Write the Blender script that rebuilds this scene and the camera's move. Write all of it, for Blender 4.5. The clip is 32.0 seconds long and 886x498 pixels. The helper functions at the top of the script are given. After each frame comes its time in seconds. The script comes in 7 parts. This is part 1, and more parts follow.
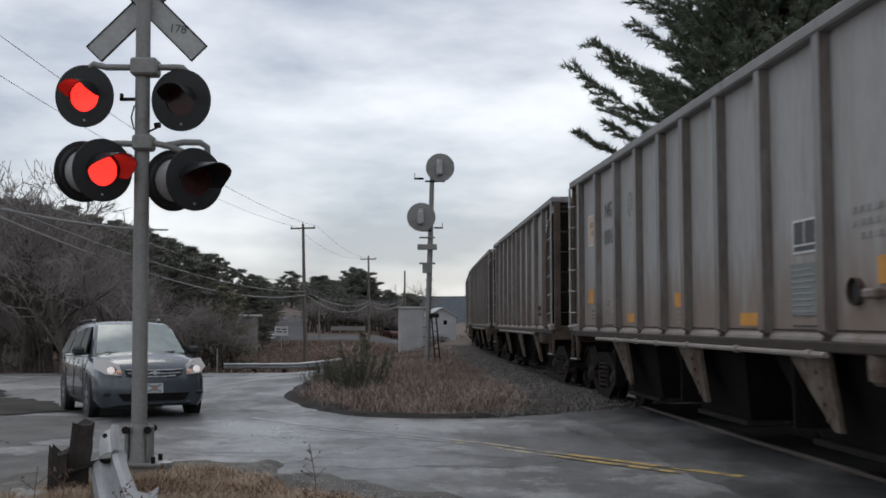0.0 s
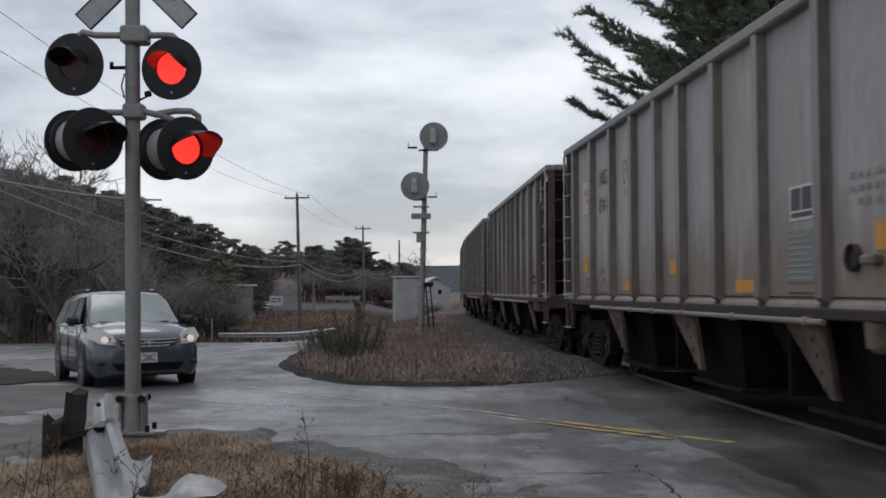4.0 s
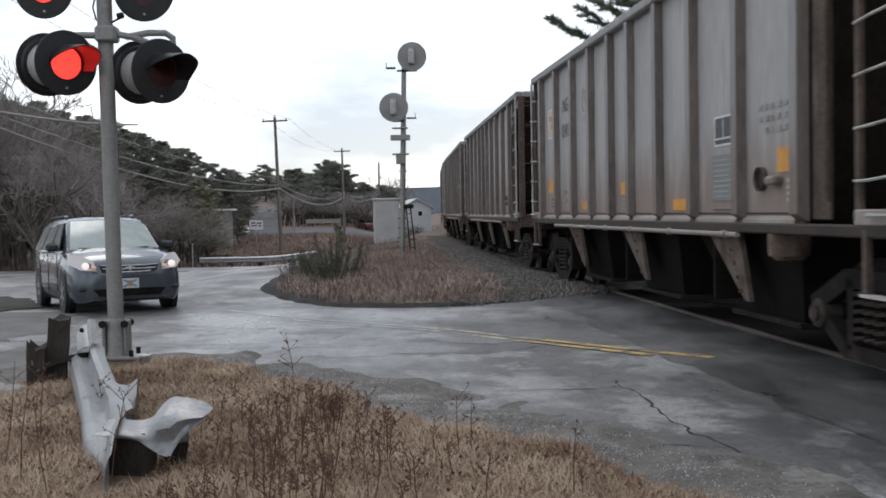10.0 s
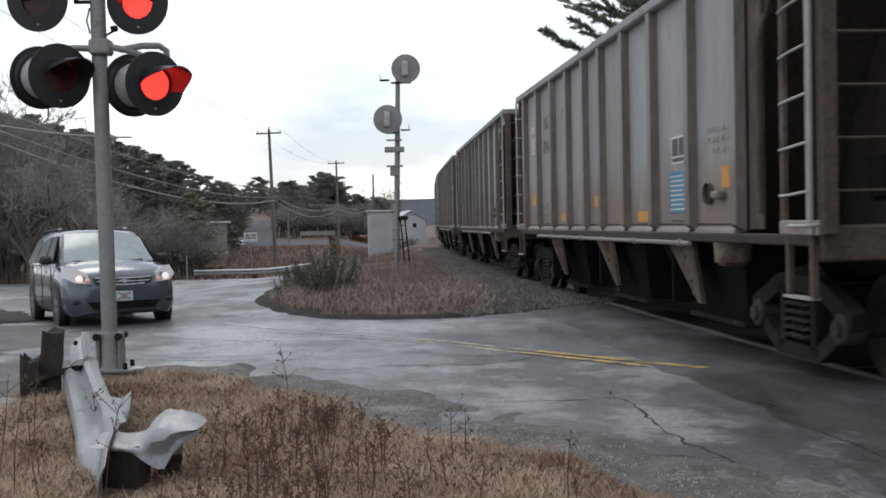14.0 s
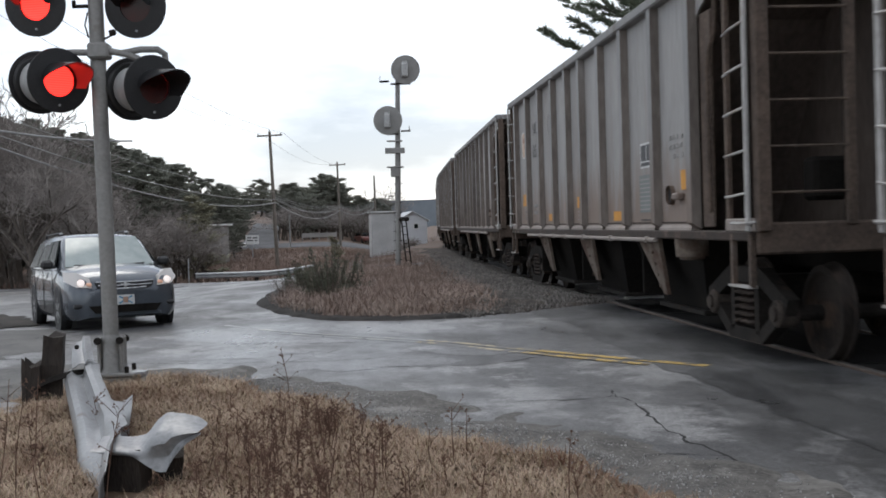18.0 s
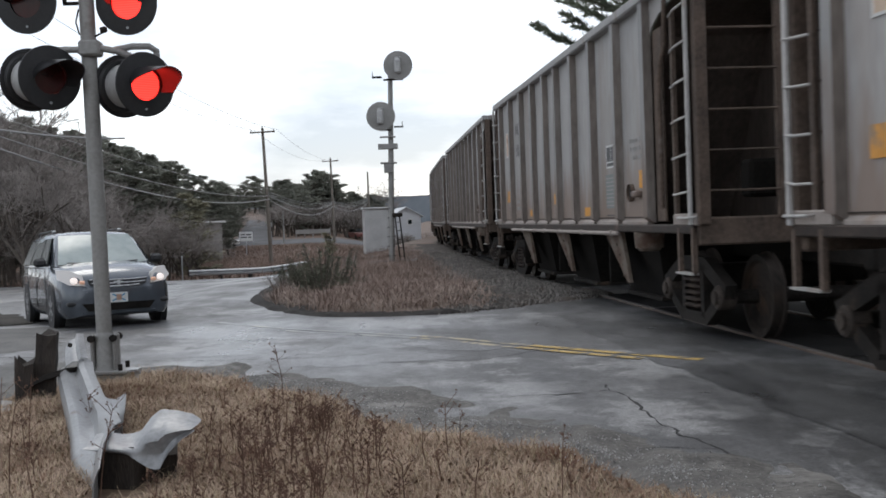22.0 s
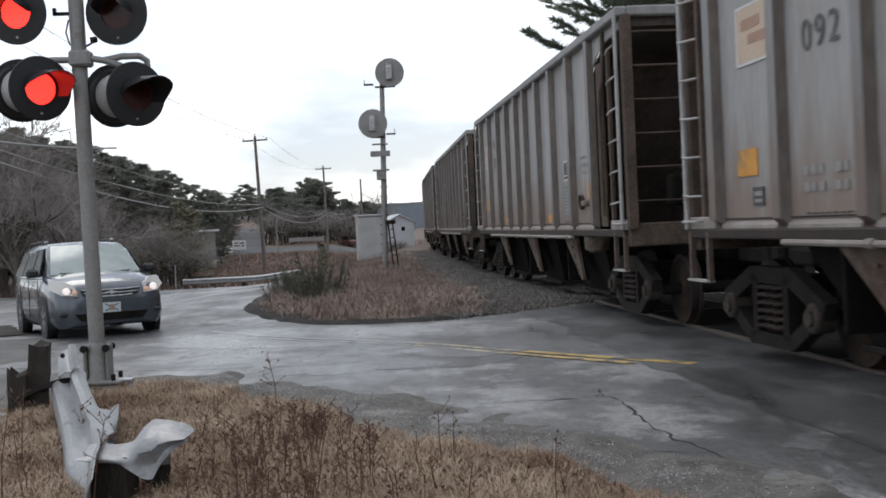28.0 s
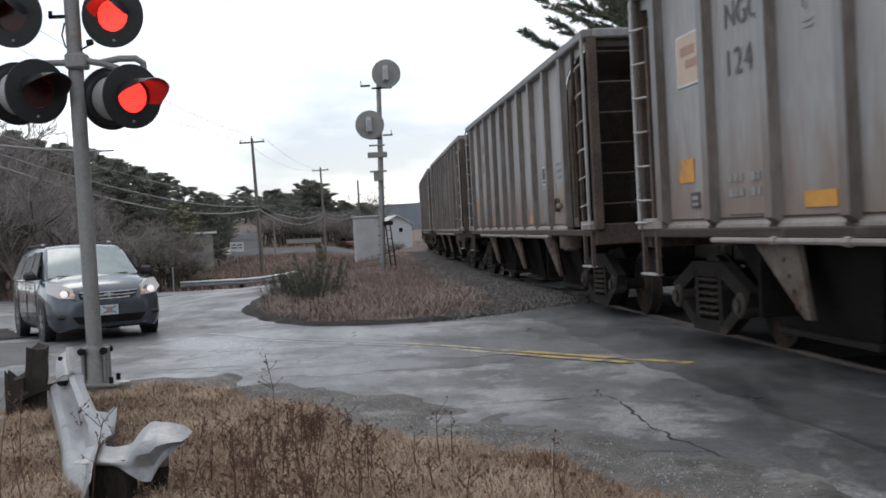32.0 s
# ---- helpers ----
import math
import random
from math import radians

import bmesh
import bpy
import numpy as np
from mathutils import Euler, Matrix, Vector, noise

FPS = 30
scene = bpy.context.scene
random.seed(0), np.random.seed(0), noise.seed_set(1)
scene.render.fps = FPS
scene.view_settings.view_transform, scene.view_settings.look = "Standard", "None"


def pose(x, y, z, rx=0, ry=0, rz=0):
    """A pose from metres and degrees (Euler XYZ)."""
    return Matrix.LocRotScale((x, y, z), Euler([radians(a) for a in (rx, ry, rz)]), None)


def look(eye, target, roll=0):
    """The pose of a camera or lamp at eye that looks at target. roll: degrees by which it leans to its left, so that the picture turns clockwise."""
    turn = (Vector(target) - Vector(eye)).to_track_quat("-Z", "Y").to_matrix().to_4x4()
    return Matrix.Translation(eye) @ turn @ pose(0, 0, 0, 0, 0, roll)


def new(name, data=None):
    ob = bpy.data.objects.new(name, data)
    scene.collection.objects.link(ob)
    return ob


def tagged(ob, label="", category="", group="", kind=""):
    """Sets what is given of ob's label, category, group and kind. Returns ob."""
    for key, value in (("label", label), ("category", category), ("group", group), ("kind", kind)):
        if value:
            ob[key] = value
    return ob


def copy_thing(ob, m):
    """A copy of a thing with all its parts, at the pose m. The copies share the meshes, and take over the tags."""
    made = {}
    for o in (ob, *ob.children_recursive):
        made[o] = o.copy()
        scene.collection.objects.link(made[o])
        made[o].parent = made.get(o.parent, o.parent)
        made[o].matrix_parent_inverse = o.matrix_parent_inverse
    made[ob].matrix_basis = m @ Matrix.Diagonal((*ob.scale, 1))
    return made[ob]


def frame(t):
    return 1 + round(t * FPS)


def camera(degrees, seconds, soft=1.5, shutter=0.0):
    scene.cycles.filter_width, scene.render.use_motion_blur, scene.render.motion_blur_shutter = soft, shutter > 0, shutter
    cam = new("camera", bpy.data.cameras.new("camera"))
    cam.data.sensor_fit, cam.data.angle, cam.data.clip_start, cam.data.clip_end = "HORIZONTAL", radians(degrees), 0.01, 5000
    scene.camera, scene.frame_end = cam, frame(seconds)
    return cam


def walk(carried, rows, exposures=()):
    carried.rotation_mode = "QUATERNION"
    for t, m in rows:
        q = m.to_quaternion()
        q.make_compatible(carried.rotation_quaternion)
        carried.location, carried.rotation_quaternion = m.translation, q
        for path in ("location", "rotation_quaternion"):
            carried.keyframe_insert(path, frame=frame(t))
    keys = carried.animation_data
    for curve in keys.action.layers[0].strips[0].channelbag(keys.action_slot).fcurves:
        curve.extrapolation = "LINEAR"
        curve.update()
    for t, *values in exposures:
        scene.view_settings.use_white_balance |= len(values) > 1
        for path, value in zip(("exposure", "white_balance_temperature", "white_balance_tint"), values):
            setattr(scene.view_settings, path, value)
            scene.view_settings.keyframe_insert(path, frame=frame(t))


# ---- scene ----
cam = camera(45.0, 32.0, soft=1.7, shutter=0.25)
PATH = [
    (0.0, pose(-0.029, 0.009, 1.515, 93.869, 0.000, 0.000)),
    (0.5, pose(-0.033, 0.009, 1.515, 93.900, -0.054, -0.061)),
    (1.0, pose(-0.036, 0.009, 1.515, 93.939, -0.094, -0.103)),
    (1.5, pose(-0.034, 0.009, 1.514, 93.973, -0.044, -0.112)),
    (2.0, pose(-0.028, 0.009, 1.513, 93.905, 0.131, -0.103)),
    (2.5, pose(-0.018, 0.010, 1.510, 93.695, 0.246, -0.113)),
    (3.0, pose(-0.010, 0.011, 1.508, 93.333, 0.186, -0.197)),
    (3.5, pose(-0.007, 0.012, 1.506, 92.859, 0.122, -0.255)),
    (5.5, pose(-0.015, 0.014, 1.504, 90.264, 0.668, -0.483)),
    (6.0, pose(-0.015, 0.015, 1.503, 89.847, 0.662, -0.552)),
    (6.5, pose(-0.018, 0.015, 1.503, 89.361, 0.644, -0.645)),
    (7.0, pose(-0.019, 0.015, 1.502, 88.938, 0.687, -0.747)),
    (7.5, pose(-0.014, 0.014, 1.501, 88.544, 0.777, -0.849)),
    (8.0, pose(-0.007, 0.011, 1.500, 88.197, 0.824, -0.964)),
    (8.5, pose(-0.004, 0.007, 1.500, 88.021, 0.914, -1.077)),
    (9.0, pose(-0.004, 0.004, 1.500, 88.000, 0.950, -1.152)),
    (9.5, pose(-0.008, 0.006, 1.500, 87.962, 0.994, -1.243)),
    (10.0, pose(-0.012, 0.010, 1.499, 88.025, 1.001, -1.331)),
    (10.5, pose(-0.011, 0.011, 1.498, 88.087, 1.090, -1.380)),
    (11.0, pose(-0.008, 0.011, 1.498, 88.137, 1.292, -1.392)),
    (11.5, pose(-0.003, 0.009, 1.498, 88.255, 1.416, -1.384)),
    (12.0, pose(-0.002, 0.006, 1.498, 88.390, 1.415, -1.421)),
    (12.5, pose(-0.004, 0.003, 1.498, 88.531, 1.305, -1.512)),
    (13.0, pose(-0.008, 0.002, 1.498, 88.631, 1.207, -1.609)),
    (13.5, pose(-0.008, 0.001, 1.498, 88.651, 1.158, -1.643)),
    (14.0, pose(-0.007, -0.001, 1.498, 88.643, 1.183, -1.628)),
    (14.5, pose(-0.006, -0.002, 1.498, 88.626, 1.305, -1.599)),
    (16.5, pose(0.004, -0.007, 1.497, 88.761, 1.650, -1.424)),
    (17.0, pose(0.005, -0.006, 1.497, 88.732, 1.678, -1.435)),
    (17.5, pose(0.006, -0.005, 1.497, 88.705, 1.712, -1.483)),
    (18.0, pose(0.009, -0.002, 1.497, 88.677, 1.754, -1.538)),
    (18.5, pose(0.010, -0.001, 1.497, 88.681, 1.748, -1.587)),
    (19.0, pose(0.011, -0.002, 1.496, 88.601, 1.830, -1.625)),
    (19.5, pose(0.014, -0.003, 1.497, 88.496, 1.946, -1.662)),
    (20.0, pose(0.018, -0.004, 1.496, 88.417, 2.067, -1.708)),
    (20.5, pose(0.020, -0.005, 1.496, 88.399, 2.100, -1.759)),
    (21.0, pose(0.019, -0.005, 1.496, 88.433, 2.130, -1.813)),
    (21.5, pose(0.017, -0.005, 1.496, 88.427, 2.133, -1.844)),
    (22.0, pose(0.017, -0.007, 1.496, 88.432, 2.091, -1.871)),
    (22.5, pose(0.017, -0.009, 1.497, 88.454, 2.052, -1.915)),
    (23.0, pose(0.017, -0.011, 1.497, 88.484, 2.053, -1.995)),
    (23.5, pose(0.018, -0.012, 1.497, 88.509, 2.030, -2.062)),
    (24.0, pose(0.020, -0.014, 1.497, 88.539, 2.108, -2.094)),
    (24.5, pose(0.022, -0.016, 1.498, 88.565, 2.208, -2.095)),
    (25.0, pose(0.024, -0.016, 1.497, 88.578, 2.301, -2.091)),
    (25.5, pose(0.026, -0.016, 1.497, 88.570, 2.392, -2.091)),
    (27.5, pose(0.032, -0.012, 1.497, 88.701, 2.788, -2.142)),
    (28.0, pose(0.029, -0.013, 1.497, 88.767, 2.655, -2.222)),
    (28.5, pose(0.026, -0.014, 1.497, 88.855, 2.604, -2.348)),
    (29.0, pose(0.026, -0.015, 1.497, 88.935, 2.540, -2.459)),
    (29.5, pose(0.025, -0.016, 1.497, 88.974, 2.542, -2.526)),
    (30.0, pose(0.025, -0.017, 1.497, 88.982, 2.561, -2.533)),
    (30.5, pose(0.025, -0.017, 1.497, 88.997, 2.647, -2.508)),
    (31.0, pose(0.027, -0.017, 1.497, 88.968, 2.761, -2.484)),
    (31.5, pose(0.031, -0.017, 1.497, 88.888, 2.874, -2.425)),
    (32.0, pose(0.033, -0.017, 1.496, 88.805, 2.968, -2.351)),
]
walk(cam, PATH, exposures=[(0.0, -0.60), (1.0, -0.74), (3.0, -0.76), (4.5, -0.60), (6.0, -0.36), (7.5, -0.10), (9.0, 0.0), (14.0, 0.0), (32.0, 0.0)])

# ---- world and sun: an overcast winter day ----
world = bpy.data.worlds.new("overcast_sky")
scene.world = world
world.use_nodes = True
wn, wl = world.node_tree.nodes, world.node_tree.links
wbg = wn["Background"]
wsky = wn.new("ShaderNodeTexSky")
wsky.sky_type, wsky.sun_disc = "NISHITA", False
wsky.sun_elevation, wsky.sun_rotation = radians(38), radians(25)
wco = wn.new("ShaderNodeTexCoord")
wmap = wn.new("ShaderNodeMapping")
wmap.inputs["Scale"].default_value = (1.0, 1.0, 3.2)
wnoise = wn.new("ShaderNodeTexNoise")
wnoise.inputs["Scale"].default_value, wnoise.inputs["Detail"].default_value = 2.6, 6
wnoise.inputs["Roughness"].default_value = 0.55
wramp = wn.new("ShaderNodeValToRGB")
wramp.color_ramp.elements[0].position, wramp.color_ramp.elements[0].color = 0.38, (0.56, 0.615, 0.72, 1)
wramp.color_ramp.elements[1].position, wramp.color_ramp.elements[1].color = 0.62, (1.37, 1.40, 1.45, 1)
wmix = wn.new("ShaderNodeMix")
wmix.data_type = "RGBA"
wmix.inputs[0].default_value = 0.96
wl.new(wco.outputs["Generated"], wmap.inputs["Vector"])
wl.new(wmap.outputs["Vector"], wnoise.inputs["Vector"])
wl.new(wnoise.outputs["Fac"], wramp.inputs["Fac"])
wl.new(wsky.outputs["Color"], wmix.inputs[6])
wl.new(wramp.outputs["Color"], wmix.inputs[7])
wl.new(wmix.outputs[2], wbg.inputs["Color"])
wbg.inputs["Strength"].default_value = 0.91

sun_lamp = bpy.data.lights.new("sun", "SUN")
sun_lamp.energy, sun_lamp.angle, sun_lamp.color = 0.7, radians(25), (1.0, 0.96, 0.9)
sun = new("sun", sun_lamp)
sun.matrix_basis = look((-14, 30, 40), (0, 0, 0))

# ---- mesh helpers ----
class Geo:
    """Gathers vertices and faces for one mesh."""

    def __init__(self):
        self.v, self.f = [], []

    def add(self, verts, faces):
        n = len(self.v)
        self.v += [tuple(p) for p in verts]
        self.f += [tuple(n + i for i in face) for face in faces]
        return self

    def box(self, c, s, m=None, ch=0.0):
        """A box at c with full sizes s, its edges chamfered by ch."""
        hx, hy, hz = s[0] / 2, s[1] / 2, s[2] / 2
        if ch <= 0:
            vs = [Vector((c[0] + a * hx, c[1] + b * hy, c[2] + d * hz)) for a in (-1, 1) for b in (-1, 1) for d in (-1, 1)]
            fs = [(0, 1, 3, 2), (4, 6, 7, 5), (0, 4, 5, 1), (2, 3, 7, 6), (0, 2, 6, 4), (1, 5, 7, 3)]
            if m:
                vs = [m @ p for p in vs]
            return self.add(vs, fs)
        bm = bmesh.new()
        bmesh.ops.create_cube(bm, size=1.0, matrix=Matrix.Translation(c) @ Matrix.Diagonal((*s, 1)))
        bmesh.ops.bevel(bm, geom=bm.edges[:], offset=ch, segments=1, affect="EDGES")
        return self.take(bm, m)

    def take(self, bm, m=None):
        bm.verts.index_update()
        vs = [m @ p.co if m else p.co.copy() for p in bm.verts]
        fs = [tuple(p.index for p in face.verts) for face in bm.faces]
        bm.free()
        return self.add(vs, fs)

    def tube(self, pts, radii, n=8, caps=True):
        """A round tube through the points."""
        pts = [Vector(p) for p in pts]
        if not isinstance(radii, (list, tuple)):
            radii = [radii] * len(pts)
        rings, side = [], None
        for i, p in enumerate(pts):
            d = (pts[min(i + 1, len(pts) - 1)] - pts[max(i - 1, 0)]).normalized()
            if side is None or abs(side.dot(d)) > 0.95:
                side = Vector((1, 0, 0)) if abs(d.x) < 0.8 else Vector((0, 1, 0))
            side = (side - d * side.dot(d)).normalized()
            up = d.cross(side)
            rings.append([p + radii[i] * (math.cos(2 * math.pi * k / n) * side + math.sin(2 * math.pi * k / n) * up) for k in range(n)])
        vs = [q for ring in rings for q in ring]
        fs = [(i * n + k, i * n + (k + 1) % n, (i + 1) * n + (k + 1) % n, (i + 1) * n + k) for i in range(len(pts) - 1) for k in range(n)]
        if caps:
            fs += [tuple(range(n - 1, -1, -1)), tuple(range((len(pts) - 1) * n, len(pts) * n))]
        return self.add(vs, fs)

    def disc(self, c, axis, r, depth, n=24, bevel=0.0):
        """A round plate: centre of its back, axis, radius and thickness."""
        a = Vector(axis).normalized()
        c = Vector(c)
        if bevel:
            return self.tube([c, c + a * (depth - bevel), c + a * depth], [r, r, r - bevel], n)
        return self.tube([c, c + a * depth], r, n)

    def prism(self, outline, y0, y1, axis="y"):
        """Extrudes an outline of (a, b) along an axis: a, b are x, z for y; y, z for x; x, y for z."""
        put = {"y": lambda a, b, t: (a, t, b), "x": lambda a, b, t: (t, a, b), "z": lambda a, b, t: (a, b, t)}[axis]
        n = len(outline)
        vs = [put(a, b, y0) for a, b in outline] + [put(a, b, y1) for a, b in outline]
        fs = [(i, (i + 1) % n, n + (i + 1) % n, n + i) for i in range(n)] + [tuple(range(n - 1, -1, -1)), tuple(range(n, 2 * n))]
        return self.add(vs, fs)

    def lathe(self, profile, c=(0, 0, 0), n=24, m=None):
        """Turns a profile of (radius, height) round the z axis at c."""
        vs, fs = [], []
        for r, h in profile:
            for k in range(n):
                a = 2 * math.pi * k / n
                q = Vector((c[0] + r * math.cos(a), c[1] + r * math.sin(a), c[2] + h))
                vs.append(m @ q if m else q)
        for i in range(len(profile) - 1):
            for k in range(n):
                fs.append((i * n + k, i * n + (k + 1) % n, (i + 1) * n + (k + 1) % n, (i + 1) * n + k))
        return self.add(vs, fs)

    def mesh(self, name, material=None, smooth=False):
        me = bpy.data.meshes.new(name)
        me.from_pydata(self.v, [], self.f)
        if material:
            me.materials.append(material)
        bm = bmesh.new()
        bm.from_mesh(me)
        if len(bm.faces) < 60000:
            bmesh.ops.recalc_face_normals(bm, faces=bm.faces[:])
        if smooth:
            for face in bm.faces:
                face.smooth = True
            for e in bm.edges:
                if len(e.link_faces) == 2 and e.calc_face_angle(0) > 0.7:
                    e.smooth = False
        bm.to_mesh(me)
        bm.free()
        return me


def part(name, geo, material, parent, label="", smooth=False):
    """One mesh object under a thing or part."""
    me = geo if isinstance(geo, bpy.types.Mesh) else geo.mesh(name, material, smooth)
    ob = new(name, me)
    ob.parent = parent
    if label:
        ob["label"] = label
    return ob


def thing(name, m, label, category, group="", kind=""):
    """An empty at a thing's base, to carry its parts."""
    ob = new(name)
    ob.empty_display_size = 0.2
    ob.matrix_basis = m
    return tagged(ob, label, category, group, kind)


def solo(name, geo, material, label, category, group="", kind="", smooth=False, m=None):
    """A thing that is one mesh."""
    ob = new(name, geo if isinstance(geo, bpy.types.Mesh) else geo.mesh(name, material, smooth))
    if m:
        ob.matrix_basis = m
    return tagged(ob, label, category, group, kind)


def text_mesh(body, size, material, extrude=0.001):
    """Lettering as a mesh in the xy plane, centred."""
    cu = bpy.data.curves.new("lettering", "FONT")
    cu.body, cu.size, cu.align_x, cu.align_y, cu.extrude = body, size, "CENTER", "CENTER", extrude
    ob = bpy.data.objects.new("lettering", cu)
    me = bpy.data.meshes.new_from_object(ob)
    bpy.data.objects.remove(ob)
    bpy.data.curves.remove(cu)
    me.materials.clear()
    me.materials.append(material)
    return me


# ---- materials ----
def mat(name, c1, c2, rough=0.7, metal=0.0, scale=3.0, fine=40.0, bump=0.15, dist=0.01, c3=None, cover=0.55, spread=0.12, stretch=(1, 1, 1), rand=0.0, rvar=0.1, spec=0.5, coat=0.0):
    """A surface with two scales of variation: c1 to c2 in grain, c3 in stains, and fine relief."""
    m = bpy.data.materials.new(name)
    m.use_nodes = True
    nt, ln = m.node_tree.nodes, m.node_tree.links
    b = nt["Principled BSDF"]
    tc = nt.new("ShaderNodeTexCoord")
    mp = nt.new("ShaderNodeMapping")
    mp.inputs["Scale"].default_value = stretch
    ln.new(tc.outputs["Object"], mp.inputs["Vector"])
    vec = mp.outputs["Vector"]
    if rand:
        oi = nt.new("ShaderNodeObjectInfo")
        sc = nt.new("ShaderNodeVectorMath")
        sc.operation = "MULTIPLY_ADD"
        ln.new(oi.outputs["Random"], sc.inputs[0])
        sc.inputs[1].default_value = (37, 53, 71)
        ln.new(vec, sc.inputs[2])
        vec = sc.outputs[0]
    n1 = nt.new("ShaderNodeTexNoise")
    n1.inputs["Scale"].default_value, n1.inputs["Detail"].default_value = scale, 5
    n2 = nt.new("ShaderNodeTexNoise")
    n2.inputs["Scale"].default_value, n2.inputs["Detail"].default_value = fine, 4
    ln.new(vec, n1.inputs["Vector"])
    ln.new(vec, n2.inputs["Vector"])
    add = nt.new("ShaderNodeMath")
    add.operation = "MULTIPLY_ADD"
    add.inputs[1].default_value = 0.45
    ln.new(n2.outputs["Fac"], add.inputs[0])
    hal = nt.new("ShaderNodeMath")
    hal.operation = "MULTIPLY"
    hal.inputs[1].default_value = 0.55
    ln.new(n1.outputs["Fac"], hal.inputs[0])
    ln.new(hal.outputs[0], add.inputs[2])
    r1 = nt.new("ShaderNodeValToRGB")
    r1.color_ramp.elements[0].position, r1.color_ramp.elements[0].color = 0.36, (*c1, 1)
    r1.color_ramp.elements[1].position, r1.color_ramp.elements[1].color = 0.64, (*c2, 1)
    ln.new(add.outputs[0], r1.inputs["Fac"])
    col = r1.outputs["Color"]
    if c3:
        n3 = nt.new("ShaderNodeTexNoise")
        n3.inputs["Scale"].default_value, n3.inputs["Detail"].default_value = scale * 0.6, 8
        n3.inputs["Roughness"].default_value = 0.65
        off = nt.new("ShaderNodeVectorMath")
        off.inputs[1].default_value = (11.3, 4.1, 7.7)
        ln.new(vec, off.inputs[0])
        ln.new(off.outputs[0], n3.inputs["Vector"])
        mr = nt.new("ShaderNodeMapRange")
        mr.inputs["From Min"].default_value, mr.inputs["From Max"].default_value = cover, cover + spread
        ln.new(n3.outputs["Fac"], mr.inputs["Value"])
        mx = nt.new("ShaderNodeMix")
        mx.data_type = "RGBA"
        ln.new(mr.outputs[0], mx.inputs[0])
        ln.new(col, mx.inputs[6])
        mx.inputs[7].default_value = (*c3, 1)
        col = mx.outputs[2]
    if rand:
        hs = nt.new("ShaderNodeHueSaturation")
        vr = nt.new("ShaderNodeMapRange")
        vr.inputs["To Min"].default_value, vr.inputs["To Max"].default_value = 1 - rand, 1 + rand
        ln.new(oi.outputs["Random"], vr.inputs["Value"])
        ln.new(vr.outputs[0], hs.inputs["Value"])
        ln.new(col, hs.inputs["Color"])
        col = hs.outputs["Color"]
    ln.new(col, b.inputs["Base Color"])
    rr = nt.new("ShaderNodeMapRange")
    rr.inputs["To Min"].default_value, rr.inputs["To Max"].default_value = max(0.02, rough - rvar), min(1, rough + rvar)
    ln.new(n1.outputs["Fac"], rr.inputs["Value"])
    ln.new(rr.outputs[0], b.inputs["Roughness"])
    b.inputs["Metallic"].default_value = metal
    b.inputs["Specular IOR Level"].default_value = spec
    b.inputs["Coat Weight"].default_value = coat
    if bump:
        bp = nt.new("ShaderNodeBump")
        bp.inputs["Strength"].default_value, bp.inputs["Distance"].default_value = bump, dist
        ln.new(add.outputs[0], bp.inputs["Height"])
        ln.new(bp.outputs["Normal"], b.inputs["Normal"])
    return m


def glow(name, colour, strength, stripes=0.0):
    """A lit face; stripes: the spacing of the prism rows across it."""
    m = bpy.data.materials.new(name)
    m.use_nodes = True
    nt, ln = m.node_tree.nodes, m.node_tree.links
    b = nt["Principled BSDF"]
    b.inputs["Base Color"].default_value = (*colour, 1)
    b.inputs["Emission Color"].default_value = (*colour, 1)
    b.inputs["Emission Strength"].default_value = strength
    if stripes:
        tc = nt.new("ShaderNodeTexCoord")
        wv = nt.new("ShaderNodeTexWave")
        wv.bands_direction = "Z"
        wv.inputs["Scale"].default_value = 1 / stripes / 3.18
        wv.inputs["Distortion"].default_value = 0.6
        ln.new(tc.outputs["Object"], wv.inputs["Vector"])
        mr = nt.new("ShaderNodeMapRange")
        mr.inputs["To Min"].default_value, mr.inputs["To Max"].default_value = strength * 0.55, strength * 1.3
        ln.new(wv.outputs["Fac"], mr.inputs["Value"])
        ln.new(mr.outputs[0], b.inputs["Emission Strength"])
    return m


def glass(name, colour, rough=0.05, alpha=1.0):
    m = bpy.data.materials.new(name)
    m.use_nodes = True
    b = m.node_tree.nodes["Principled BSDF"]
    b.inputs["Base Color"].default_value = (*colour, 1)
    b.inputs["Roughness"].default_value = rough
    b.inputs["Transmission Weight"].default_value = alpha
    b.inputs["IOR"].default_value = 1.45
    return m


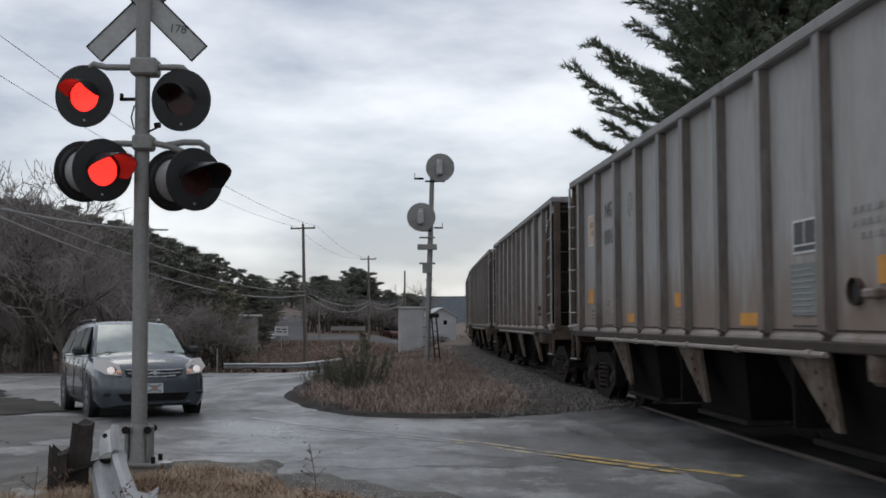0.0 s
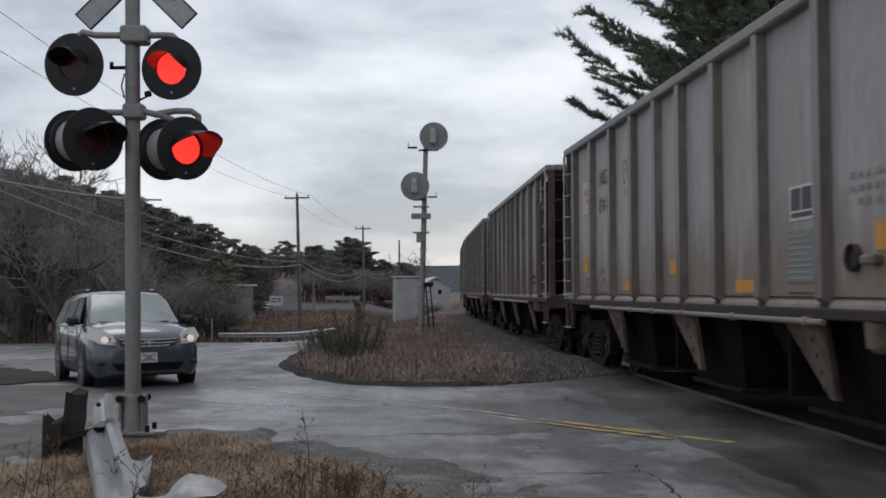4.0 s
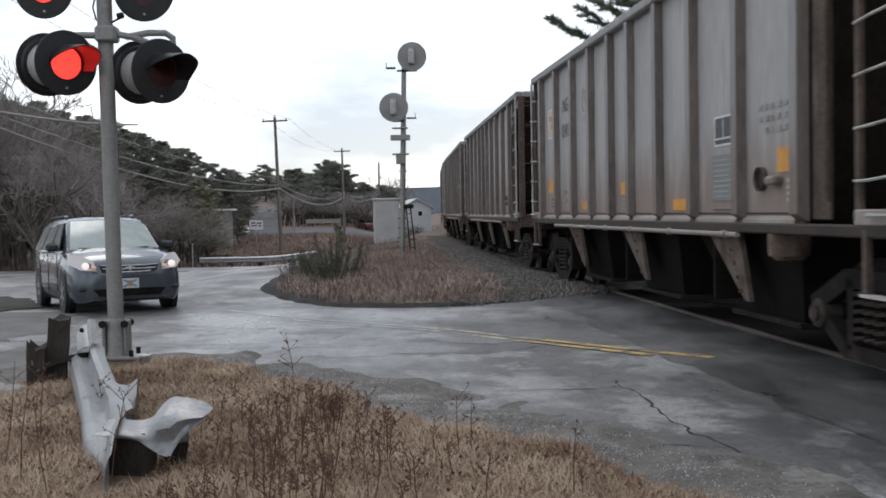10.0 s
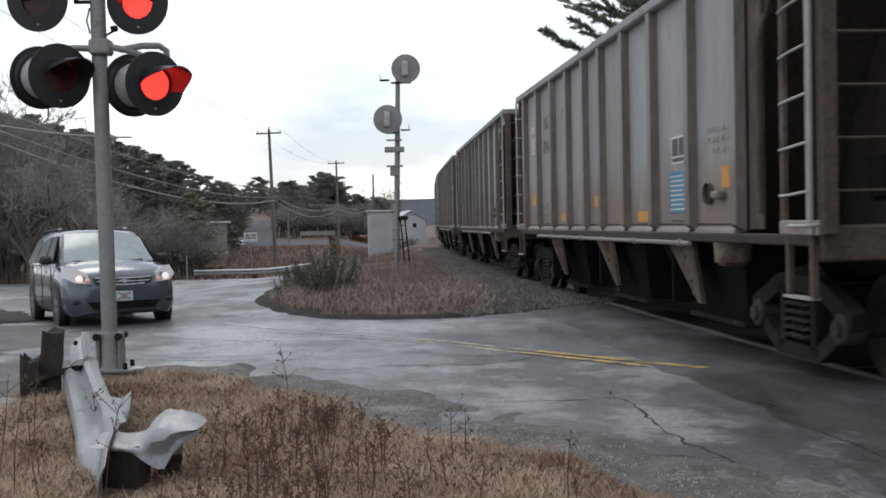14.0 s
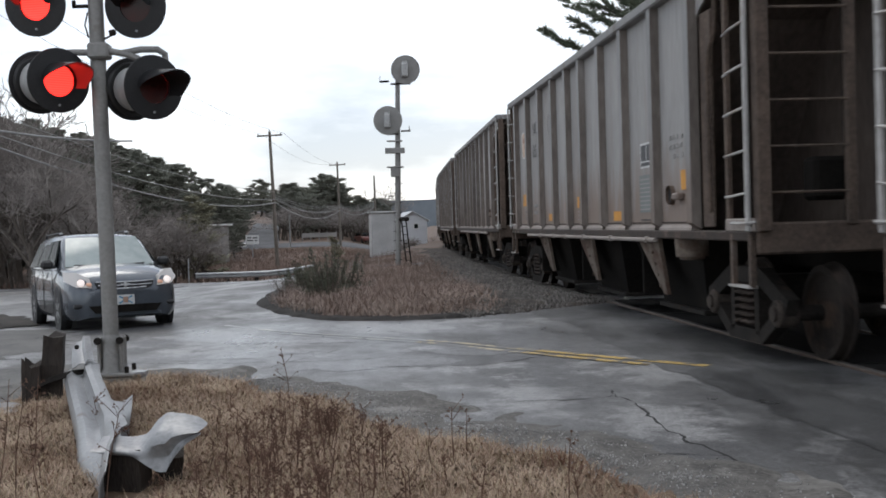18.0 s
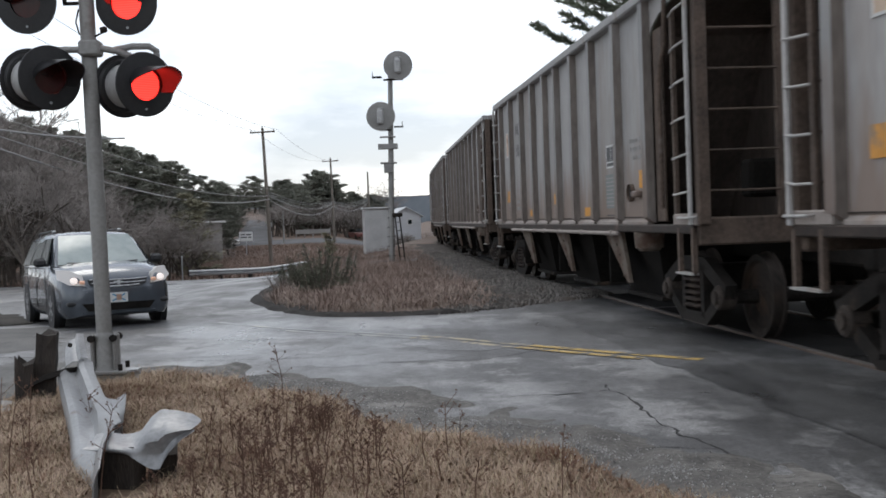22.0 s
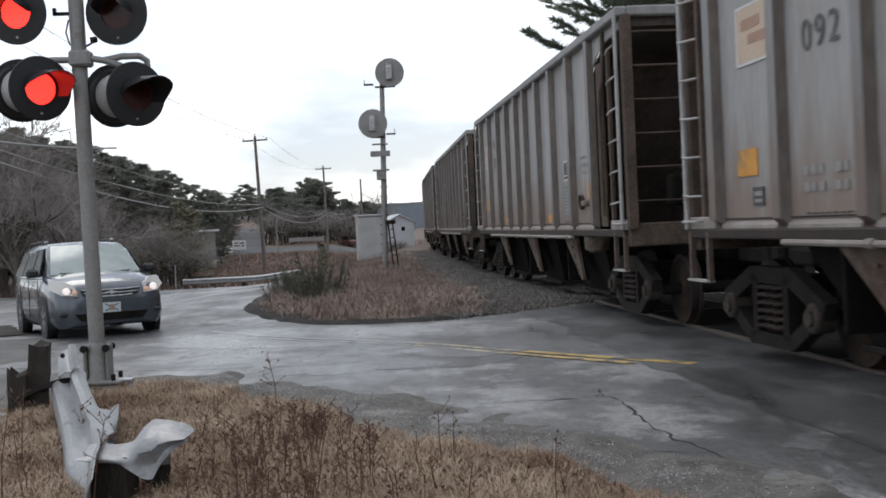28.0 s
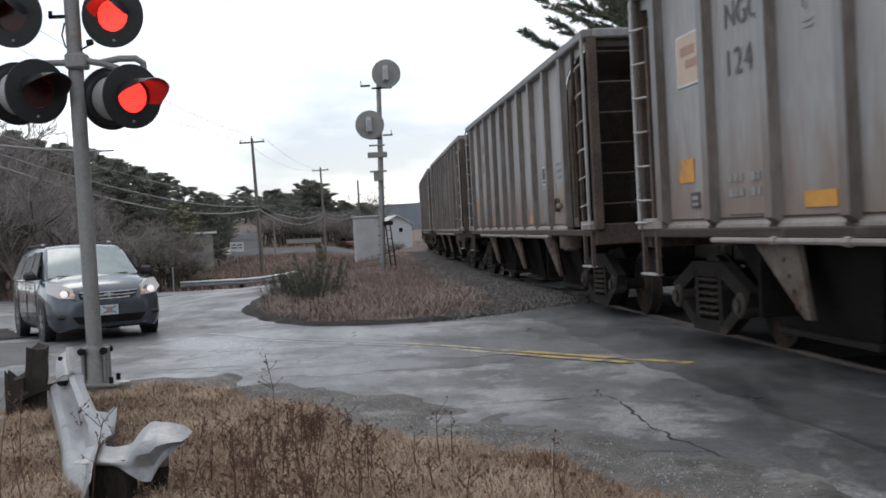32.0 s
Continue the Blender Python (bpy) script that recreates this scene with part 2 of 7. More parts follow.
def asphalt(name, dark, pale):
    """Worn asphalt: fine stone grain, pale ragged worn areas, and damp smoother streaks."""
    m = bpy.data.materials.new(name)
    m.use_nodes = True
    nt, ln = m.node_tree.nodes, m.node_tree.links
    b = nt["Principled BSDF"]
    tc = nt.new("ShaderNodeTexCoord")

    def field(scale, detail, rough_, stretch, turn=0.0, off=0.0):
        mp = nt.new("ShaderNodeMapping")
        mp.inputs["Scale"].default_value, mp.inputs["Rotation"].default_value = stretch, (0, 0, turn)
        mp.inputs["Location"].default_value = (off, off * 0.7, 0)
        n = nt.new("ShaderNodeTexNoise")
        n.inputs["Scale"].default_value, n.inputs["Detail"].default_value, n.inputs["Roughness"].default_value = scale, detail, rough_
        ln.new(tc.outputs["Object"], mp.inputs["Vector"])
        ln.new(mp.outputs["Vector"], n.inputs["Vector"])
        return n.outputs["Fac"]

    def span(v, a0, a1, b0, b1):
        r = nt.new("ShaderNodeMapRange")
        for k, q in zip(("From Min", "From Max", "To Min", "To Max"), (a0, a1, b0, b1)):
            r.inputs[k].default_value = q
        ln.new(v, r.inputs["Value"])
        return r.outputs[0]

    def blend(f, c0, c1):
        x = nt.new("ShaderNodeMix")
        x.data_type = "RGBA"
        ln.new(f, x.inputs[0])
        for k, q in ((6, c0), (7, c1)):
            if isinstance(q, tuple):
                x.inputs[k].default_value = (*q, 1)
            else:
                ln.new(q, x.inputs[k])
        return x.outputs[2]

    grain = field(48, 4, 0.7, (1, 1, 1))
    broad = field(0.32, 7, 0.66, (1, 0.75, 1), 0.6, 3.0)
    worn = field(0.5, 10, 0.72, (1, 0.8, 1), 0.75, 9.4)
    streak = field(0.6, 6, 0.62, (1.3, 0.35, 1), 0.75, 1.7)
    col = blend(span(grain, 0.35, 0.65, 0, 1), dark, tuple(v * 1.9 for v in dark))
    col = blend(span(broad, 0.42, 0.6, 0, 0.75), col, tuple((v + w) / 2 for v, w in zip(dark, pale)))
    col = blend(span(worn, 0.51, 0.57, 0, 0.8), col, pale)
    col = blend(span(streak, 0.52, 0.68, 0, 0.5), col, tuple(v * 0.9 for v in dark))
    mid = field(11, 5, 0.7, (1, 1, 1), 0.2, 5.0)
    tone = nt.new("ShaderNodeMath")
    tone.operation = "MULTIPLY"
    ln.new(span(grain, 0.32, 0.68, 0.55, 1.5), tone.inputs[0])
    ln.new(span(mid, 0.3, 0.7, 0.72, 1.3), tone.inputs[1])
    hs = nt.new("ShaderNodeHueSaturation")
    ln.new(tone.outputs[0], hs.inputs["Value"])
    ln.new(col, hs.inputs["Color"])
    col = hs.outputs["Color"]
    ln.new(col, b.inputs["Base Color"])
    ro = nt.new("ShaderNodeMath")
    ro.operation = "ADD"
    ln.new(span(streak, 0.40, 0.62, 0.48, 0.22), ro.inputs[0])
    ln.new(span(broad, 0.42, 0.60, 0.22, 0.0), ro.inputs[1])
    ln.new(ro.outputs[0], b.inputs["Roughness"])
    b.inputs["Specular IOR Level"].default_value = 0.7
    bp = nt.new("ShaderNodeBump")
    bp.inputs["Strength"].default_value, bp.inputs["Distance"].default_value = 0.5, 0.008
    ln.new(grain, bp.inputs["Height"])
    ln.new(bp.outputs["Normal"], b.inputs["Normal"])
    return m


ASPHALT = asphalt("asphalt", (0.038, 0.038, 0.039), (0.25, 0.248, 0.246))
OLD_PAVING = mat("old_paving", (0.06, 0.06, 0.058), (0.145, 0.14, 0.132), rough=0.8, scale=1.6, fine=30, bump=0.5, dist=0.02, c3=(0.05, 0.05, 0.05), cover=0.58)
OLD_PAVING_LUMP = mat("broken_paving", (0.22, 0.215, 0.205), (0.38, 0.37, 0.355), rough=0.9, scale=8, fine=40, bump=0.5, dist=0.01)
EARTH = mat("winter_earth", (0.10, 0.07, 0.05), (0.23, 0.165, 0.12), rough=0.95, scale=0.7, fine=9, bump=0.6, dist=0.05, c3=(0.085, 0.065, 0.05), cover=0.55, spec=0.1)
FIELD = mat("dead_field", (0.125, 0.097, 0.083), (0.215, 0.175, 0.152), rough=0.95, scale=0.12, fine=3, bump=0.4, dist=0.1, c3=(0.15, 0.105, 0.08), cover=0.5, spec=0.1)
GRAVEL = mat("ballast_stone", (0.020, 0.018, 0.017), (0.115, 0.10, 0.09), rough=0.9, scale=6, fine=22, bump=1.0, dist=0.05, c3=(0.085, 0.068, 0.054), cover=0.52, spec=0.2)
HOPPER = mat("hopper_paint", (0.272, 0.264, 0.256), (0.375, 0.365, 0.355), rough=0.6, scale=1.0, fine=14, bump=0.12, dist=0.01, c3=(0.245, 0.21, 0.182), cover=0.53, spread=0.22, stretch=(1, 1.3, 0.25), rand=0.10)
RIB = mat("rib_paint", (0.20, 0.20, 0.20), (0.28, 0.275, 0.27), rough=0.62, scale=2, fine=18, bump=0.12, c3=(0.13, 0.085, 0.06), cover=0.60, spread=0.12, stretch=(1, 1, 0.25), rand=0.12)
# Rib sides: rust, and the shade of these faces put into a darker colour.
RIB_SIDE = mat("rib_rust_shaded_side", (0.10, 0.082, 0.071), (0.185, 0.158, 0.138), rough=0.75, scale=2, fine=18, bump=0.2, c3=(0.22, 0.20, 0.185), cover=0.56, stretch=(1, 1, 0.3), rand=0.12)
RUSTY = mat("rusty_steel", (0.05, 0.035, 0.027), (0.125, 0.09, 0.069), rough=0.85, scale=3, fine=25, bump=0.3, c3=(0.155, 0.13, 0.115), cover=0.62, rand=0.12)
DARK_STEEL = mat("grimy_steel", (0.010, 0.009, 0.008), (0.028, 0.024, 0.021), rough=0.8, scale=4, fine=30, bump=0.3, c3=(0.075, 0.052, 0.038), cover=0.60, rand=0.1, spec=0.15)
WHEEL_STEEL = mat("wheel_steel", (0.012, 0.010, 0.009), (0.04, 0.032, 0.027), rough=0.75, scale=2.5, fine=20, bump=0.3, c3=(0.07, 0.045, 0.032), cover=0.58, spec=0.2)
# Near-black steel: the deep shade under the wagons is put into the colour.
BAY = mat("shaded_bay_steel", (0.006, 0.0055, 0.005), (0.016, 0.014, 0.012), rough=0.85, scale=3, fine=25, bump=0.3, rand=0.1, spec=0.1)
GUSSET = mat("dusty_plate", (0.095, 0.074, 0.058), (0.185, 0.152, 0.122), rough=0.8, scale=5, fine=34, bump=0.35, c3=(0.075, 0.04, 0.026), cover=0.44, spread=0.16, rand=0.1)
GALV = mat("galvanised_steel", (0.30, 0.31, 0.32), (0.46, 0.47, 0.48), rough=0.5, metal=0.55, scale=4, fine=30, bump=0.15, c3=(0.24, 0.22, 0.20), cover=0.6)
POLE_PAINT = mat("silver_paint", (0.20, 0.195, 0.185), (0.28, 0.275, 0.265), rough=0.55, metal=0.2, scale=3, fine=30, bump=0.12, c3=(0.17, 0.14, 0.12), cover=0.64)
BLACK = mat("black_enamel", (0.008, 0.008, 0.009), (0.018, 0.018, 0.019), rough=0.5, scale=5, fine=40, bump=0.06)
HOOD_BLACK = mat("hood_enamel", (0.010, 0.010, 0.011), (0.022, 0.022, 0.024), rough=0.34, scale=5, fine=40, bump=0.04)
RED_GLASS = mat("dark_red_glass", (0.03, 0.004, 0.004), (0.055, 0.007, 0.006), rough=0.2, scale=9, fine=60, bump=0.1)
LENS_LIT = glow("lit_red_lens", (1.0, 0.03, 0.022), 3.0, 0.022)
WHITE_PAINT = mat("weathered_white", (0.55, 0.55, 0.54), (0.72, 0.72, 0.71), rough=0.6, scale=2, fine=25, bump=0.1, c3=(0.42, 0.42, 0.41), cover=0.6)
SIGN_BACK = mat("sign_back", (0.34, 0.34, 0.34), (0.46, 0.46, 0.45), rough=0.6, metal=0.2, scale=3, fine=20, bump=0.1, c3=(0.26, 0.25, 0.23), cover=0.58)
OLD_WOOD = mat("old_wood", (0.014, 0.011, 0.010), (0.05, 0.04, 0.033), rough=0.9, scale=3, fine=30, bump=0.7, dist=0.02, stretch=(4, 4, 0.6), c3=(0.14, 0.12, 0.10), cover=0.6)
POLE_WOOD = mat("pole_wood", (0.10, 0.085, 0.07), (0.20, 0.175, 0.15), rough=0.9, scale=3, fine=30, bump=0.4, stretch=(4, 4, 0.5))
BARK = mat("bark", (0.055, 0.047, 0.041), (0.14, 0.12, 0.104), rough=0.95, scale=6, fine=40, bump=0.6, dist=0.02, stretch=(1, 1, 0.4), spec=0.1)
TWIGS = mat("bare_twigs", (0.18, 0.16, 0.148), (0.31, 0.28, 0.26), rough=0.95, scale=2, fine=20, bump=0.0, spec=0.1, rand=0.15)
# Far pines: the haze is put into paler, greyer needles; near pines stay darker.
HAZED_NEEDLES = mat("pine_needles", (0.135, 0.142, 0.118), (0.245, 0.248, 0.205), rough=0.75, scale=1.4, fine=12, bump=0.0, spec=0.2, rand=0.2)
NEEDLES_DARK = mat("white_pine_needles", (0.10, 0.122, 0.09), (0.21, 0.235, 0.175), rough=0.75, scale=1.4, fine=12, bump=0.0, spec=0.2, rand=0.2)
SHRUB = mat("shrub_green", (0.062, 0.07, 0.05), (0.145, 0.15, 0.108), rough=0.8, scale=2, fine=14, bump=0.0, spec=0.2)
STRAW = mat("dry_grass", (0.265, 0.185, 0.132), (0.57, 0.44, 0.335), rough=0.9, scale=1.0, fine=30, bump=0.0, spec=0.15, c3=(0.185, 0.108, 0.074), cover=0.50)
WEED = mat("dead_weed", (0.085, 0.05, 0.038), (0.19, 0.118, 0.088), rough=0.9, scale=5, fine=30, bump=0.0, spec=0.15)
YELLOW = mat("worn_yellow_paint", (0.40, 0.26, 0.07), (0.54, 0.38, 0.13), rough=0.55, scale=7, fine=45, bump=0.2, c3=(0.10, 0.095, 0.085), cover=0.50, spread=0.06)
YELLOW_PALE = mat("faded_yellow_paint", (0.34, 0.27, 0.15), (0.46, 0.39, 0.25), rough=0.5, scale=7, fine=45, bump=0.2, c3=(0.13, 0.125, 0.12), cover=0.46, spread=0.08)
END_SHEET = mat("rusty_end_sheet", (0.055, 0.042, 0.035), (0.115, 0.09, 0.076), rough=0.85, scale=1.5, fine=18, bump=0.2, c3=(0.05, 0.04, 0.034), cover=0.55, stretch=(1, 1, 0.3), rand=0.12)
CRACK = mat("crack_dark", (0.014, 0.014, 0.014), (0.035, 0.034, 0.033), rough=0.9, scale=3, fine=30, bump=0.2)
SAFETY_ORANGE = mat("orange_panel", (0.52, 0.23, 0.03), (0.66, 0.31, 0.05), rough=0.6, scale=4, fine=25, bump=0.05, c3=(0.30, 0.2, 0.12), cover=0.54)
PLACARD_WHITE = mat("placard_white", (0.52, 0.52, 0.51), (0.64, 0.64, 0.63), rough=0.6, scale=6, fine=30, bump=0.05)
PLACARD_DARK = mat("placard_dark", (0.04, 0.04, 0.042), (0.08, 0.08, 0.085), rough=0.6, scale=6, fine=30, bump=0.05)
PLACARD_BLUE = mat("placard_blue", (0.06, 0.20, 0.32), (0.09, 0.26, 0.40), rough=0.6, scale=3, fine=25, bump=0.05, c3=(0.20, 0.26, 0.30), cover=0.6)
PLACARD_GREY = mat("faded_placard", (0.15, 0.17, 0.165), (0.20, 0.22, 0.215), rough=0.6, scale=3, fine=25, bump=0.05, c3=(0.25, 0.25, 0.245), cover=0.56)
STENCIL_WHITE = mat("worn_stencil", (0.40, 0.40, 0.39), (0.50, 0.50, 0.49), rough=0.6, scale=6, fine=30, bump=0.05, c3=(0.30, 0.29, 0.28), cover=0.5)
LEDGE = mat("dusty_ledge", (0.20, 0.17, 0.152), (0.30, 0.265, 0.24), rough=0.75, scale=2, fine=20, bump=0.2, c3=(0.20, 0.15, 0.12), cover=0.58, rand=0.1)
AXLE_BOX = mat("axle_box", (0.03, 0.025, 0.022), (0.075, 0.06, 0.05), rough=0.8, scale=4, fine=30, bump=0.3, c3=(0.10, 0.08, 0.066), cover=0.58, spec=0.2)
RAIL_PAINT = mat("worn_ladder_paint", (0.30, 0.288, 0.275), (0.42, 0.408, 0.395), rough=0.6, scale=3, fine=25, bump=0.1, c3=(0.22, 0.16, 0.12), cover=0.56, rand=0.1)
LOGO_TAN = mat("logo_tan", (0.48, 0.36, 0.26), (0.58, 0.46, 0.35), rough=0.6, scale=4, fine=25, bump=0.05)
LOGO_RED = mat("logo_rust_red", (0.33, 0.19, 0.13), (0.40, 0.25, 0.18), rough=0.6, scale=6, fine=30, bump=0.05)
LETTER = mat("faded_lettering", (0.055, 0.055, 0.057), (0.10, 0.10, 0.10), rough=0.6, scale=5, fine=30, bump=0.05)
# Rust darkened so the sill carries the shadow line below the side sheets.
SILL_SHADOW_RUST = mat("sill_shadow_rust", (0.018, 0.013, 0.010), (0.048, 0.033, 0.026), rough=0.85, scale=3, fine=25, bump=0.3, c3=(0.12, 0.085, 0.065), cover=0.6, rand=0.12)
LETTER_PALE = mat("worn_lettering", (0.25, 0.242, 0.232), (0.30, 0.293, 0.284), rough=0.6, scale=5, fine=30, bump=0.05)
RAIL_STEEL = mat("rail_steel", (0.10, 0.075, 0.06), (0.18, 0.14, 0.115), rough=0.6, metal=0.5, scale=4, fine=30, bump=0.15)
RAIL_TOP = mat("polished_rail", (0.075, 0.066, 0.06), (0.13, 0.118, 0.108), rough=0.55, metal=0.4, scale=4, fine=30, bump=0.03)


def rust_wash(m, low, high, colour, amount):
    """Rust that has run along the foot of the sheets, in upright streaks; low and high: where it is full and where it ends."""
    nt, ln = m.node_tree.nodes, m.node_tree.links
    b = nt["Principled BSDF"]
    src = b.inputs["Base Color"].links[0].from_socket
    tc = nt.new("ShaderNodeTexCoord")
    sep = nt.new("ShaderNodeSeparateXYZ")
    ln.new(tc.outputs["Object"], sep.inputs[0])
    mp = nt.new("ShaderNodeMapping")
    mp.inputs["Scale"].default_value = (1, 1, 0.22)
    ln.new(tc.outputs["Object"], mp.inputs["Vector"])
    ns = nt.new("ShaderNodeTexNoise")
    ns.inputs["Scale"].default_value, ns.inputs["Detail"].default_value = 5.0, 6
    ln.new(mp.outputs["Vector"], ns.inputs["Vector"])
    z = nt.new("ShaderNodeMapRange")
    z.inputs["From Min"].default_value, z.inputs["From Max"].default_value = low, high
    z.inputs["To Min"].default_value, z.inputs["To Max"].default_value = 0.46, -0.12
    ln.new(sep.outputs["Z"], z.inputs["Value"])
    ad = nt.new("ShaderNodeMath")
    ln.new(ns.outputs["Fac"], ad.inputs[0])
    ln.new(z.outputs[0], ad.inputs[1])
    mr = nt.new("ShaderNodeMapRange")
    mr.inputs["From Min"].default_value, mr.inputs["From Max"].default_value, mr.inputs["To Max"].default_value = 0.48, 0.85, amount
    ln.new(ad.outputs[0], mr.inputs["Value"])
    mx = nt.new("ShaderNodeMix")
    mx.data_type = "RGBA"
    ln.new(mr.outputs[0], mx.inputs[0])
    ln.new(src, mx.inputs[6])
    mx.inputs[7].default_value = (*colour, 1)
    ln.new(mx.outputs[2], b.inputs["Base Color"])


rust_wash(HOPPER, 1.3, 2.5, (0.20, 0.135, 0.10), 0.75)
rust_wash(RIB, 1.3, 2.8, (0.15, 0.098, 0.070), 0.75)


def stone_mix(name, dark, pale):
    """Crushed stone, each one of its own grey."""
    m = mat(name, dark, pale, rough=0.9, scale=8, fine=60, bump=0.4, dist=0.01, spec=0.2)
    nt, ln = m.node_tree.nodes, m.node_tree.links
    b = nt["Principled BSDF"]
    src = b.inputs["Base Color"].links[0].from_socket
    gi = nt.new("ShaderNodeNewGeometry")
    vr = nt.new("ShaderNodeMapRange")
    vr.inputs["To Min"].default_value, vr.inputs["To Max"].default_value = 0.75, 1.7
    ln.new(gi.outputs["Random Per Island"], vr.inputs["Value"])
    hs = nt.new("ShaderNodeHueSaturation")
    ln.new(vr.outputs[0], hs.inputs["Value"])
    ln.new(src, hs.inputs["Color"])
    ln.new(hs.outputs["Color"], b.inputs["Base Color"])
    return m


STONE = stone_mix("crushed_stone", (0.07, 0.064, 0.058), (0.16, 0.148, 0.137))
PALE_WORN = asphalt("pale_worn_asphalt", (0.075, 0.075, 0.077), (0.24, 0.24, 0.245))

# ---- plan ----
# The track is a curve: heading and place along it by arc length s from the road.
TRACK_X, TRACK_Y = 4.6116, 12.0
PITCH = 16.672
RAIL_Z = 0.08


def track_heading(s):
    return float(np.interp(s, [-14, 0, 12, 24, 36, 48, 62, 80, 120], [-0.11202, -0.07822, -0.04738, -0.03059, -0.0198, 0.00122, 0.02999, 0.06755, 0.15472]))


STEP = 0.5
TRACK = {0: (TRACK_X, TRACK_Y)}
for i in range(1, 1001):
    a, b = TRACK[i - 1], track_heading((i - 0.5) * STEP)
    TRACK[i] = (a[0] + STEP * math.sin(b), a[1] + STEP * math.cos(b))
for i in range(-1, -701, -1):
    a, b = TRACK[i + 1], track_heading((i + 0.5) * STEP)
    TRACK[i] = (a[0] - STEP * math.sin(b), a[1] - STEP * math.cos(b))


def track_at(s):
    u = s / STEP
    i = math.floor(u)
    a, b = TRACK[i], TRACK[i + 1]
    w = u - i
    return Vector((a[0] + (b[0] - a[0]) * w, a[1] + (b[1] - a[1]) * w, 0))


TRACK_XS = np.array([TRACK[i][0] for i in range(-60, 500)])
TRACK_YS = np.array([TRACK[i][1] for i in range(-60, 500)])


def sstep(a, b, x):
    t = np.clip((x - a) / (b - a), 0, 1)
    return t * t * (3 - 2 * t)


def height(x, y):
    """The lie of the land: level at the crossing, lower beyond the bend, rising far off."""
    lat = np.interp(y, TRACK_YS, TRACK_XS) - x
    dip = -1.55 * sstep(24, 78, y) * sstep(3.0, 9.0, lat)
    rise = 0.036 * np.clip(y - 112, 0, 190) * sstep(3, 14, lat) * sstep(2, 12, -x)
    bank = 0.10 * np.clip(-x - 22 - 0.02 * y, 0, 60) * sstep(15, 45, y)
    return dip + rise + bank + (RAIL_Z - 0.035) * (1 - sstep(1.2, 3.6, np.abs(lat))) - 0.12 * sstep(16.5, 20, y) * sstep(8.0, 10.0, lat) - 0.06


# ---- ground ----
def sheet(xs, ys, zf):
    g = Geo()
    X, Y = np.meshgrid(xs, ys)
    Z = zf(X, Y)
    n = len(xs)
    g.v = list(zip(X.ravel().tolist(), Y.ravel().tolist(), Z.ravel().tolist()))
    g.f = [(j * n + i, j * n + i + 1, (j + 1) * n + i + 1, (j + 1) * n + i) for j in range(len(ys) - 1) for i in range(n - 1)]
    return g


far = [40, 55, 75, 100, 140, 200, 300, 500, 900, 1600, 2800]
gx = np.array([-d for d in reversed(far)] + list(np.arange(-36, 37, 2.0)) + far)
gy = np.array([-d for d in reversed(far)] + list(np.arange(-36, 160, 2.0)) + [170, 185, 200, 230, 260, 300, 350, 420, 500, 700, 1000, 1600, 2800])
solo("ground", sheet(gx, gy, lambda x, y: height(x, y) - 0.05), FIELD, "brown winter field of dead grass and earth", "ground", kind="structure", smooth=True)


def far_edge(x):
    return 45.0 + 0.18 * np.clip(x + 14, -14, 9) + 0.4 * np.sin(x * 0.7)


px = np.concatenate([np.arange(-34, 1, 0.6), np.arange(1, 9, 0.2), np.arange(9, 12.5, 0.5)])
pu = np.concatenate([np.linspace(-14, 16, 61), np.linspace(16.5, 47, 62)])
PX, PU = np.meshgrid(px, pu)
PYY = np.minimum(PU, far_edge(PX))
geo = Geo()
PZ = height(PX, PYY) + 0.06
geo.v = list(zip(PX.ravel().tolist(), PYY.ravel().tolist(), PZ.ravel().tolist()))
nn = len(px)
geo.f = [(j * nn + i, j * nn + i + 1, (j + 1) * nn + i + 1, (j + 1) * nn + i) for j in range(len(pu) - 1) for i in range(nn - 1)]
solo("road", geo, ASPHALT, "damp worn grey asphalt road over the crossing", "road", kind="structure", smooth=True)


def signed(poly, X, Y):
    """Distance to a closed outline, positive inside."""
    P = np.array(poly)
    Q = np.roll(P, -1, axis=0)
    best = np.full(X.shape, 1e9)
    inside = np.zeros(X.shape, bool)
    for (ax, ay), (bx, by) in zip(P, Q):
        dx, dy = bx - ax, by - ay
        t = np.clip(((X - ax) * dx + (Y - ay) * dy) / (dx * dx + dy * dy), 0, 1)
        best = np.minimum(best, np.hypot(X - ax - t * dx, Y - ay - t * dy))
        if abs(dy) > 1e-9:
            hit = ((ay > Y) != (by > Y)) & (X < dx * (Y - ay) / dy + ax)
            inside ^= hit
    return np.where(inside, best, -best)


def rough2(X, Y, f, seed=0.0):
    out = np.zeros(X.shape)
    for k, (a, b, c) in enumerate(((1.0, 0.3, 1.0), (-0.6, 1.1, 0.6), (1.9, 1.3, 0.35), (-2.3, 2.9, 0.25), (4.1, -3.7, 0.15))):
        out += c * np.sin(f * (a * X + b * Y) + 1.7 * k + seed) * np.cos(f * (b * X - a * Y) * 0.8 + 0.9 * k + seed)
    return out


NEAR_EDGE = [(-3.25, 10.9), (-2.9, 10.95), (-1.69, 10.2), (-0.72, 8.8), (0.17, 7.4), (0.85, 6.6), (1.32, 5.6), (1.75, 4.4), (2.3, 2.0), (2.8, -7.0), (-12, -7.0), (-9, 6.6), (-5.2, 8.3), (-3.7, 9.2)]
ISLAND = [(-3.35, 22.0), (-2.52, 19.0), (-1.5, 17.25), (-0.5, 16.85), (0.44, 16.85), (1.9, 17.5), (3.3, 18.4), (3.7, 19.2), (3.2, 24), (2.8, 30), (2.5, 40), (2.9, 60), (-4.5, 60), (-6.5, 50), (-4.2, 38), (-3.5, 31.5), (-3.45, 26)]
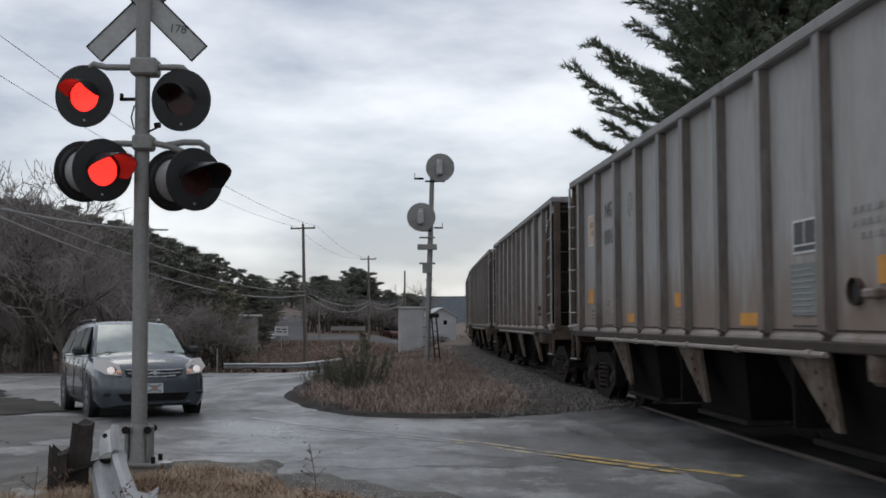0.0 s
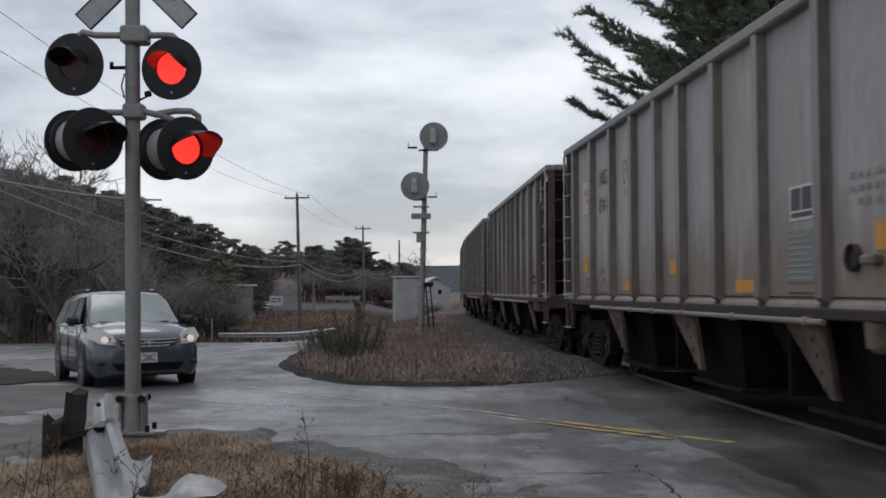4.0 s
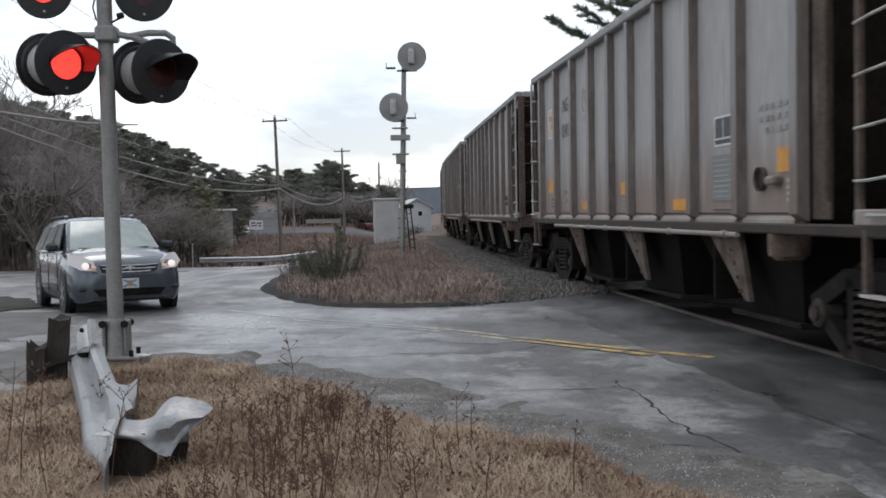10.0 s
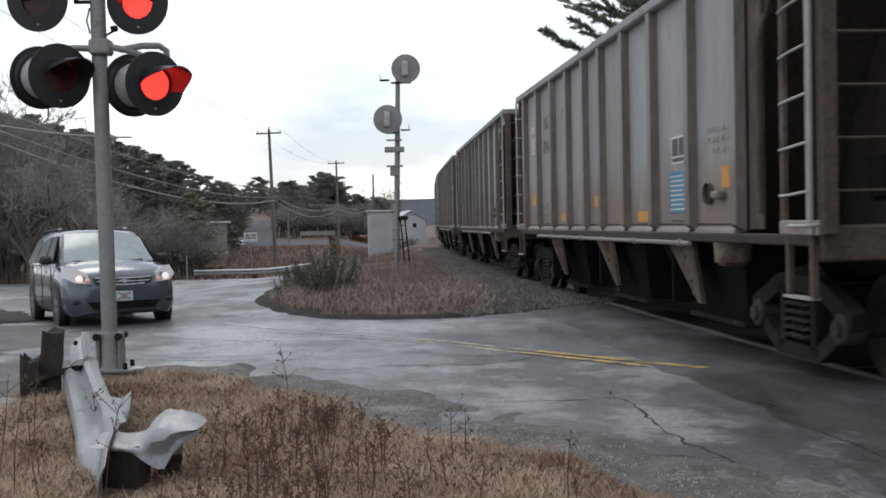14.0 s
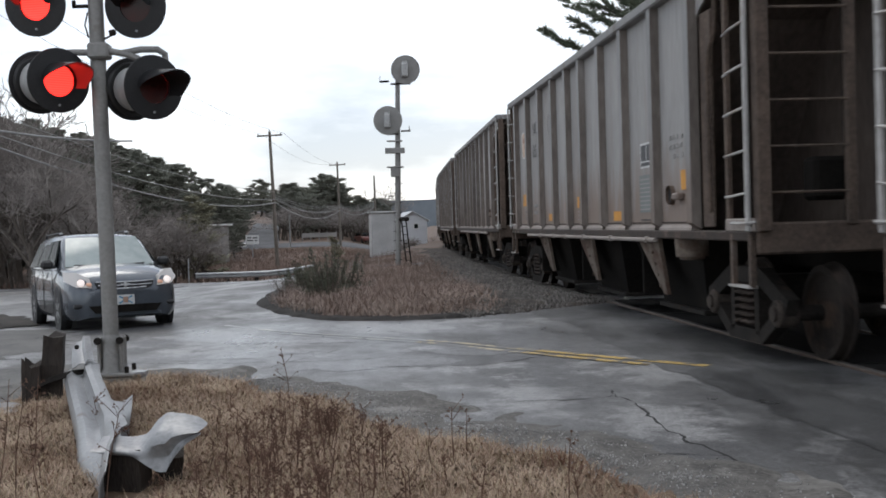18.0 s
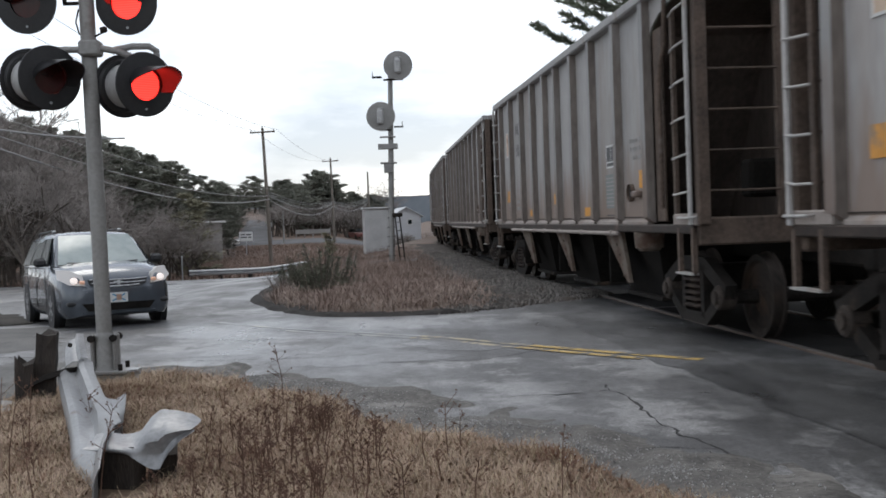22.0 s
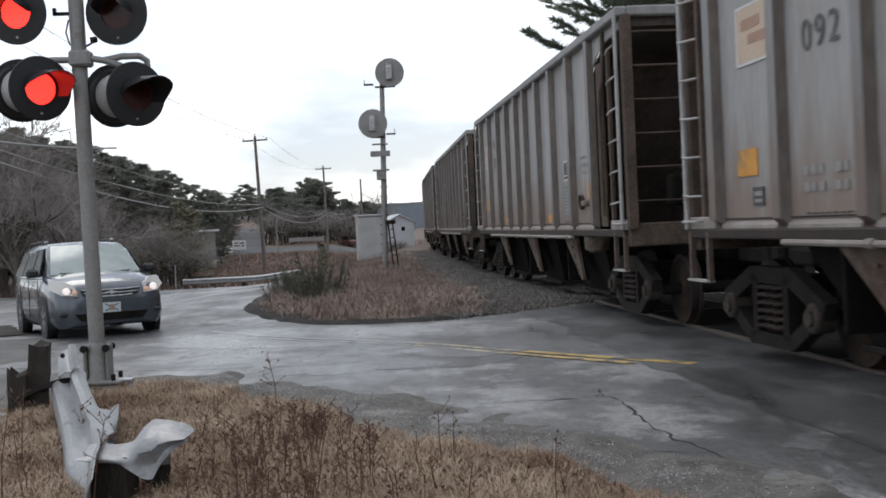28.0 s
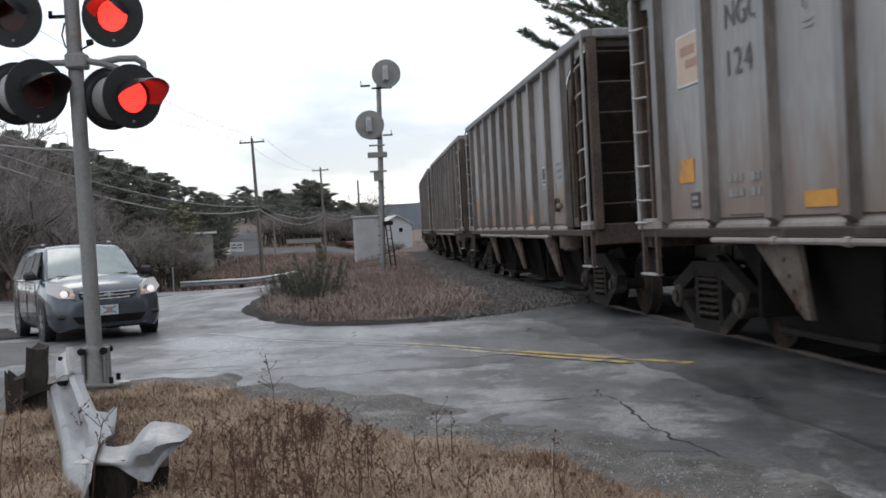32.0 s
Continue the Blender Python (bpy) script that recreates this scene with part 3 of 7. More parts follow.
for _ in range(2):
    ISLAND = [(a[0] + (b[0] - a[0]) * f, a[1] + (b[1] - a[1]) * f) for a, b in zip(ISLAND, ISLAND[1:] + ISLAND[:1]) for f in (0.2, 0.8)]


def verge(outline, xs, ys, rise, grow=0.0, ragged=0.0, wave=0.10, steep=0.22):
    def z(X, Y):
        sd = signed(outline, X, Y) + wave * rough2(X, Y, 2.1) + grow + ragged * rough2(X, Y, 3.3, 2.0)
        return height(X, Y) + 0.06 + np.clip(sd * steep, -0.1, 0.035) + rise * sstep(0.1, 1.6, sd) + np.where(sd > 0, 0.02, 0) * rough2(X, Y, 5.3)
    return sheet(xs, ys, z)


RIM = mat("dark_gravel_rim", (0.05, 0.047, 0.043), (0.155, 0.146, 0.134), rough=0.9, scale=4, fine=32, bump=0.8, dist=0.02, c3=(0.215, 0.205, 0.19), cover=0.55)
NEAR = solo("verge_near", verge(NEAR_EDGE, np.arange(-12, 3.9, 0.11), np.arange(-6, 12.6, 0.11), 0.05, 0.85, 0.22), EARTH, "roadside verge of flattened dry grass", "verge", kind="structure", smooth=True)
NEAR.data.materials.append(RIM)
mid = np.array([p.center[:] for p in NEAR.data.polygons])
slot = np.where(signed(NEAR_EDGE, mid[:, 0], mid[:, 1]) + 0.14 * rough2(mid[:, 0], mid[:, 1], 2.1) < 0.06, 1, 0)
NEAR.data.polygons.foreach_set("material_index", slot.astype(np.int32))
TURF = mat("pinkish_turf", (0.125, 0.096, 0.082), (0.25, 0.202, 0.176), rough=0.95, scale=0.9, fine=11, bump=0.6, dist=0.05, c3=(0.10, 0.075, 0.062), cover=0.54, spec=0.1)
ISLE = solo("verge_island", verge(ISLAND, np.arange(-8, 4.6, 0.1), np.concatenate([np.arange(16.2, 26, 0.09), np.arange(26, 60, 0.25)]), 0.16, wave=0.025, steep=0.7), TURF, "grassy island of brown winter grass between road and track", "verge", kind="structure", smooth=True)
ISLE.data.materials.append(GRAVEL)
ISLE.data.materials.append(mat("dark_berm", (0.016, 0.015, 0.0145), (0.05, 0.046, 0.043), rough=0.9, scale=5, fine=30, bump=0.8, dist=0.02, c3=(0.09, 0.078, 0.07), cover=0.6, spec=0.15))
mid = np.array([p.center[:] for p in ISLE.data.polygons])
sd_ = signed(ISLAND, mid[:, 0], mid[:, 1])
lat_ = np.interp(mid[:, 1], TRACK_YS, TRACK_XS) - mid[:, 0]
wob = rough2(mid[:, 0], mid[:, 1], 1.7)
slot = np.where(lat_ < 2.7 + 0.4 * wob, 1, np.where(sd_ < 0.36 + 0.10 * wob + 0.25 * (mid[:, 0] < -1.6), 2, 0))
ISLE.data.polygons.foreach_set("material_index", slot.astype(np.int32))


# ---- the railway track ----
def along(offset, s0, s1, step, z=0.0):
    out, s = [], s0
    while s <= s1 + 1e-6:
        c, h = track_at(s), track_heading(s)
        out.append(Vector((c.x - math.cos(h) * offset, c.y + math.sin(h) * offset, z)))
        s += step
    return out


def swept(profile, s0, s1, step):
    """Sweeps an outline of (offset to the road side, z) along the track."""
    g = Geo()
    n, rows, s = len(profile), 0, s0
    while s <= s1 + 1e-6:
        c, h = track_at(s), track_heading(s)
        for o, z in profile:
            g.v.append((c.x - math.cos(h) * o, c.y + math.sin(h) * o, z + RAIL_Z))
        rows += 1
        s += step
    g.f = [(r * n + k, r * n + (k + 1) % n, (r + 1) * n + (k + 1) % n, (r + 1) * n + k) for r in range(rows - 1) for k in range(n)]
    return g


railway = thing("railway_track", pose(0, 0, 0), "curved single railway track with steel rails on ballast", "railway track", kind="structure")
for side in (0.7525, -0.7525):
    rl = part("rail", swept([(side - 0.07, -0.17), (side + 0.07, -0.17), (side + 0.07, -0.155), (side + 0.01, -0.14), (side + 0.01, -0.045), (side + 0.036, -0.035), (side + 0.036, -0.006), (side - 0.036, -0.006), (side - 0.036, -0.035), (side - 0.01, -0.045), (side - 0.01, -0.14), (side - 0.07, -0.155)], -60, 190, 1.0), RAIL_STEEL, railway, "rust-brown steel rail")
    part("running_surface", swept([(side - 0.03, -0.008), (side + 0.03, -0.008), (side + 0.026, 0.0), (side - 0.026, 0.0)], -60, 190, 1.0), RAIL_TOP, rl, "polished top of the rail")
# Panels added along the rails, near-black for the shade under the train.
PANEL_SHADE = mat("panel_shade", (0.008, 0.008, 0.008), (0.02, 0.019, 0.018), rough=0.9, scale=3, fine=25, bump=0.4, c3=(0.04, 0.034, 0.03), cover=0.6, spec=0.1)
for o0, o1 in ((-0.69, 0.0), (0.0, 0.69), (-1.6, -0.80)):
    k = 0
    for s0 in range(-14, 7, 3):
        part("crossing_panel", swept([(o0 + 0.01, -0.05), (o1 - 0.01, -0.05), (o1 - 0.01, -0.016 - 0.004 * (k % 2)), (o0 + 0.01, -0.016 - 0.004 * (k % 2))], s0, s0 + 2.98, 1.49), PANEL_SHADE, railway, "added grimy panel, near-black for the shade under the train")
        k += 1
# a darker strip of asphalt along the rails, its outer edge ragged
rail_strip = Geo()
offs = [0.80, 1.1, 1.4, 1.7, 2.0, 2.3]
rows = 0
for i in range(72):
    s = -22 + i * 0.4
    p, h = track_at(s), track_heading(s)
    for o in offs:
        o2 = o + (0.3 * noise.noise((s * 0.5, 4.0, 0.0)) + 0.12 * noise.noise((s * 2.1, 7.0, 0.0)) if o > 2.2 else 0.0)
        x, y = p.x - math.cos(h) * o2, p.y + math.sin(h) * o2
        rail_strip.v.append((x, y, float(height(np.array([x]), np.array([y]))[0]) + 0.0642))
    rows += 1
rail_strip.f = [(r * 6 + k, r * 6 + k + 1, (r + 1) * 6 + k + 1, (r + 1) * 6 + k) for r in range(rows - 1) for k in range(5)]
solo("crossing_asphalt", rail_strip, asphalt("rail_strip_asphalt", (0.024, 0.0245, 0.025), (0.10, 0.10, 0.102)), "darker asphalt strip along the rails", "road patch", kind="structure", smooth=True)
bed = Geo()
prof = [(-3.2, -0.62), (-2.1, -0.24), (-1.4, -0.15), (1.4, -0.15), (2.0, -0.2), (2.6, -0.28), (3.5, -0.5)]
rows = 0
for i in range(0, 480):
    s = 7.4 + i * 0.4
    c, h = track_at(s), track_heading(s)
    for o, z in prof:
        o2 = o + (0.06 * noise.noise((o * 3, s * 0.9, 1.0)))
        bed.v.append((c.x - math.cos(h) * o2, c.y + math.sin(h) * o2, z + RAIL_Z + 0.03 * noise.noise((o * 4, s * 2.3, 3.0))))
    rows += 1
bed.f = [(r * 7 + k, r * 7 + k + 1, (r + 1) * 7 + k + 1, (r + 1) * 7 + k) for r in range(rows - 1) for k in range(6)]
solo("ballast", bed, GRAVEL, "grey crushed-stone ballast bed under the rails", "ballast", kind="structure", smooth=True)
tie_mesh = Geo().box((0, 0, -0.25), (2.6, 0.23, 0.18), ch=0.015).mesh("tie", OLD_WOOD)
for i in range(120):
    s = 7.6 + i * 0.55
    tie = part("tie", tie_mesh, None, railway)
    c = track_at(s)
    tie.matrix_basis = pose(c.x, c.y, RAIL_Z + 0.02, 0, 0, -math.degrees(track_heading(s)) + random.uniform(-1, 1))

# stones on the ballast shoulder and round the island's edge, far too many to count
stones = Geo()
R = np.random.RandomState(5)
n_stones = 17000
S, O = 6.6 + 24 * R.uniform(0, 1, n_stones) ** 1.4, R.uniform(1.0, 3.9, n_stones)
SX = np.interp(S, [k * 0.5 for k in range(80)], [TRACK[k][0] for k in range(80)]) - O
SY = np.interp(S, [k * 0.5 for k in range(80)], [TRACK[k][1] for k in range(80)])
tip = np.arange(n_stones) % 3 == 0
SX, SY = np.where(tip, R.uniform(-2.8, 4.0, n_stones), SX), np.where(tip, R.uniform(16.8, 19.5, n_stones), SY)
SQ = signed(ISLAND, SX, SY)
ok = (SQ > -0.12 * R.uniform(0, 1, n_stones)) & ~(tip & (SX < 0.4)) & ~(tip & (SQ > 1.3) & (SX < 1.6))
SX, SY, SQ = SX[ok], SY[ok], SQ[ok]
SZ = height(SX, SY) + 0.05 + np.clip(SQ * 0.7, 0, 0.035) + 0.16 * sstep(0.1, 1.6, SQ)
SR = R.uniform(0.018, 0.05, len(SX))
octa = np.array(((1, 0, 0), (-1, 0, 0), (0, 1, 0), (0, -1, 0), (0, 0, 1.2), (0, 0, -1.0)))
SV = np.stack([SX, SY, SZ], -1)[:, None, :] + octa[None] * SR[:, None, None] * R.uniform(0.6, 1.15, (len(SX), 6, 3))
stones.v = SV.reshape(-1, 3).tolist()
stones.f = [tuple(6 * k + q for q in f) for k in range(len(SX)) for f in ((0, 2, 4), (2, 1, 4), (1, 3, 4), (3, 0, 4), (2, 0, 5), (1, 2, 5), (3, 1, 5), (0, 3, 5))]
solo("ballast_stones", stones, STONE, "loose grey crushed stones on the shoulder", "stones", kind="stuff")

# ---- hopper wagons ----
LB, HW, SILL, TOP = 14.44, 1.6, 1.25, 4.10
END, FOOT = 6.51, -5.39
RIBS = [6.51, 5.09, 3.68, 2.36, 1.12, 0.05, -1.25, -2.56, -3.98, -5.39]
TRUCK = 6.05


def truck(parent, y):
    """A two-axle truck under the wagon at y."""
    t = part("truck", Geo().box((0, y, 0.66), (2.1, 0.36, 0.26), ch=0.03).disc((0, y, 0.75), (0, 0, 1), 0.3, 0.14, 16), DARK_STEEL, parent, "grimy cast-steel two-axle truck")
    for sx in (-1, 1):
        x0, x1 = sx * 1.12, sx * 1.25
        outer = Geo()
        # side frame with its spring window and two triangular openings
        def bar(ay, az, by, bz, w):
            d = Vector((0, by - ay, bz - az)).normalized()
            q = Vector((0, -d.z, d.y)) * w / 2
            a, b = Vector((0, ay, az)), Vector((0, by, bz))
            vs = [p + Vector((xx, 0, 0)) for xx in (x0, x1) for p in (a + q, b + q, b - q, a - q)]
            outer.add(vs, [(0, 1, 2, 3), (7, 6, 5, 4), (0, 4, 5, 1), (1, 5, 6, 2), (2, 6, 7, 3), (3, 7, 4, 0)])
        bar(y - 1.06, 0.52, y - 0.4, 0.80, 0.17)
        bar(y + 1.06, 0.52, y + 0.4, 0.80, 0.17)
        bar(y - 0.42, 0.80, y + 0.42, 0.80, 0.16)
        bar(y - 0.92, 0.46, y - 0.40, 0.17, 0.14)
        bar(y + 0.92, 0.46, y + 0.40, 0.17, 0.14)
        bar(y - 0.42, 0.18, y + 0.42, 0.18, 0.13)
        bar(y - 0.33, 0.2, y - 0.33, 0.8, 0.10)
        bar(y + 0.33, 0.2, y + 0.33, 0.8, 0.10)
        part("side_frame", outer, DARK_STEEL, t, "grimy cast side frame")
        for k in ((-0.17, 0.0, 0.17) if sx < 0 else ()):
            coil = Geo().tube([(sx * 1.2 + 0.085 * math.cos(a), y + k + 0.085 * math.sin(a), 0.27 + 0.075 * a / 6.283) for a in [q * math.pi / 3 for q in range(37)]], 0.02, 5)
            part("spring", coil, SILL_SHADOW_RUST, t)
        for k in (-0.89, 0.89):
            part("bearing", Geo().disc((sx * 1.1, y + k, 0.457), (sx, 0, 0), 0.135, 0.19, 16, 0.02).disc((sx * 1.29, y + k, 0.457), (sx, 0, 0), 0.075, 0.03, 12), AXLE_BOX, t, "", True)
    for k in (-0.89, 0.89):
        ax = part("axle", Geo().tube([(-1.1, 0, 0), (1.1, 0, 0)], 0.08, 12), DARK_STEEL, t)
        ax.matrix_basis = Matrix.Translation((0, y + k, 0.457))
        for sx in (-1, 1):
            wheel = Geo().lathe([(0.0, 0.03), (0.12, 0.05), (0.16, 0.02), (0.36, 0.0), (0.40, 0.04), (0.455, 0.04), (0.46, -0.06), (0.485, -0.075), (0.485, -0.10), (0.40, -0.10), (0.36, -0.06), (0.0, -0.06)], n=32, m=Matrix.Translation((sx * 0.78, 0, 0)) @ Matrix.Rotation(sx * math.pi / 2, 4, "Y"))
            part("wheel", wheel, WHEEL_STEEL, ax, "rust-edged solid steel wheel", True)
    return t


def hopper_wagon():
    """One open-top three-bay hopper wagon; its middle is at the origin and y runs along it."""
    w = thing("hopper_wagon", pose(0, 0, 0), "grey ribbed steel hopper wagon, rust-stained, rolling on the track", "hopper wagon", "wagons of the freight train")
    T = 0.02
    # side walls, a touch slumped between the ribs, with the sloping cut at the ends
    for sx in (-1, 1):
        x = sx * (HW - 0.10)
        g = Geo()
        ys = np.linspace(FOOT, END, 73)
        zs = [SILL + 0.02, SILL + 0.6, 2.4, 3.2, TOP - 0.12]
        for inner in (0, 1):
            for z in zs:
                for yy in ys:
                    k = (yy - FOOT) / 1.322
                    belly = 0.005 * math.sin(math.pi * (k % 1)) * math.sin(math.pi * (z - SILL) / (TOP - SILL)) * (1 + 0.5 * math.sin(7 * yy))
                    g.v.append((x + sx * belly - sx * T * inner, yy, z))
        n = 73
        for inner in (0, 1):
            o = inner * n * 5
            g.f += [(o + r * n + i, o + r * n + i + 1, o + (r + 1) * n + i + 1, o + (r + 1) * n + i) for r in range(4) for i in range(n - 1)]
        part("side_wall", g, HOPPER, w, "grey painted side sheet streaked with rust", True)
        for i, yy in enumerate(RIBS):
            wide = 0.15 if 0 < i < 9 else 0.17
            rb = Geo().add([(x, yy - wide / 2 - 0.03, SILL + 0.03), (x + sx * 0.10, yy - wide / 2, SILL + 0.10), (x + sx * 0.10, yy + wide / 2, SILL + 0.10), (x, yy + wide / 2 + 0.03, SILL + 0.03),
                            (x, yy - wide / 2 - 0.03, TOP - 0.13), (x + sx * 0.10, yy - wide / 2, TOP - 0.13), (x + sx * 0.10, yy + wide / 2, TOP - 0.13), (x, yy + wide / 2 + 0.03, TOP - 0.13)],
                           [(0, 1, 2, 3), (0, 4, 5, 1), (1, 5, 6, 2), (2, 6, 7, 3), (7, 6, 5, 4)])
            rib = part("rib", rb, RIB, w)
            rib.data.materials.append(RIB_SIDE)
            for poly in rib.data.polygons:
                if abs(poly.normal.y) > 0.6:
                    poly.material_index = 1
        for a, b in zip(RIBS, RIBS[1:]):
            y0, y1 = a - 0.10, b + 0.10
            part("ledge", Geo().prism([(x, SILL + 0.085), (x + sx * 0.045, SILL + 0.045), (x + sx * 0.05, SILL + 0.012), (x, SILL + 0.012)], y0, y1, "y"), LEDGE, w, "dusty ledge along the foot of the side sheet")
            part("ledge_seam", Geo().box((x + sx * 0.004, (y0 + y1) / 2, SILL + 0.105), (0.016, y0 - y1 + 0.06, 0.014)), SILL_SHADOW_RUST, w)
        part("top_rail", Geo().box((sx * (HW - 0.06), 0, TOP - 0.065), (0.16, LB, 0.13), ch=0.02), RIB, w, "grey top rail with worn edge")
        part("side_sill", Geo().box((sx * (HW - 0.07), 0, SILL - 0.035), (0.14, LB - 0.1, 0.10), ch=0.015), SILL_SHADOW_RUST, w, "rusty side sill with its shadow line in the colour")
        pipe = Geo().tube([(sx * (HW + 0.01), -4.1, SILL - 0.105), (sx * (HW + 0.01), 4.95, SILL - 0.105)], 0.028, 8)
        for k in (-3.75, -1.9, -0.15, 1.2, 2.3, 3.55):
            pipe.tube([(sx * (HW + 0.01), k - 0.05, SILL - 0.105), (sx * (HW + 0.01), k + 0.05, SILL - 0.105)], 0.042, 8)
        part("air_pipe", pipe, LEDGE, w, "pale dusty air pipe under the sill")
    for sy in (-1, 1):
        # the sloped hopper end, its braces and the open platform
        root, deep = (END, 3.12) if sy > 0 else (-FOOT, 3.42)
        curve = []
        for q in range(7):
            u = q / 6
            curve.append((LB / 2 - 0.1 - (LB / 2 - 0.1 - root) * (1 - (1 - u) ** 1.9), TOP - 0.24 - (TOP - 0.24 - deep) * u ** 1.9))
        line = [(LB / 2 - 0.1, TOP - 0.1)] + curve + [(root - 1.5, SILL)]
        slope = Geo()
        slope.v = [(xx, sy * a, b) for a, b in line for xx in (-HW + 0.12, HW - 0.12)]
        slope.f = [(2 * k, 2 * k + 1, 2 * k + 3, 2 * k + 2) for k in range(len(line) - 1)]
        part("end_slope", slope, END_SHEET, w, "grimy sloping end sheet")
        part("end_web", Geo().prism([(sy * (root - 1.45), SILL), (sy * (LB / 2 - 0.12), SILL)] + [(sy * a, b) for a, b in curve], -0.015, 0.015, "x"), END_SHEET, w)
        part("end_top_rail", Geo().box((0, sy * (LB / 2 - 0.05), TOP - 0.065), (2 * HW - 0.26, 0.16, 0.13), ch=0.02), RIB, w)
        part("end_sill", Geo().box((0, sy * (LB / 2 - 0.1), SILL - 0.06), (2 * HW - 0.1, 0.2, 0.3), ch=0.02), RUSTY, w)
        part("platform", Geo().box((0, sy * (LB / 2 - 0.62), SILL - 0.02), (2 * HW - 0.2, 1.0, 0.05), ch=0.01), RUSTY, w)
        for sx in (-1, 1):
            part("corner_post", Geo().box((sx * (HW - 0.10), sy * (LB / 2 - 0.03 + 0.04 * (sy < 0)), (SILL + TOP) / 2 - 0.05), (0.13, 0.14, TOP - SILL - 0.12), ch=0.012), RUSTY, w)
            tri = Geo()
            xx = sx * (HW - 0.10)
            edge = [(root, TOP - 0.12), (LB / 2 - 0.1, TOP - 0.12)] + curve
            tri.prism([(sy * a, b) for a, b in edge], xx - 0.01, xx + 0.01, "x")
            part("end_gusset", tri, HOPPER, w, "grey corner plate with a curved cut")
            part("slope_brace", Geo().tube([(sx * 0.55, sy * (LB / 2 - 0.2), SILL), (sx * 0.55, sy * (LB / 2 - 0.2), 3.9)], 0.06, 6), DARK_STEEL, w)
            y1, y2 = sy * (LB / 2 - 0.06), sy * (LB / 2 - (0.40 if sy > 0 else 0.72))
            lad = part("ladder", Geo().box((sx * (HW + 0.02), y1, 2.62), (0.035, 0.075, 2.72), ch=0.008), RAIL_PAINT, w, "worn steel side ladder")
            part("stile", Geo().box((sx * (HW - 0.05), y2, 2.45), (0.05, 0.075, 2.4 if sy < 0 else 2.3), ch=0.008), RUSTY, lad, "dark rusty ladder stile")
            for k in range(6 if sx < 0 else 0):
                z = 1.60 + k * 0.40
                part("rung", Geo().tube([(sx * (HW + 0.045), y1, z + 0.02), (sx * (HW + 0.05), (y1 + y2) / 2, z), (sx * (HW - 0.01), y2, z)], 0.0135, 6), RAIL_PAINT, lad)
            if sx < 0 and sy < 0:
                part("brake_pipe", Geo().tube([(sx * (HW - 0.06), -5.92, 1.45), (sx * (HW - 0.06), -5.92, 2.95), (sx * (HW - 0.06), -5.98, 3.15), (sx * (HW - 0.06), -6.15, 3.32), (sx * (HW - 0.06), -6.2, 3.95)], 0.028, 8), RUSTY, w, "bent rusty pipe beside the ladder", True)
                part("end_post_side", Geo().box((sx * (HW - 0.12), -5.72, 2.45), (0.03, 0.34, 2.3), ch=0.008), RUSTY, w, "rust-brown side post")
            st_ = part("stirrup_step", Geo().box((sx * (HW - 0.01), sy * (LB / 2 - 0.315), 0.735), (0.09, 0.52, 0.022)), RAIL_PAINT, w, "pale worn stirrup step on rusty legs")
            for back in (0.08, 0.55):
                part("leg", Geo().box((sx * (HW - 0.02), sy * (LB / 2 - back), 0.98), (0.05, 0.06, 0.5)), RUSTY, st_)
            part("sill_bracket", Geo().box((sx * (HW - 0.06), sy * (LB / 2 - 0.36), SILL + 0.07), (0.12, 0.74, 0.13), ch=0.015), LEDGE, w, "pale worn step plate on the sill")
            part("grab_iron", Geo().tube([(sx * (HW - 0.02), sy * (LB / 2 + 0.02), SILL + 0.10), (sx * (HW + 0.05), sy * (LB / 2 - 0.02), SILL + 0.09), (sx * (HW + 0.05), sy * (LB / 2 - 0.42), SILL + 0.09), (sx * (HW - 0.02), sy * (LB / 2 - 0.46), SILL + 0.10)], 0.016, 6), RAIL_PAINT, w)
        for k in range(6):
            part("end_rung", Geo().tube([(-HW + 0.15, sy * (LB / 2 + 0.02), 1.62 + k * 0.43), (-HW + 0.95, sy * (LB / 2 + 0.02), 1.62 + k * 0.43)], 0.014, 6), RUSTY, w)
        part("end_post", Geo().box((-HW + 0.98, sy * (LB / 2 - 0.02), 2.7), (0.09, 0.09, 2.8), ch=0.01), RUSTY, w)
        part("coupler", Geo().box((0, sy * (LB / 2 + 0.45), 0.88), (0.18, 1.25, 0.2), ch=0.03).box((0, sy * (LB / 2 + 0.98), 0.88), (0.36, 0.3, 0.32), ch=0.06), DARK_STEEL, w)
        hose = Geo().tube([(0.4, sy * (LB / 2 + 0.1), 0.95), (0.42, sy * (LB / 2 + 0.5), 0.55), (0.3, sy * (LB / 2 + 1.02), 0.42)], 0.03, 6)
        part("air_hose", hose, BLACK, w)
        truck(w, sy * TRUCK)
    # brake gear on the camera side's near end
    part("handbrake_box", Geo().box((-0.7, -LB / 2 + 0.34, 1.75), (0.4, 0.3, 0.42), ch=0.04), BAY, w)
    part("air_reservoir", Geo().tube([(-1.25, 6.6, 1.6), (-0.3, 6.6, 1.6)], 0.2, 14), RUSTY, w, "dusty air reservoir on the end platform", True)
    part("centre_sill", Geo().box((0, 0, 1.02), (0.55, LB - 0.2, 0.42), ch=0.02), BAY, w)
    # three discharge bays with their pale gusset plates
    for yb in (3.75, 0.12, -3.50):
        bay = Geo()
        top, bot = 1.25, 0.28
        vs = [(-1.35, yb - 1.5, top), (1.35, yb - 1.5, top), (1.35, yb + 1.5, top), (-1.35, yb + 1.5, top), (-1.08, yb - 0.95, bot), (1.08, yb - 0.95, bot), (1.08, yb + 0.75, bot), (-1.08, yb + 0.75, bot)]
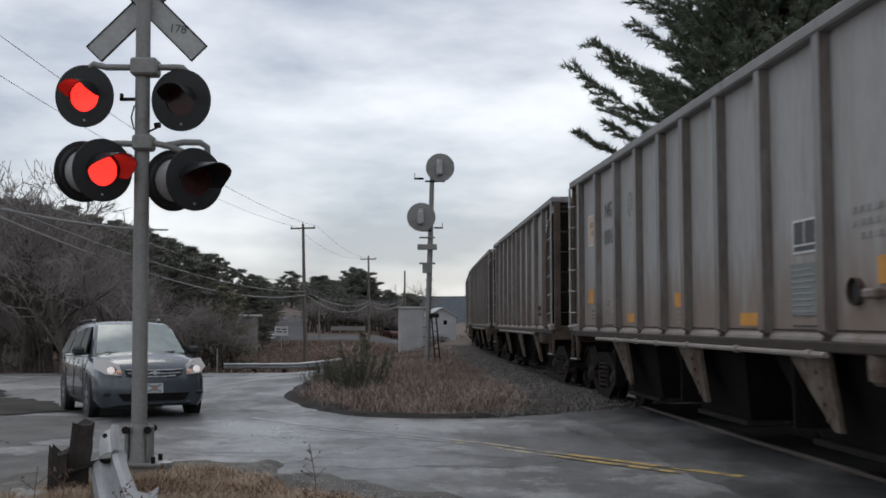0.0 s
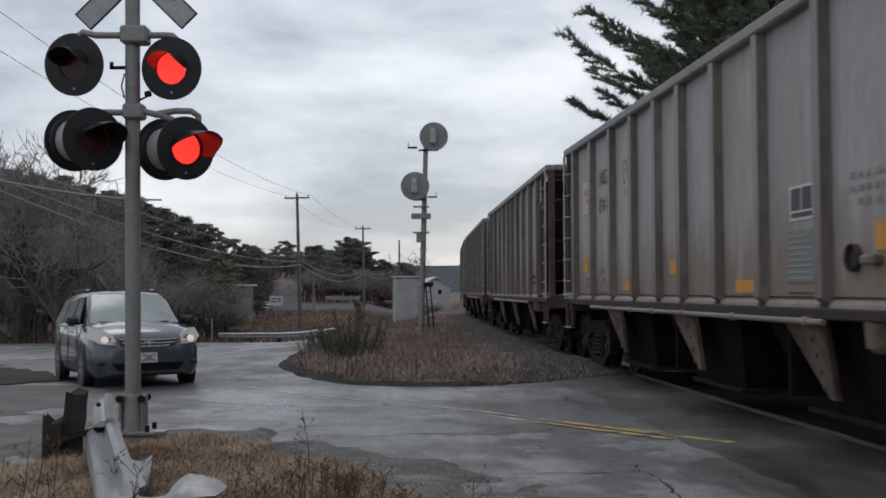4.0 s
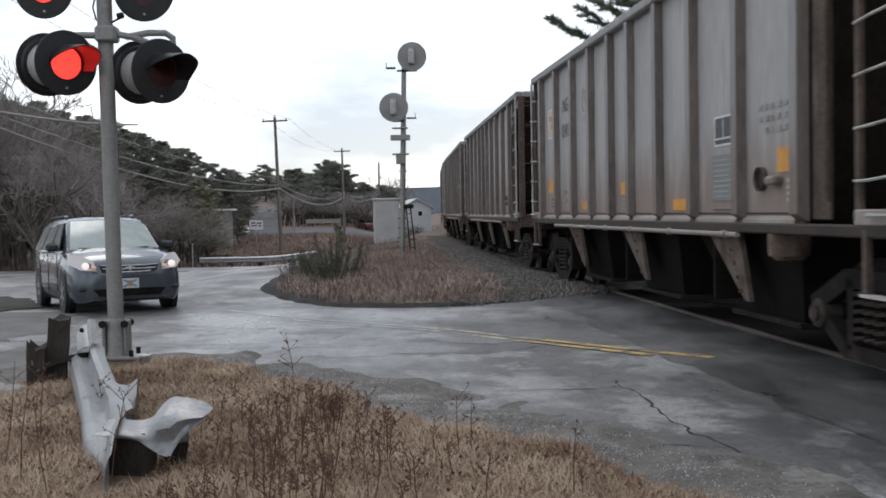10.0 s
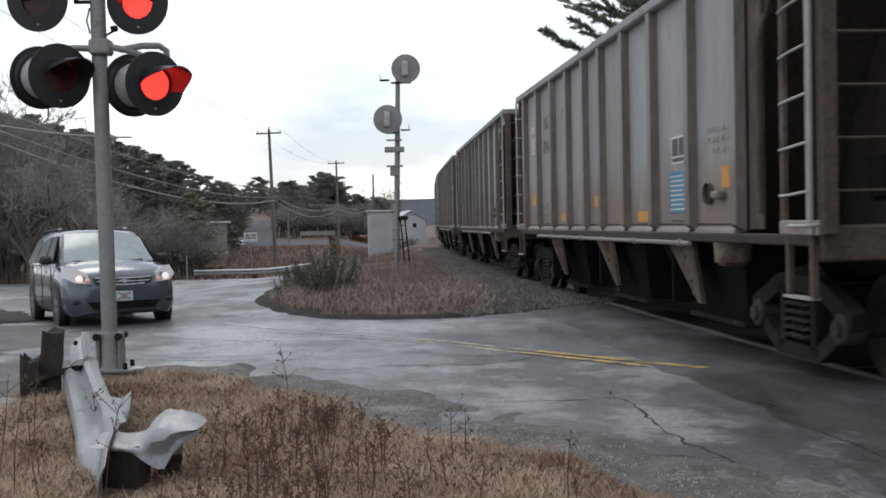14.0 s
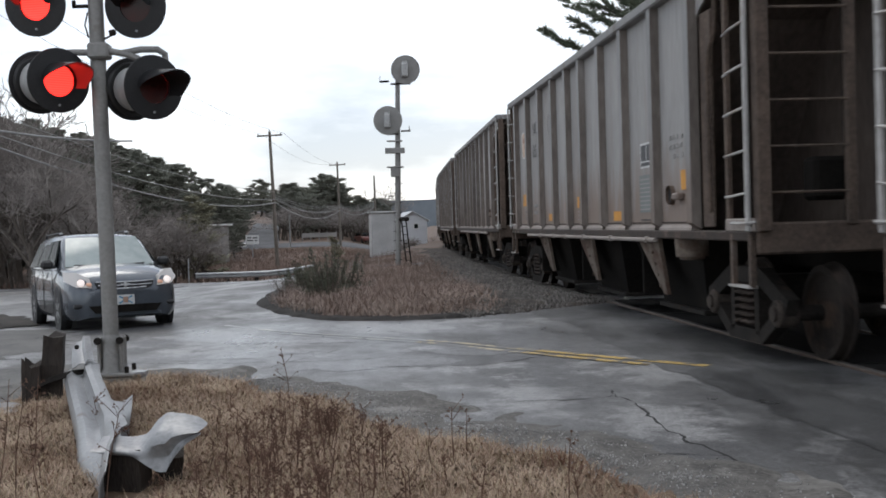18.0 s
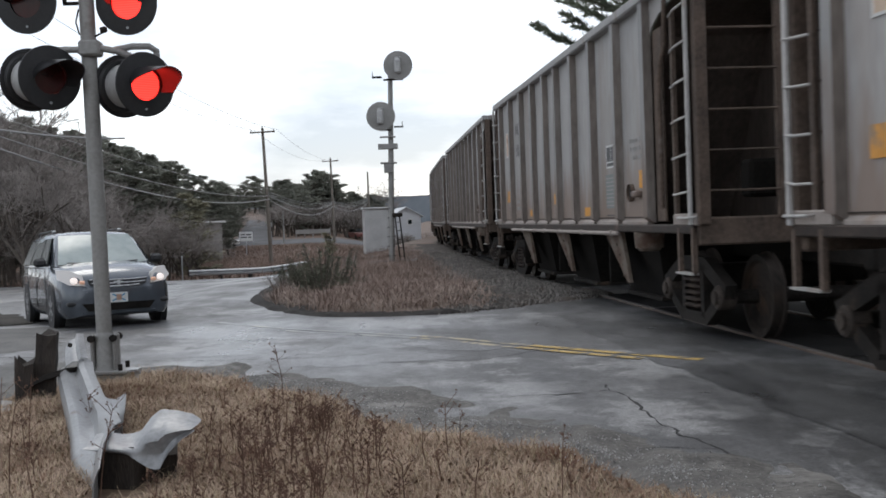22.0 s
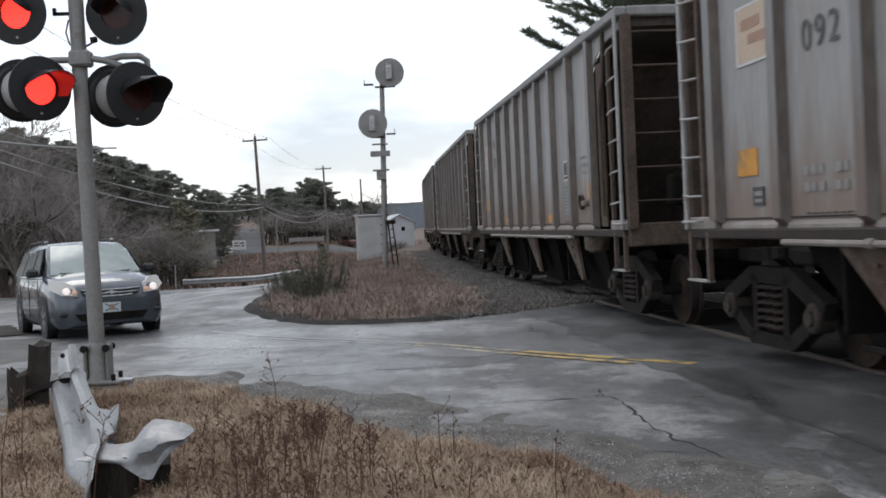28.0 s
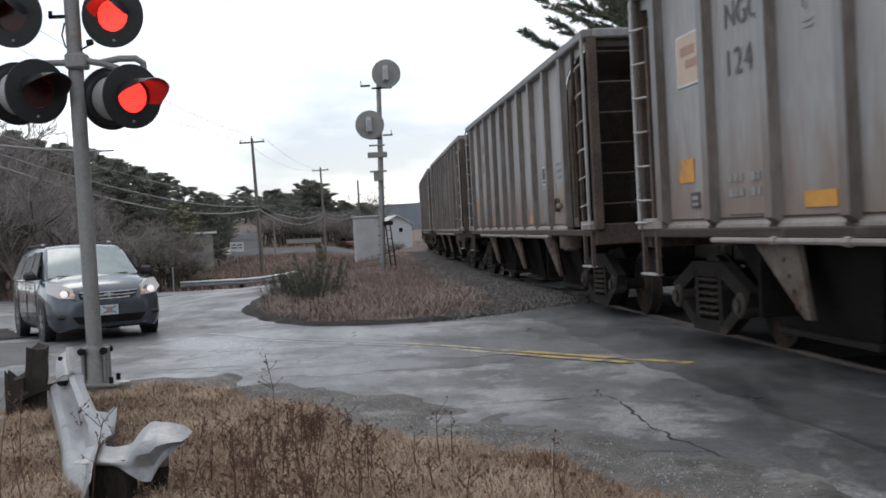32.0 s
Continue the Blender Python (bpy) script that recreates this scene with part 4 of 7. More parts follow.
        bay.add(vs, [(0, 1, 2, 3), (0, 4, 5, 1), (1, 5, 6, 2), (2, 6, 7, 3), (3, 7, 4, 0), (4, 7, 6, 5)])
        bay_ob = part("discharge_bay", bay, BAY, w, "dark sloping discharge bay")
        part("gate", Geo().box((0, yb - 0.1, 0.26), (2.3, 1.8, 0.06), ch=0.01), DARK_STEEL, bay_ob)
        for sx in (-1, 1):
            pl = Geo()
            f = [(sx * (HW - 0.06), yb + 0.62, 1.27), (sx * (HW - 0.06), yb - 0.42, 1.27), (sx * 1.42, yb - 0.42, 0.46), (sx * 1.42, yb - 0.30, 0.46)]
            b = [(p[0] - sx * 0.05, p[1], p[2]) for p in f]
            pl.add(f + b, [(0, 1, 2, 3), (7, 6, 5, 4), (0, 4, 5, 1), (1, 5, 6, 2), (2, 6, 7, 3), (3, 7, 4, 0)])
            for q in range(5):
                z = 1.12 - q * 0.14
                u = (1.27 - z) / 0.89
                pl.disc((sx * (HW - 0.06 - u * 0.12), yb - 0.02 - 0.3 * u, z), (sx, 0, 0), 0.022, 0.02, 6)
            part("bay_gusset", pl, GUSSET, w, "dusty rust-spotted gusset plate")
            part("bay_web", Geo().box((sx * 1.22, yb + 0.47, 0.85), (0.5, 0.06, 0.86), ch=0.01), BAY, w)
    part("brake_cylinder", Geo().tube([(-1.40, -4.85, 1.24), (-1.40, -4.85, 0.96)], [0.20, 0.185], 16).box((-1.40, -4.85, 0.95), (0.24, 0.24, 0.06), ch=0.02), GUSSET, w, "pale dusty brake cylinder", True)
    # markings on the side towards the road
    for sx in (-1,):
        xs = sx * (HW - 0.092)
        def plate(name, y0, y1, z0, z1, material, parent=w, label="", lift=0.0):
            return part(name, Geo().box((xs + sx * lift, (y0 + y1) / 2, (z0 + z1) / 2 - RAIL_Z), (0.012, abs(y1 - y0), z1 - z0)), material, parent, label)
        R0 = RAIL_Z
        def block(name, boxes, material, label=""):
            g = Geo()
            for y0, y1, z0, z1 in boxes:
                g.box((xs, (y0 + y1) / 2, (z0 + z1) / 2), (0.012, abs(y1 - y0), z1 - z0))
            return tagged(part(name, g, material, w, label), kind="stuff")
        p1 = plate("data_placard", -3.20, -3.73, 2.06 + R0, 2.38 + R0, PLACARD_WHITE, label="small white-framed data placard")
        for a, b, c, d in ((-3.235, -3.45, 2.15, 2.355), (-3.48, -3.695, 2.15, 2.355), (-3.235, -3.695, 2.085, 2.13)):
            plate("placard_panel", a, b, c + R0, d + R0, PLACARD_DARK, p1, lift=0.003)
        plate("orange_marker", -4.86, -5.26, 1.73 + R0, 1.955 + R0, SAFETY_ORANGE, label="square orange marker")
        part("jacking_hole", Geo().tube([(xs + 0.005, -4.50, 1.68), (xs + sx * 0.05, -4.50, 1.68)], 0.115, 20, False), RUSTY, w, "rim of a round hole in the side")
        part("hole_dark", Geo().disc((xs, -4.50, 1.68), (sx, 0, 0), 0.108, 0.012, 20), BLACK, w)
        part("hole_bracket", Geo().box((xs + sx * 0.04, -4.84, 1.655), (0.10, 0.22, 0.085), ch=0.02), RIB, w)
        block("white_stencil", [(-5.07, -5.27, 1.455 + 0.06 * k, 1.49 + 0.06 * k) for k in range(4)], STENCIL_WHITE, "worn white stencilled lines")
        lg = plate("owner_panel", 5.97, 5.19, 2.79 + R0, 3.30 + R0, LOGO_TAN, label="tan and rust-red owner's panel with a pale border")
        plate("panel_mark", 5.86, 5.46, 3.09 + R0, 3.19 + R0, LOGO_RED, lg, lift=0.003)
        plate("panel_mark", 5.72, 5.30, 2.95 + R0, 3.04 + R0, LOGO_RED, lg, lift=0.003)
        for y0, y1, z0, z1 in ((5.98, 5.955, 2.77, 3.32), (5.205, 5.18, 2.77, 3.32), (5.955, 5.205, 3.295, 3.32), (5.955, 5.205, 2.77, 2.795)):
            plate("panel_border", y0, y1, z0 + R0, z1 + R0, PLACARD_WHITE, lg, lift=0.003)
        plate("orange_marker", 6.05, 5.62, 1.75 + R0, 2.0 + R0, SAFETY_ORANGE, label="square orange marker")
        plate("orange_marker", 3.16, 2.62, 1.42 + R0, 1.555 + R0, SAFETY_ORANGE, label="orange marker")
        plate("orange_marker", 0.66, 0.28, 1.62 + R0, 1.80 + R0, SAFETY_ORANGE, label="orange marker")
        plate("orange_marker", -1.74, -2.30, 1.39 + R0, 1.525 + R0, SAFETY_ORANGE, label="orange marker")
        st = plate("stencil_box", 5.74, 5.50, 1.47 + R0, 1.64 + R0, PLACARD_DARK, label="small dark stencilled box")
        plate("stencil_line", 5.70, 5.54, 1.50 + R0, 1.53 + R0, HOPPER, st, lift=0.003)
        plate("stencil_line", 5.70, 5.54, 1.56 + R0, 1.60 + R0, HOPPER, st, lift=0.003)
        block("orange_print", [(1.72, 1.40, 1.60 + 0.05 * k, 1.612 + 0.05 * k) for k in range(3)], LOGO_RED, "thin orange lines of print")
        dots = random.Random(9)
        tiny = [(0.62, 0.30, 1.42 + 0.065 * k, 1.435 + 0.065 * k) for k in range(3)]
        tiny += [(4.72 - 0.13 * c, 4.72 - 0.13 * c - 0.09 * dots.uniform(0.6, 1.1), z, z + 0.075) for z in (1.70, 1.56) for c in (0, 1, 2, 4, 5, 6)]
        tiny += [(-4.42 - 0.14 * c, -4.42 - 0.14 * c - 0.09 * dots.uniform(0.6, 1.1), z, z + 0.05) for z in (2.33, 2.22, 2.11) for c in range(6) if dots.random() < 0.8]
        tiny += [(2.98 + 0.13 * math.cos(q * math.pi / 7) + 0.02, 2.98 + 0.13 * math.cos(q * math.pi / 7) - 0.02, 3.195 + 0.17 * math.sin(q * math.pi / 7), 3.245 + 0.17 * math.sin(q * math.pi / 7)) for q in range(14) if q not in (4, 9, 10)]
        tiny += [(3.07, 2.90, z0, z0 + 0.02) for z0 in (3.20, 3.26, 2.93, 2.88)]
        block("small_print", tiny, LETTER_PALE, "worn stencilled small print")
        block("sill_print", [(a - b * c, a - b * c - 0.06, z, z + 0.015) for a, b, z in ((-3.15, 0.09, 1.385), (4.72, 0.11, 1.375)) for c in range(9)], LETTER, "row of small dark marks over the ledge")
        mk = part("reporting_mark", text_mesh("NGC", 0.35, LETTER), None, w, "faded dark lettering")
        mk.matrix_basis = Matrix.Translation((xs + sx * 0.008, 4.27, 3.27)) @ Matrix(((0, 0, sx, 0), (sx, 0, 0, 0), (0, 1, 0, 0), (0, 0, 0, 1)))
    return w


wagon = hopper_wagon()
NUMBERS = ["006", "024", "041", "011", "022", "049", "018", "046", "029", "051", "019", "103", "053", "092", "075", "124", "031", "060", "082", "115", "027"]
WAGONS = [wagon] + [copy_thing(wagon, pose(0, 0, 0)) for i in range(len(NUMBERS) - 1)]
FIGURES = {}
VIVID = ("046", "029", "053", "124")
xs = -(HW - 0.092)
BLUE_PANEL = [Geo().box((xs, -3.425, 1.73), (0.012, 0.59, 0.48)).mesh("blue_placard", m) for m in (PLACARD_GREY, PLACARD_BLUE)]
PRINT_LINES = []
for m in (LETTER_PALE, PLACARD_WHITE):
    g = Geo()
    for k in range(8):
        g.box((xs - 0.004, -3.16 - (0.52, 0.44, 0.5)[k % 3] / 2, 1.53 + k * 0.055), (0.012, (0.52, 0.44, 0.5)[k % 3], 0.018))
    PRINT_LINES.append(g.mesh("print_block", m))
for w, number in zip(WAGONS, NUMBERS):
    for sx in (-1,):
        vivid = number in VIVID
        bp_ = part("blue_placard", BLUE_PANEL[vivid], None, w, "blue placard with white lines of small print" if vivid else "placard faded to grey-green with lines of small print")
        tagged(part("print_block", PRINT_LINES[vivid], None, bp_), kind="stuff")
        for k, figure in enumerate(number):
            if figure not in FIGURES:
                FIGURES[figure] = text_mesh(figure, 0.36, LETTER)
            nb = part("figure", FIGURES[figure], None, w, "faded dark lettering")
            nb.matrix_basis = Matrix.Translation((sx * (HW - 0.084), 4.37 - sx * 0.225 * (k - 1) * -1, 2.82)) @ Matrix(((0, 0, sx, 0), (sx, 0, 0, 0), (0, 1, 0, 0), (0, 0, 0, 1)))


# ---- the crossing signal ----
xing = thing("crossing_signal", pose(-2.95, 10.4, 0.0), "silver-painted level crossing signal with four flashing red lamps", "crossing signal")
lean = Matrix.Rotation(radians(-0.5), 4, "Y")
part("mast", Geo().tube([lean @ Vector(p) for p in ((0, 0, 0.14), (0, 0, 2.5), (0, 0, 5.3))], [0.074, 0.073, 0.07], 20), POLE_PAINT, xing, "silver-painted steel pole", True)
base = part("base_plate", Geo().box((0.02, 0, 0.155), (0.46, 0.36, 0.03), ch=0.006).box((0.06, -0.02, 0.02), (0.30, 0.26, 0.24), ch=0.02), POLE_PAINT, xing, "rusty base plate on its footing")
part("base_casting", Geo().lathe([(0.12, 0.16), (0.115, 0.18), (0.096, 0.22), (0.092, 0.50), (0.078, 0.53)], n=20), POLE_PAINT, xing, "", True)
for a, b in ((-1, -1), (1, -1), (-1, 1), (1, 1)):
    part("lug", Geo().box((a * 0.105, b * 0.05, 0.34), (0.035, 0.07, 0.34), ch=0.01), POLE_PAINT, base)
    part("bolt", Geo().disc((a * 0.105, b * 0.085, 0.48), (0, b, 0), 0.036, 0.035, 8), DARK_STEEL, base)
    part("bolt", Geo().disc((a * 0.17, b * 0.13, 0.17), (0, 0, 1), 0.022, 0.06, 8), DARK_STEEL, base)
part("bracket", Geo().box((0.27, -0.05, 0.165), (0.12, 0.16, 0.02)).box((0.31, -0.05, 0.09), (0.05, 0.06, 0.16)), GALV, base)
# crossbuck, seen from behind
for sgn, yy in ((1, 0.10), (-1, 0.125)):
    bl = part("crossbuck_blade", Geo().box((0, 0, 0), (1.50, 0.02, 0.225), ch=0.006), SIGN_BACK, xing, "weathered grey back of a crossbuck blade")
    bl.matrix_basis = Matrix.Translation((-0.03, yy, 4.70)) @ Matrix.Rotation(radians(45 * sgn), 4, "Y")
    part("blade_rim", Geo().box((0, -0.012, 0.105), (1.50, 0.012, 0.012)).box((0, -0.012, -0.105), (1.50, 0.012, 0.012)).box((-0.745, -0.012, 0), (0.012, 0.012, 0.2)).box((0.745, -0.012, 0), (0.012, 0.012, 0.2)), DARK_STEEL, bl)
    if sgn == 1:
        tx = part("blade_number", text_mesh("178", 0.12, LETTER), None, bl, "black stencilled number")
        tx.matrix_basis = Matrix.Translation((0.42, -0.014, 0.02)) @ Matrix.Rotation(radians(-38), 4, "Y") @ Matrix.Rotation(radians(90), 4, "X")
SHUTTERS = []


def lamp(parent, x, y, z, turn, tilt, left, double=False, hood=0.27):
    """A flashing lamp: round background, hood, glowing lens and two added leaves that slide over it as the unlit lens.
    """
    m = pose(x, y, z, tilt, 0, turn)
    if double:
        lp = part("lamp", Geo().disc((0, 0.02, 0), (0, 1, 0), 0.212, 0.40, 28, 0.02), SIGN_BACK, parent, "round signal lamp back to back with another", True)
        part("rear_background", Geo().disc((0, 0.43, 0), (0, 1, 0), 0.305, 0.014, 40, 0.004), BLACK, lp, "black round plate of the lamp behind", True)
        part("rear_dish", Geo().disc((0, 0.428, 0), (0, -1, 0), 0.265, 0.03, 40, 0.02), BLACK, lp, "grey back of the rear plate", True)
    else:
        lp = part("lamp", Geo().disc((0, 0.02, 0), (0, 1, 0), 0.19, 0.16, 24, 0.05).disc((0, 0.14, 0), (0, 1, 0), 0.11, 0.10, 20, 0.03), BLACK, parent, "round black signal lamp", True)
    lp.matrix_basis = m
    # background with a round opening
    g = Geo()
    n = 40
    for r, yy in ((0.152, -0.012), (0.30, -0.006), (0.305, 0.0), (0.305, 0.008), (0.152, 0.008)):
        g.v += [(r * math.cos(2 * math.pi * k / n), yy, r * math.sin(2 * math.pi * k / n)) for k in range(n)]
    g.f = [(i * n + k, i * n + (k + 1) % n, ((i + 1) % 5) * n + (k + 1) % n, ((i + 1) % 5) * n + k) for i in range(5) for k in range(n)]
    part("background", g, BLACK, lp, "black round background plate", True)
    # hood: a half-tube longer at the top
    h = Geo()
    n = 22
    for rr in ((0.170, 0.163) if double else (0.158, 0.152)):
        for j in range(2):
            for k in range(n + 1):
                a = math.pi * k / n if not double else radians(-24) + radians(206) * k / n
                deg = math.degrees(a)
                if double:
                    # a cutaway visor: long on the outer side, cut back on the inner side
                    out = hood * (0.06 + 0.94 * float(sstep(186, 112, deg))) * (0.55 + 0.45 * float(sstep(-24, 46, deg)))
                else:
                    out = hood * (0.12 + 0.88 * float(sstep(-12, 34, min(deg, 180 - deg))))
                h.v.append((rr * math.cos(a), -0.012 - (out if j else 0), rr * math.sin(a) - (0.05 * out if j else 0)))
    q = n + 1
    h.f = [(o + k, o + k + 1, o + q + k + 1, o + q + k) for o in (0, 2 * q) for k in range(n)] + [(q + k, q + k + 1, 3 * q + k + 1, 3 * q + k) for k in range(n)]
    part("hood", h, HOOD_BLACK, lp, "black visor hood", True)
    part("lens", Geo().disc((0, 0.016, 0), (0, -1, 0), 0.15, 0.004, 32), LENS_LIT, lp, "glowing ribbed red lens")
    # Leaves added to hide the glow; their colour stands for the unlit lens.
    for sx in (-1, 1):
        g = Geo()
        arc = [(sx * 0.151 * math.sin(k * math.pi / 16), 0.151 * math.cos(k * math.pi / 16)) for k in range(17)]
        arc = [(-sx * 0.006, -0.151)] + [(-sx * 0.006, 0.151)] + arc[1:-1]
        g.prism(arc, 0.009 - 0.003 * (sx > 0), 0.0112 - 0.003 * (sx > 0), "y")
        leaf = part("shutter_leaf", g, RED_GLASS, lp, "added dark red leaf standing for the unlit lens")
        SHUTTERS.append((leaf, sx, left))
    part("clip", Geo().disc((0, -0.02, -0.235), (0, 1, 0), 0.012, 0.02, 8), GALV, lp)
    return lp


def arm(parent, pts):
    return part("arm", Geo().tube(pts, 0.032, 10), POLE_PAINT, parent, "", True)


part("junction_box", Geo().box((0, -0.03, 4.0), (0.26, 0.2, 0.17), ch=0.02), POLE_PAINT, xing, "cast junction box round the pole")
arm(xing, [(-0.1, -0.04, 4.0), (-0.38, -0.05, 4.0), (-0.5, -0.05, 4.03), (-0.58, -0.02, 3.98)])
arm(xing, [(0.1, -0.04, 4.0), (0.28, -0.05, 4.0), (0.36, -0.03, 4.0), (0.40, 0.0, 3.96)])
arm(xing, [(-0.05, -0.05, 3.24), (-0.25, -0.03, 3.25), (-0.4, 0.05, 3.26), (-0.46, 0.12, 3.22)])
arm(xing, [(0.05, -0.05, 3.26), (0.24, -0.05, 3.22), (0.36, -0.02, 3.18), (0.40, 0.04, 3.08)])
arm(xing, [(0.22, -0.04, 3.23), (0.38, 0.02, 3.27), (0.52, 0.10, 3.28), (0.58, 0.14, 3.24), (0.58, 0.16, 3.12)])
part("arm_cap", Geo().disc((-0.46, 0.08, 3.20), (0, 0, 1), 0.10, 0.07, 16, 0.03).disc((-0.30, 0.03, 3.22), (0, 0, 1), 0.06, 0.06, 14, 0.02), BLACK, xing, "round black cap on the lamp's arm", True)
part("clamp", Geo().box((0, -0.04, 3.25), (0.20, 0.17, 0.15), ch=0.02), POLE_PAINT, xing, "pole clamp of the lower lamps")
part("bracket", Geo().box((-0.16, -0.06, 3.68), (0.14, 0.03, 0.03)).box((-0.22, -0.06, 3.70), (0.03, 0.03, 0.07)), DARK_STEEL, xing)
part("bracket", Geo().tube([(0.05, -0.06, 3.36), (0.13, -0.06, 3.40)], 0.010, 6).disc((0.11, -0.07, 3.415), (1, 0, 0.2), 0.03, 0.06, 10, 0.01), DARK_STEEL, xing)
part("cable", Geo().tube([(-0.09, -0.07, 3.62), (-0.12, -0.07, 3.5), (-0.09, -0.07, 3.38)], 0.008, 5), DARK_STEEL, xing)
lamp(xing, -0.60, -0.02, 3.72, -8, 6, True)
lamp(xing, 0.35, -0.02, 3.68, -8, 6, False)
lamp(xing, -0.36, -0.15, 2.97, 42, 4, True, True, 0.44)
lamp(xing, 0.53, -0.15, 2.88, 42, 4, False, True, 0.44)


# ---- the minivan ----
CAR_PAINT = mat("grey_blue_metallic", (0.066, 0.077, 0.092), (0.09, 0.103, 0.122), rough=0.26, metal=0.35, scale=2, fine=80, bump=0.02, c3=(0.075, 0.09, 0.11), cover=0.66, coat=0.6, rvar=0.05)
CAR_DARK = mat("dark_plastic", (0.012, 0.012, 0.013), (0.03, 0.03, 0.032), rough=0.55, scale=6, fine=50, bump=0.05)
TYRE = mat("tyre_rubber", (0.012, 0.012, 0.012), (0.028, 0.027, 0.026), rough=0.85, scale=8, fine=50, bump=0.15)
ALLOY = mat("alloy", (0.35, 0.35, 0.36), (0.5, 0.5, 0.51), rough=0.35, metal=0.8, scale=6, fine=40, bump=0.03)
CAR_GLASS = mat("tinted_glass", (0.010, 0.012, 0.012), (0.018, 0.021, 0.021), rough=0.2, scale=2, fine=10, bump=0.0, spec=0.03, rvar=0.03)
# Pale base colour: the reflected sky is put into the windscreen.
WINDSCREEN = mat("sky_painted_glass", (0.24, 0.285, 0.275), (0.33, 0.37, 0.36), rough=0.12, scale=1.2, fine=6, bump=0.0, spec=0.5, coat=0.0, rvar=0.04)
HEADLAMP = glow("lit_headlamp", (1.0, 0.88, 0.82), 0.45)
LAMP_LENS = glow("lit_headlamp_lens", (0.42, 0.405, 0.395), 0.10)
CHROME = mat("chrome", (0.50, 0.50, 0.51), (0.66, 0.66, 0.67), rough=0.28, metal=0.35, scale=5, fine=40, bump=0.02)
AMBER = glow("amber_lamp", (0.9, 0.52, 0.36), 0.12)


def loft(stations, section):
    """Skins a closed ring of points from each station."""
    g = Geo()
    n = None
    for st in stations:
        ring = section(*st)
        n = len(ring)
        g.v += ring
    m = len(stations)
    g.f = [(i * n + k, i * n + (k + 1) % n, (i + 1) * n + (k + 1) % n, (i + 1) * n + k) for i in range(m - 1) for k in range(n)]
    g.f += [tuple(range(n - 1, -1, -1)), tuple(range((m - 1) * n, m * n))]
    return g


def minivan():
    """A seven-seat family van; front towards -y, wheels on z = 0."""
    v = thing("minivan", pose(0, 0, 0), "grey-blue metallic minivan waiting with its headlamps on", "minivan")

    def body_ring(l, hw, zb, zt, crown):
        half = [(hw - 0.10, zb), (hw - 0.02, zb + 0.10), (hw, zb + 0.28 * (zt - zb)), (hw - 0.01, zb + 0.62 * (zt - zb)), (hw - 0.05, zt - 0.07), (hw - 0.12, zt), (hw * 0.55, zt + crown * 0.8), (hw * 0.2, zt + crown)]
        return [(x, l, z) for x, z in half] + [(-x, l, z) for x, z in reversed(half)]

    st = [(-2.52, 0.56, 0.30, 0.60, 0.0), (-2.50, 0.72, 0.22, 0.72, 0.012), (-2.42, 0.85, 0.19, 0.80, 0.035), (-2.25, 0.935, 0.18, 0.88, 0.065), (-1.95, 0.97, 0.18, 0.95, 0.085), (-1.5, 0.985, 0.19, 1.02, 0.085), (-1.1, 0.985, 0.19, 1.05, 0.05), (0.0, 0.985, 0.19, 1.07, 0.02), (1.4, 0.985, 0.19, 1.10, 0.02), (2.2, 0.97, 0.22, 1.10, 0.02), (2.48, 0.92, 0.30, 1.05, 0.02), (2.56, 0.86, 0.36, 0.95, 0.0)]
    body = part("body", loft(st, body_ring), CAR_PAINT, v, "grey-blue metallic body", True)

    def cab_ring(l, hb, zb, hr, zr):
        half = [(hb, zb), (hb * 0.35 + hr * 0.65, zb * 0.3 + zr * 0.7), (hr + 0.05, zr - 0.07), (hr - 0.03, zr - 0.015), (hr * 0.4, zr + 0.02)]
        return [(x, l, z) for x, z in half] + [(-x, l, z) for x, z in reversed(half)]

    cab = [(-1.42, 0.86, 0.98, 0.80, 1.02), (-1.0, 0.90, 1.0, 0.74, 1.33), (-0.62, 0.92, 1.02, 0.68, 1.60), (-0.35, 0.93, 1.03, 0.66, 1.68), (0.6, 0.94, 1.05, 0.68, 1.725), (1.7, 0.94, 1.06, 0.68, 1.71), (2.2, 0.92, 1.06, 0.66, 1.65), (2.5, 0.90, 1.04, 0.70, 1.15)]
    part("cabin", loft(cab, cab_ring), CAR_PAINT, v, "", True)
    # windscreen, a gently bowed pane
    g = Geo()
    rows, cols = 6, 10
    for side in (0, 1):
        for r in range(rows + 1):
            u = r / rows
            z, l, hw = 1.055 + u * 0.565, -1.40 + u * 0.80, 0.80 - u * 0.155
            for c in range(cols + 1):
                w = -1 + 2 * c / cols
                g.v.append((hw * w, l + 0.09 * w * w - 0.035 - 0.02 * math.sin(math.pi * u) + 0.012 * side, z + 0.02 - 0.012 * side))
    k = cols + 1
    g.f = [(o + r * k + c, o + r * k + c + 1, o + (r + 1) * k + c + 1, o + (r + 1) * k + c) for o in (0, (rows + 1) * k) for r in range(rows) for c in range(cols)]
    part("windscreen", g, WINDSCREEN, v, "windscreen with the sky reflection put into its pale colour", True)
    for sx in (-1, 1):
        for y0, y1, y2, y3 in ((-0.98, -0.10, 0.10, -0.42), (0.02, 1.15, 1.12, 0.20), (1.25, 2.25, 2.05, 1.24)):
            def at(y, u):
                hb, hr = 0.935, 0.735
                return (sx * (hb + (hr - hb) * u + 0.008), y, 1.10 + 0.50 * u)
            q = [at(y0, 0.0), at(y1, 0.0), at(y2, 1.0), at(y3, 1.0)]
            qb = [(p[0] - sx * 0.03, p[1], p[2]) for p in q]
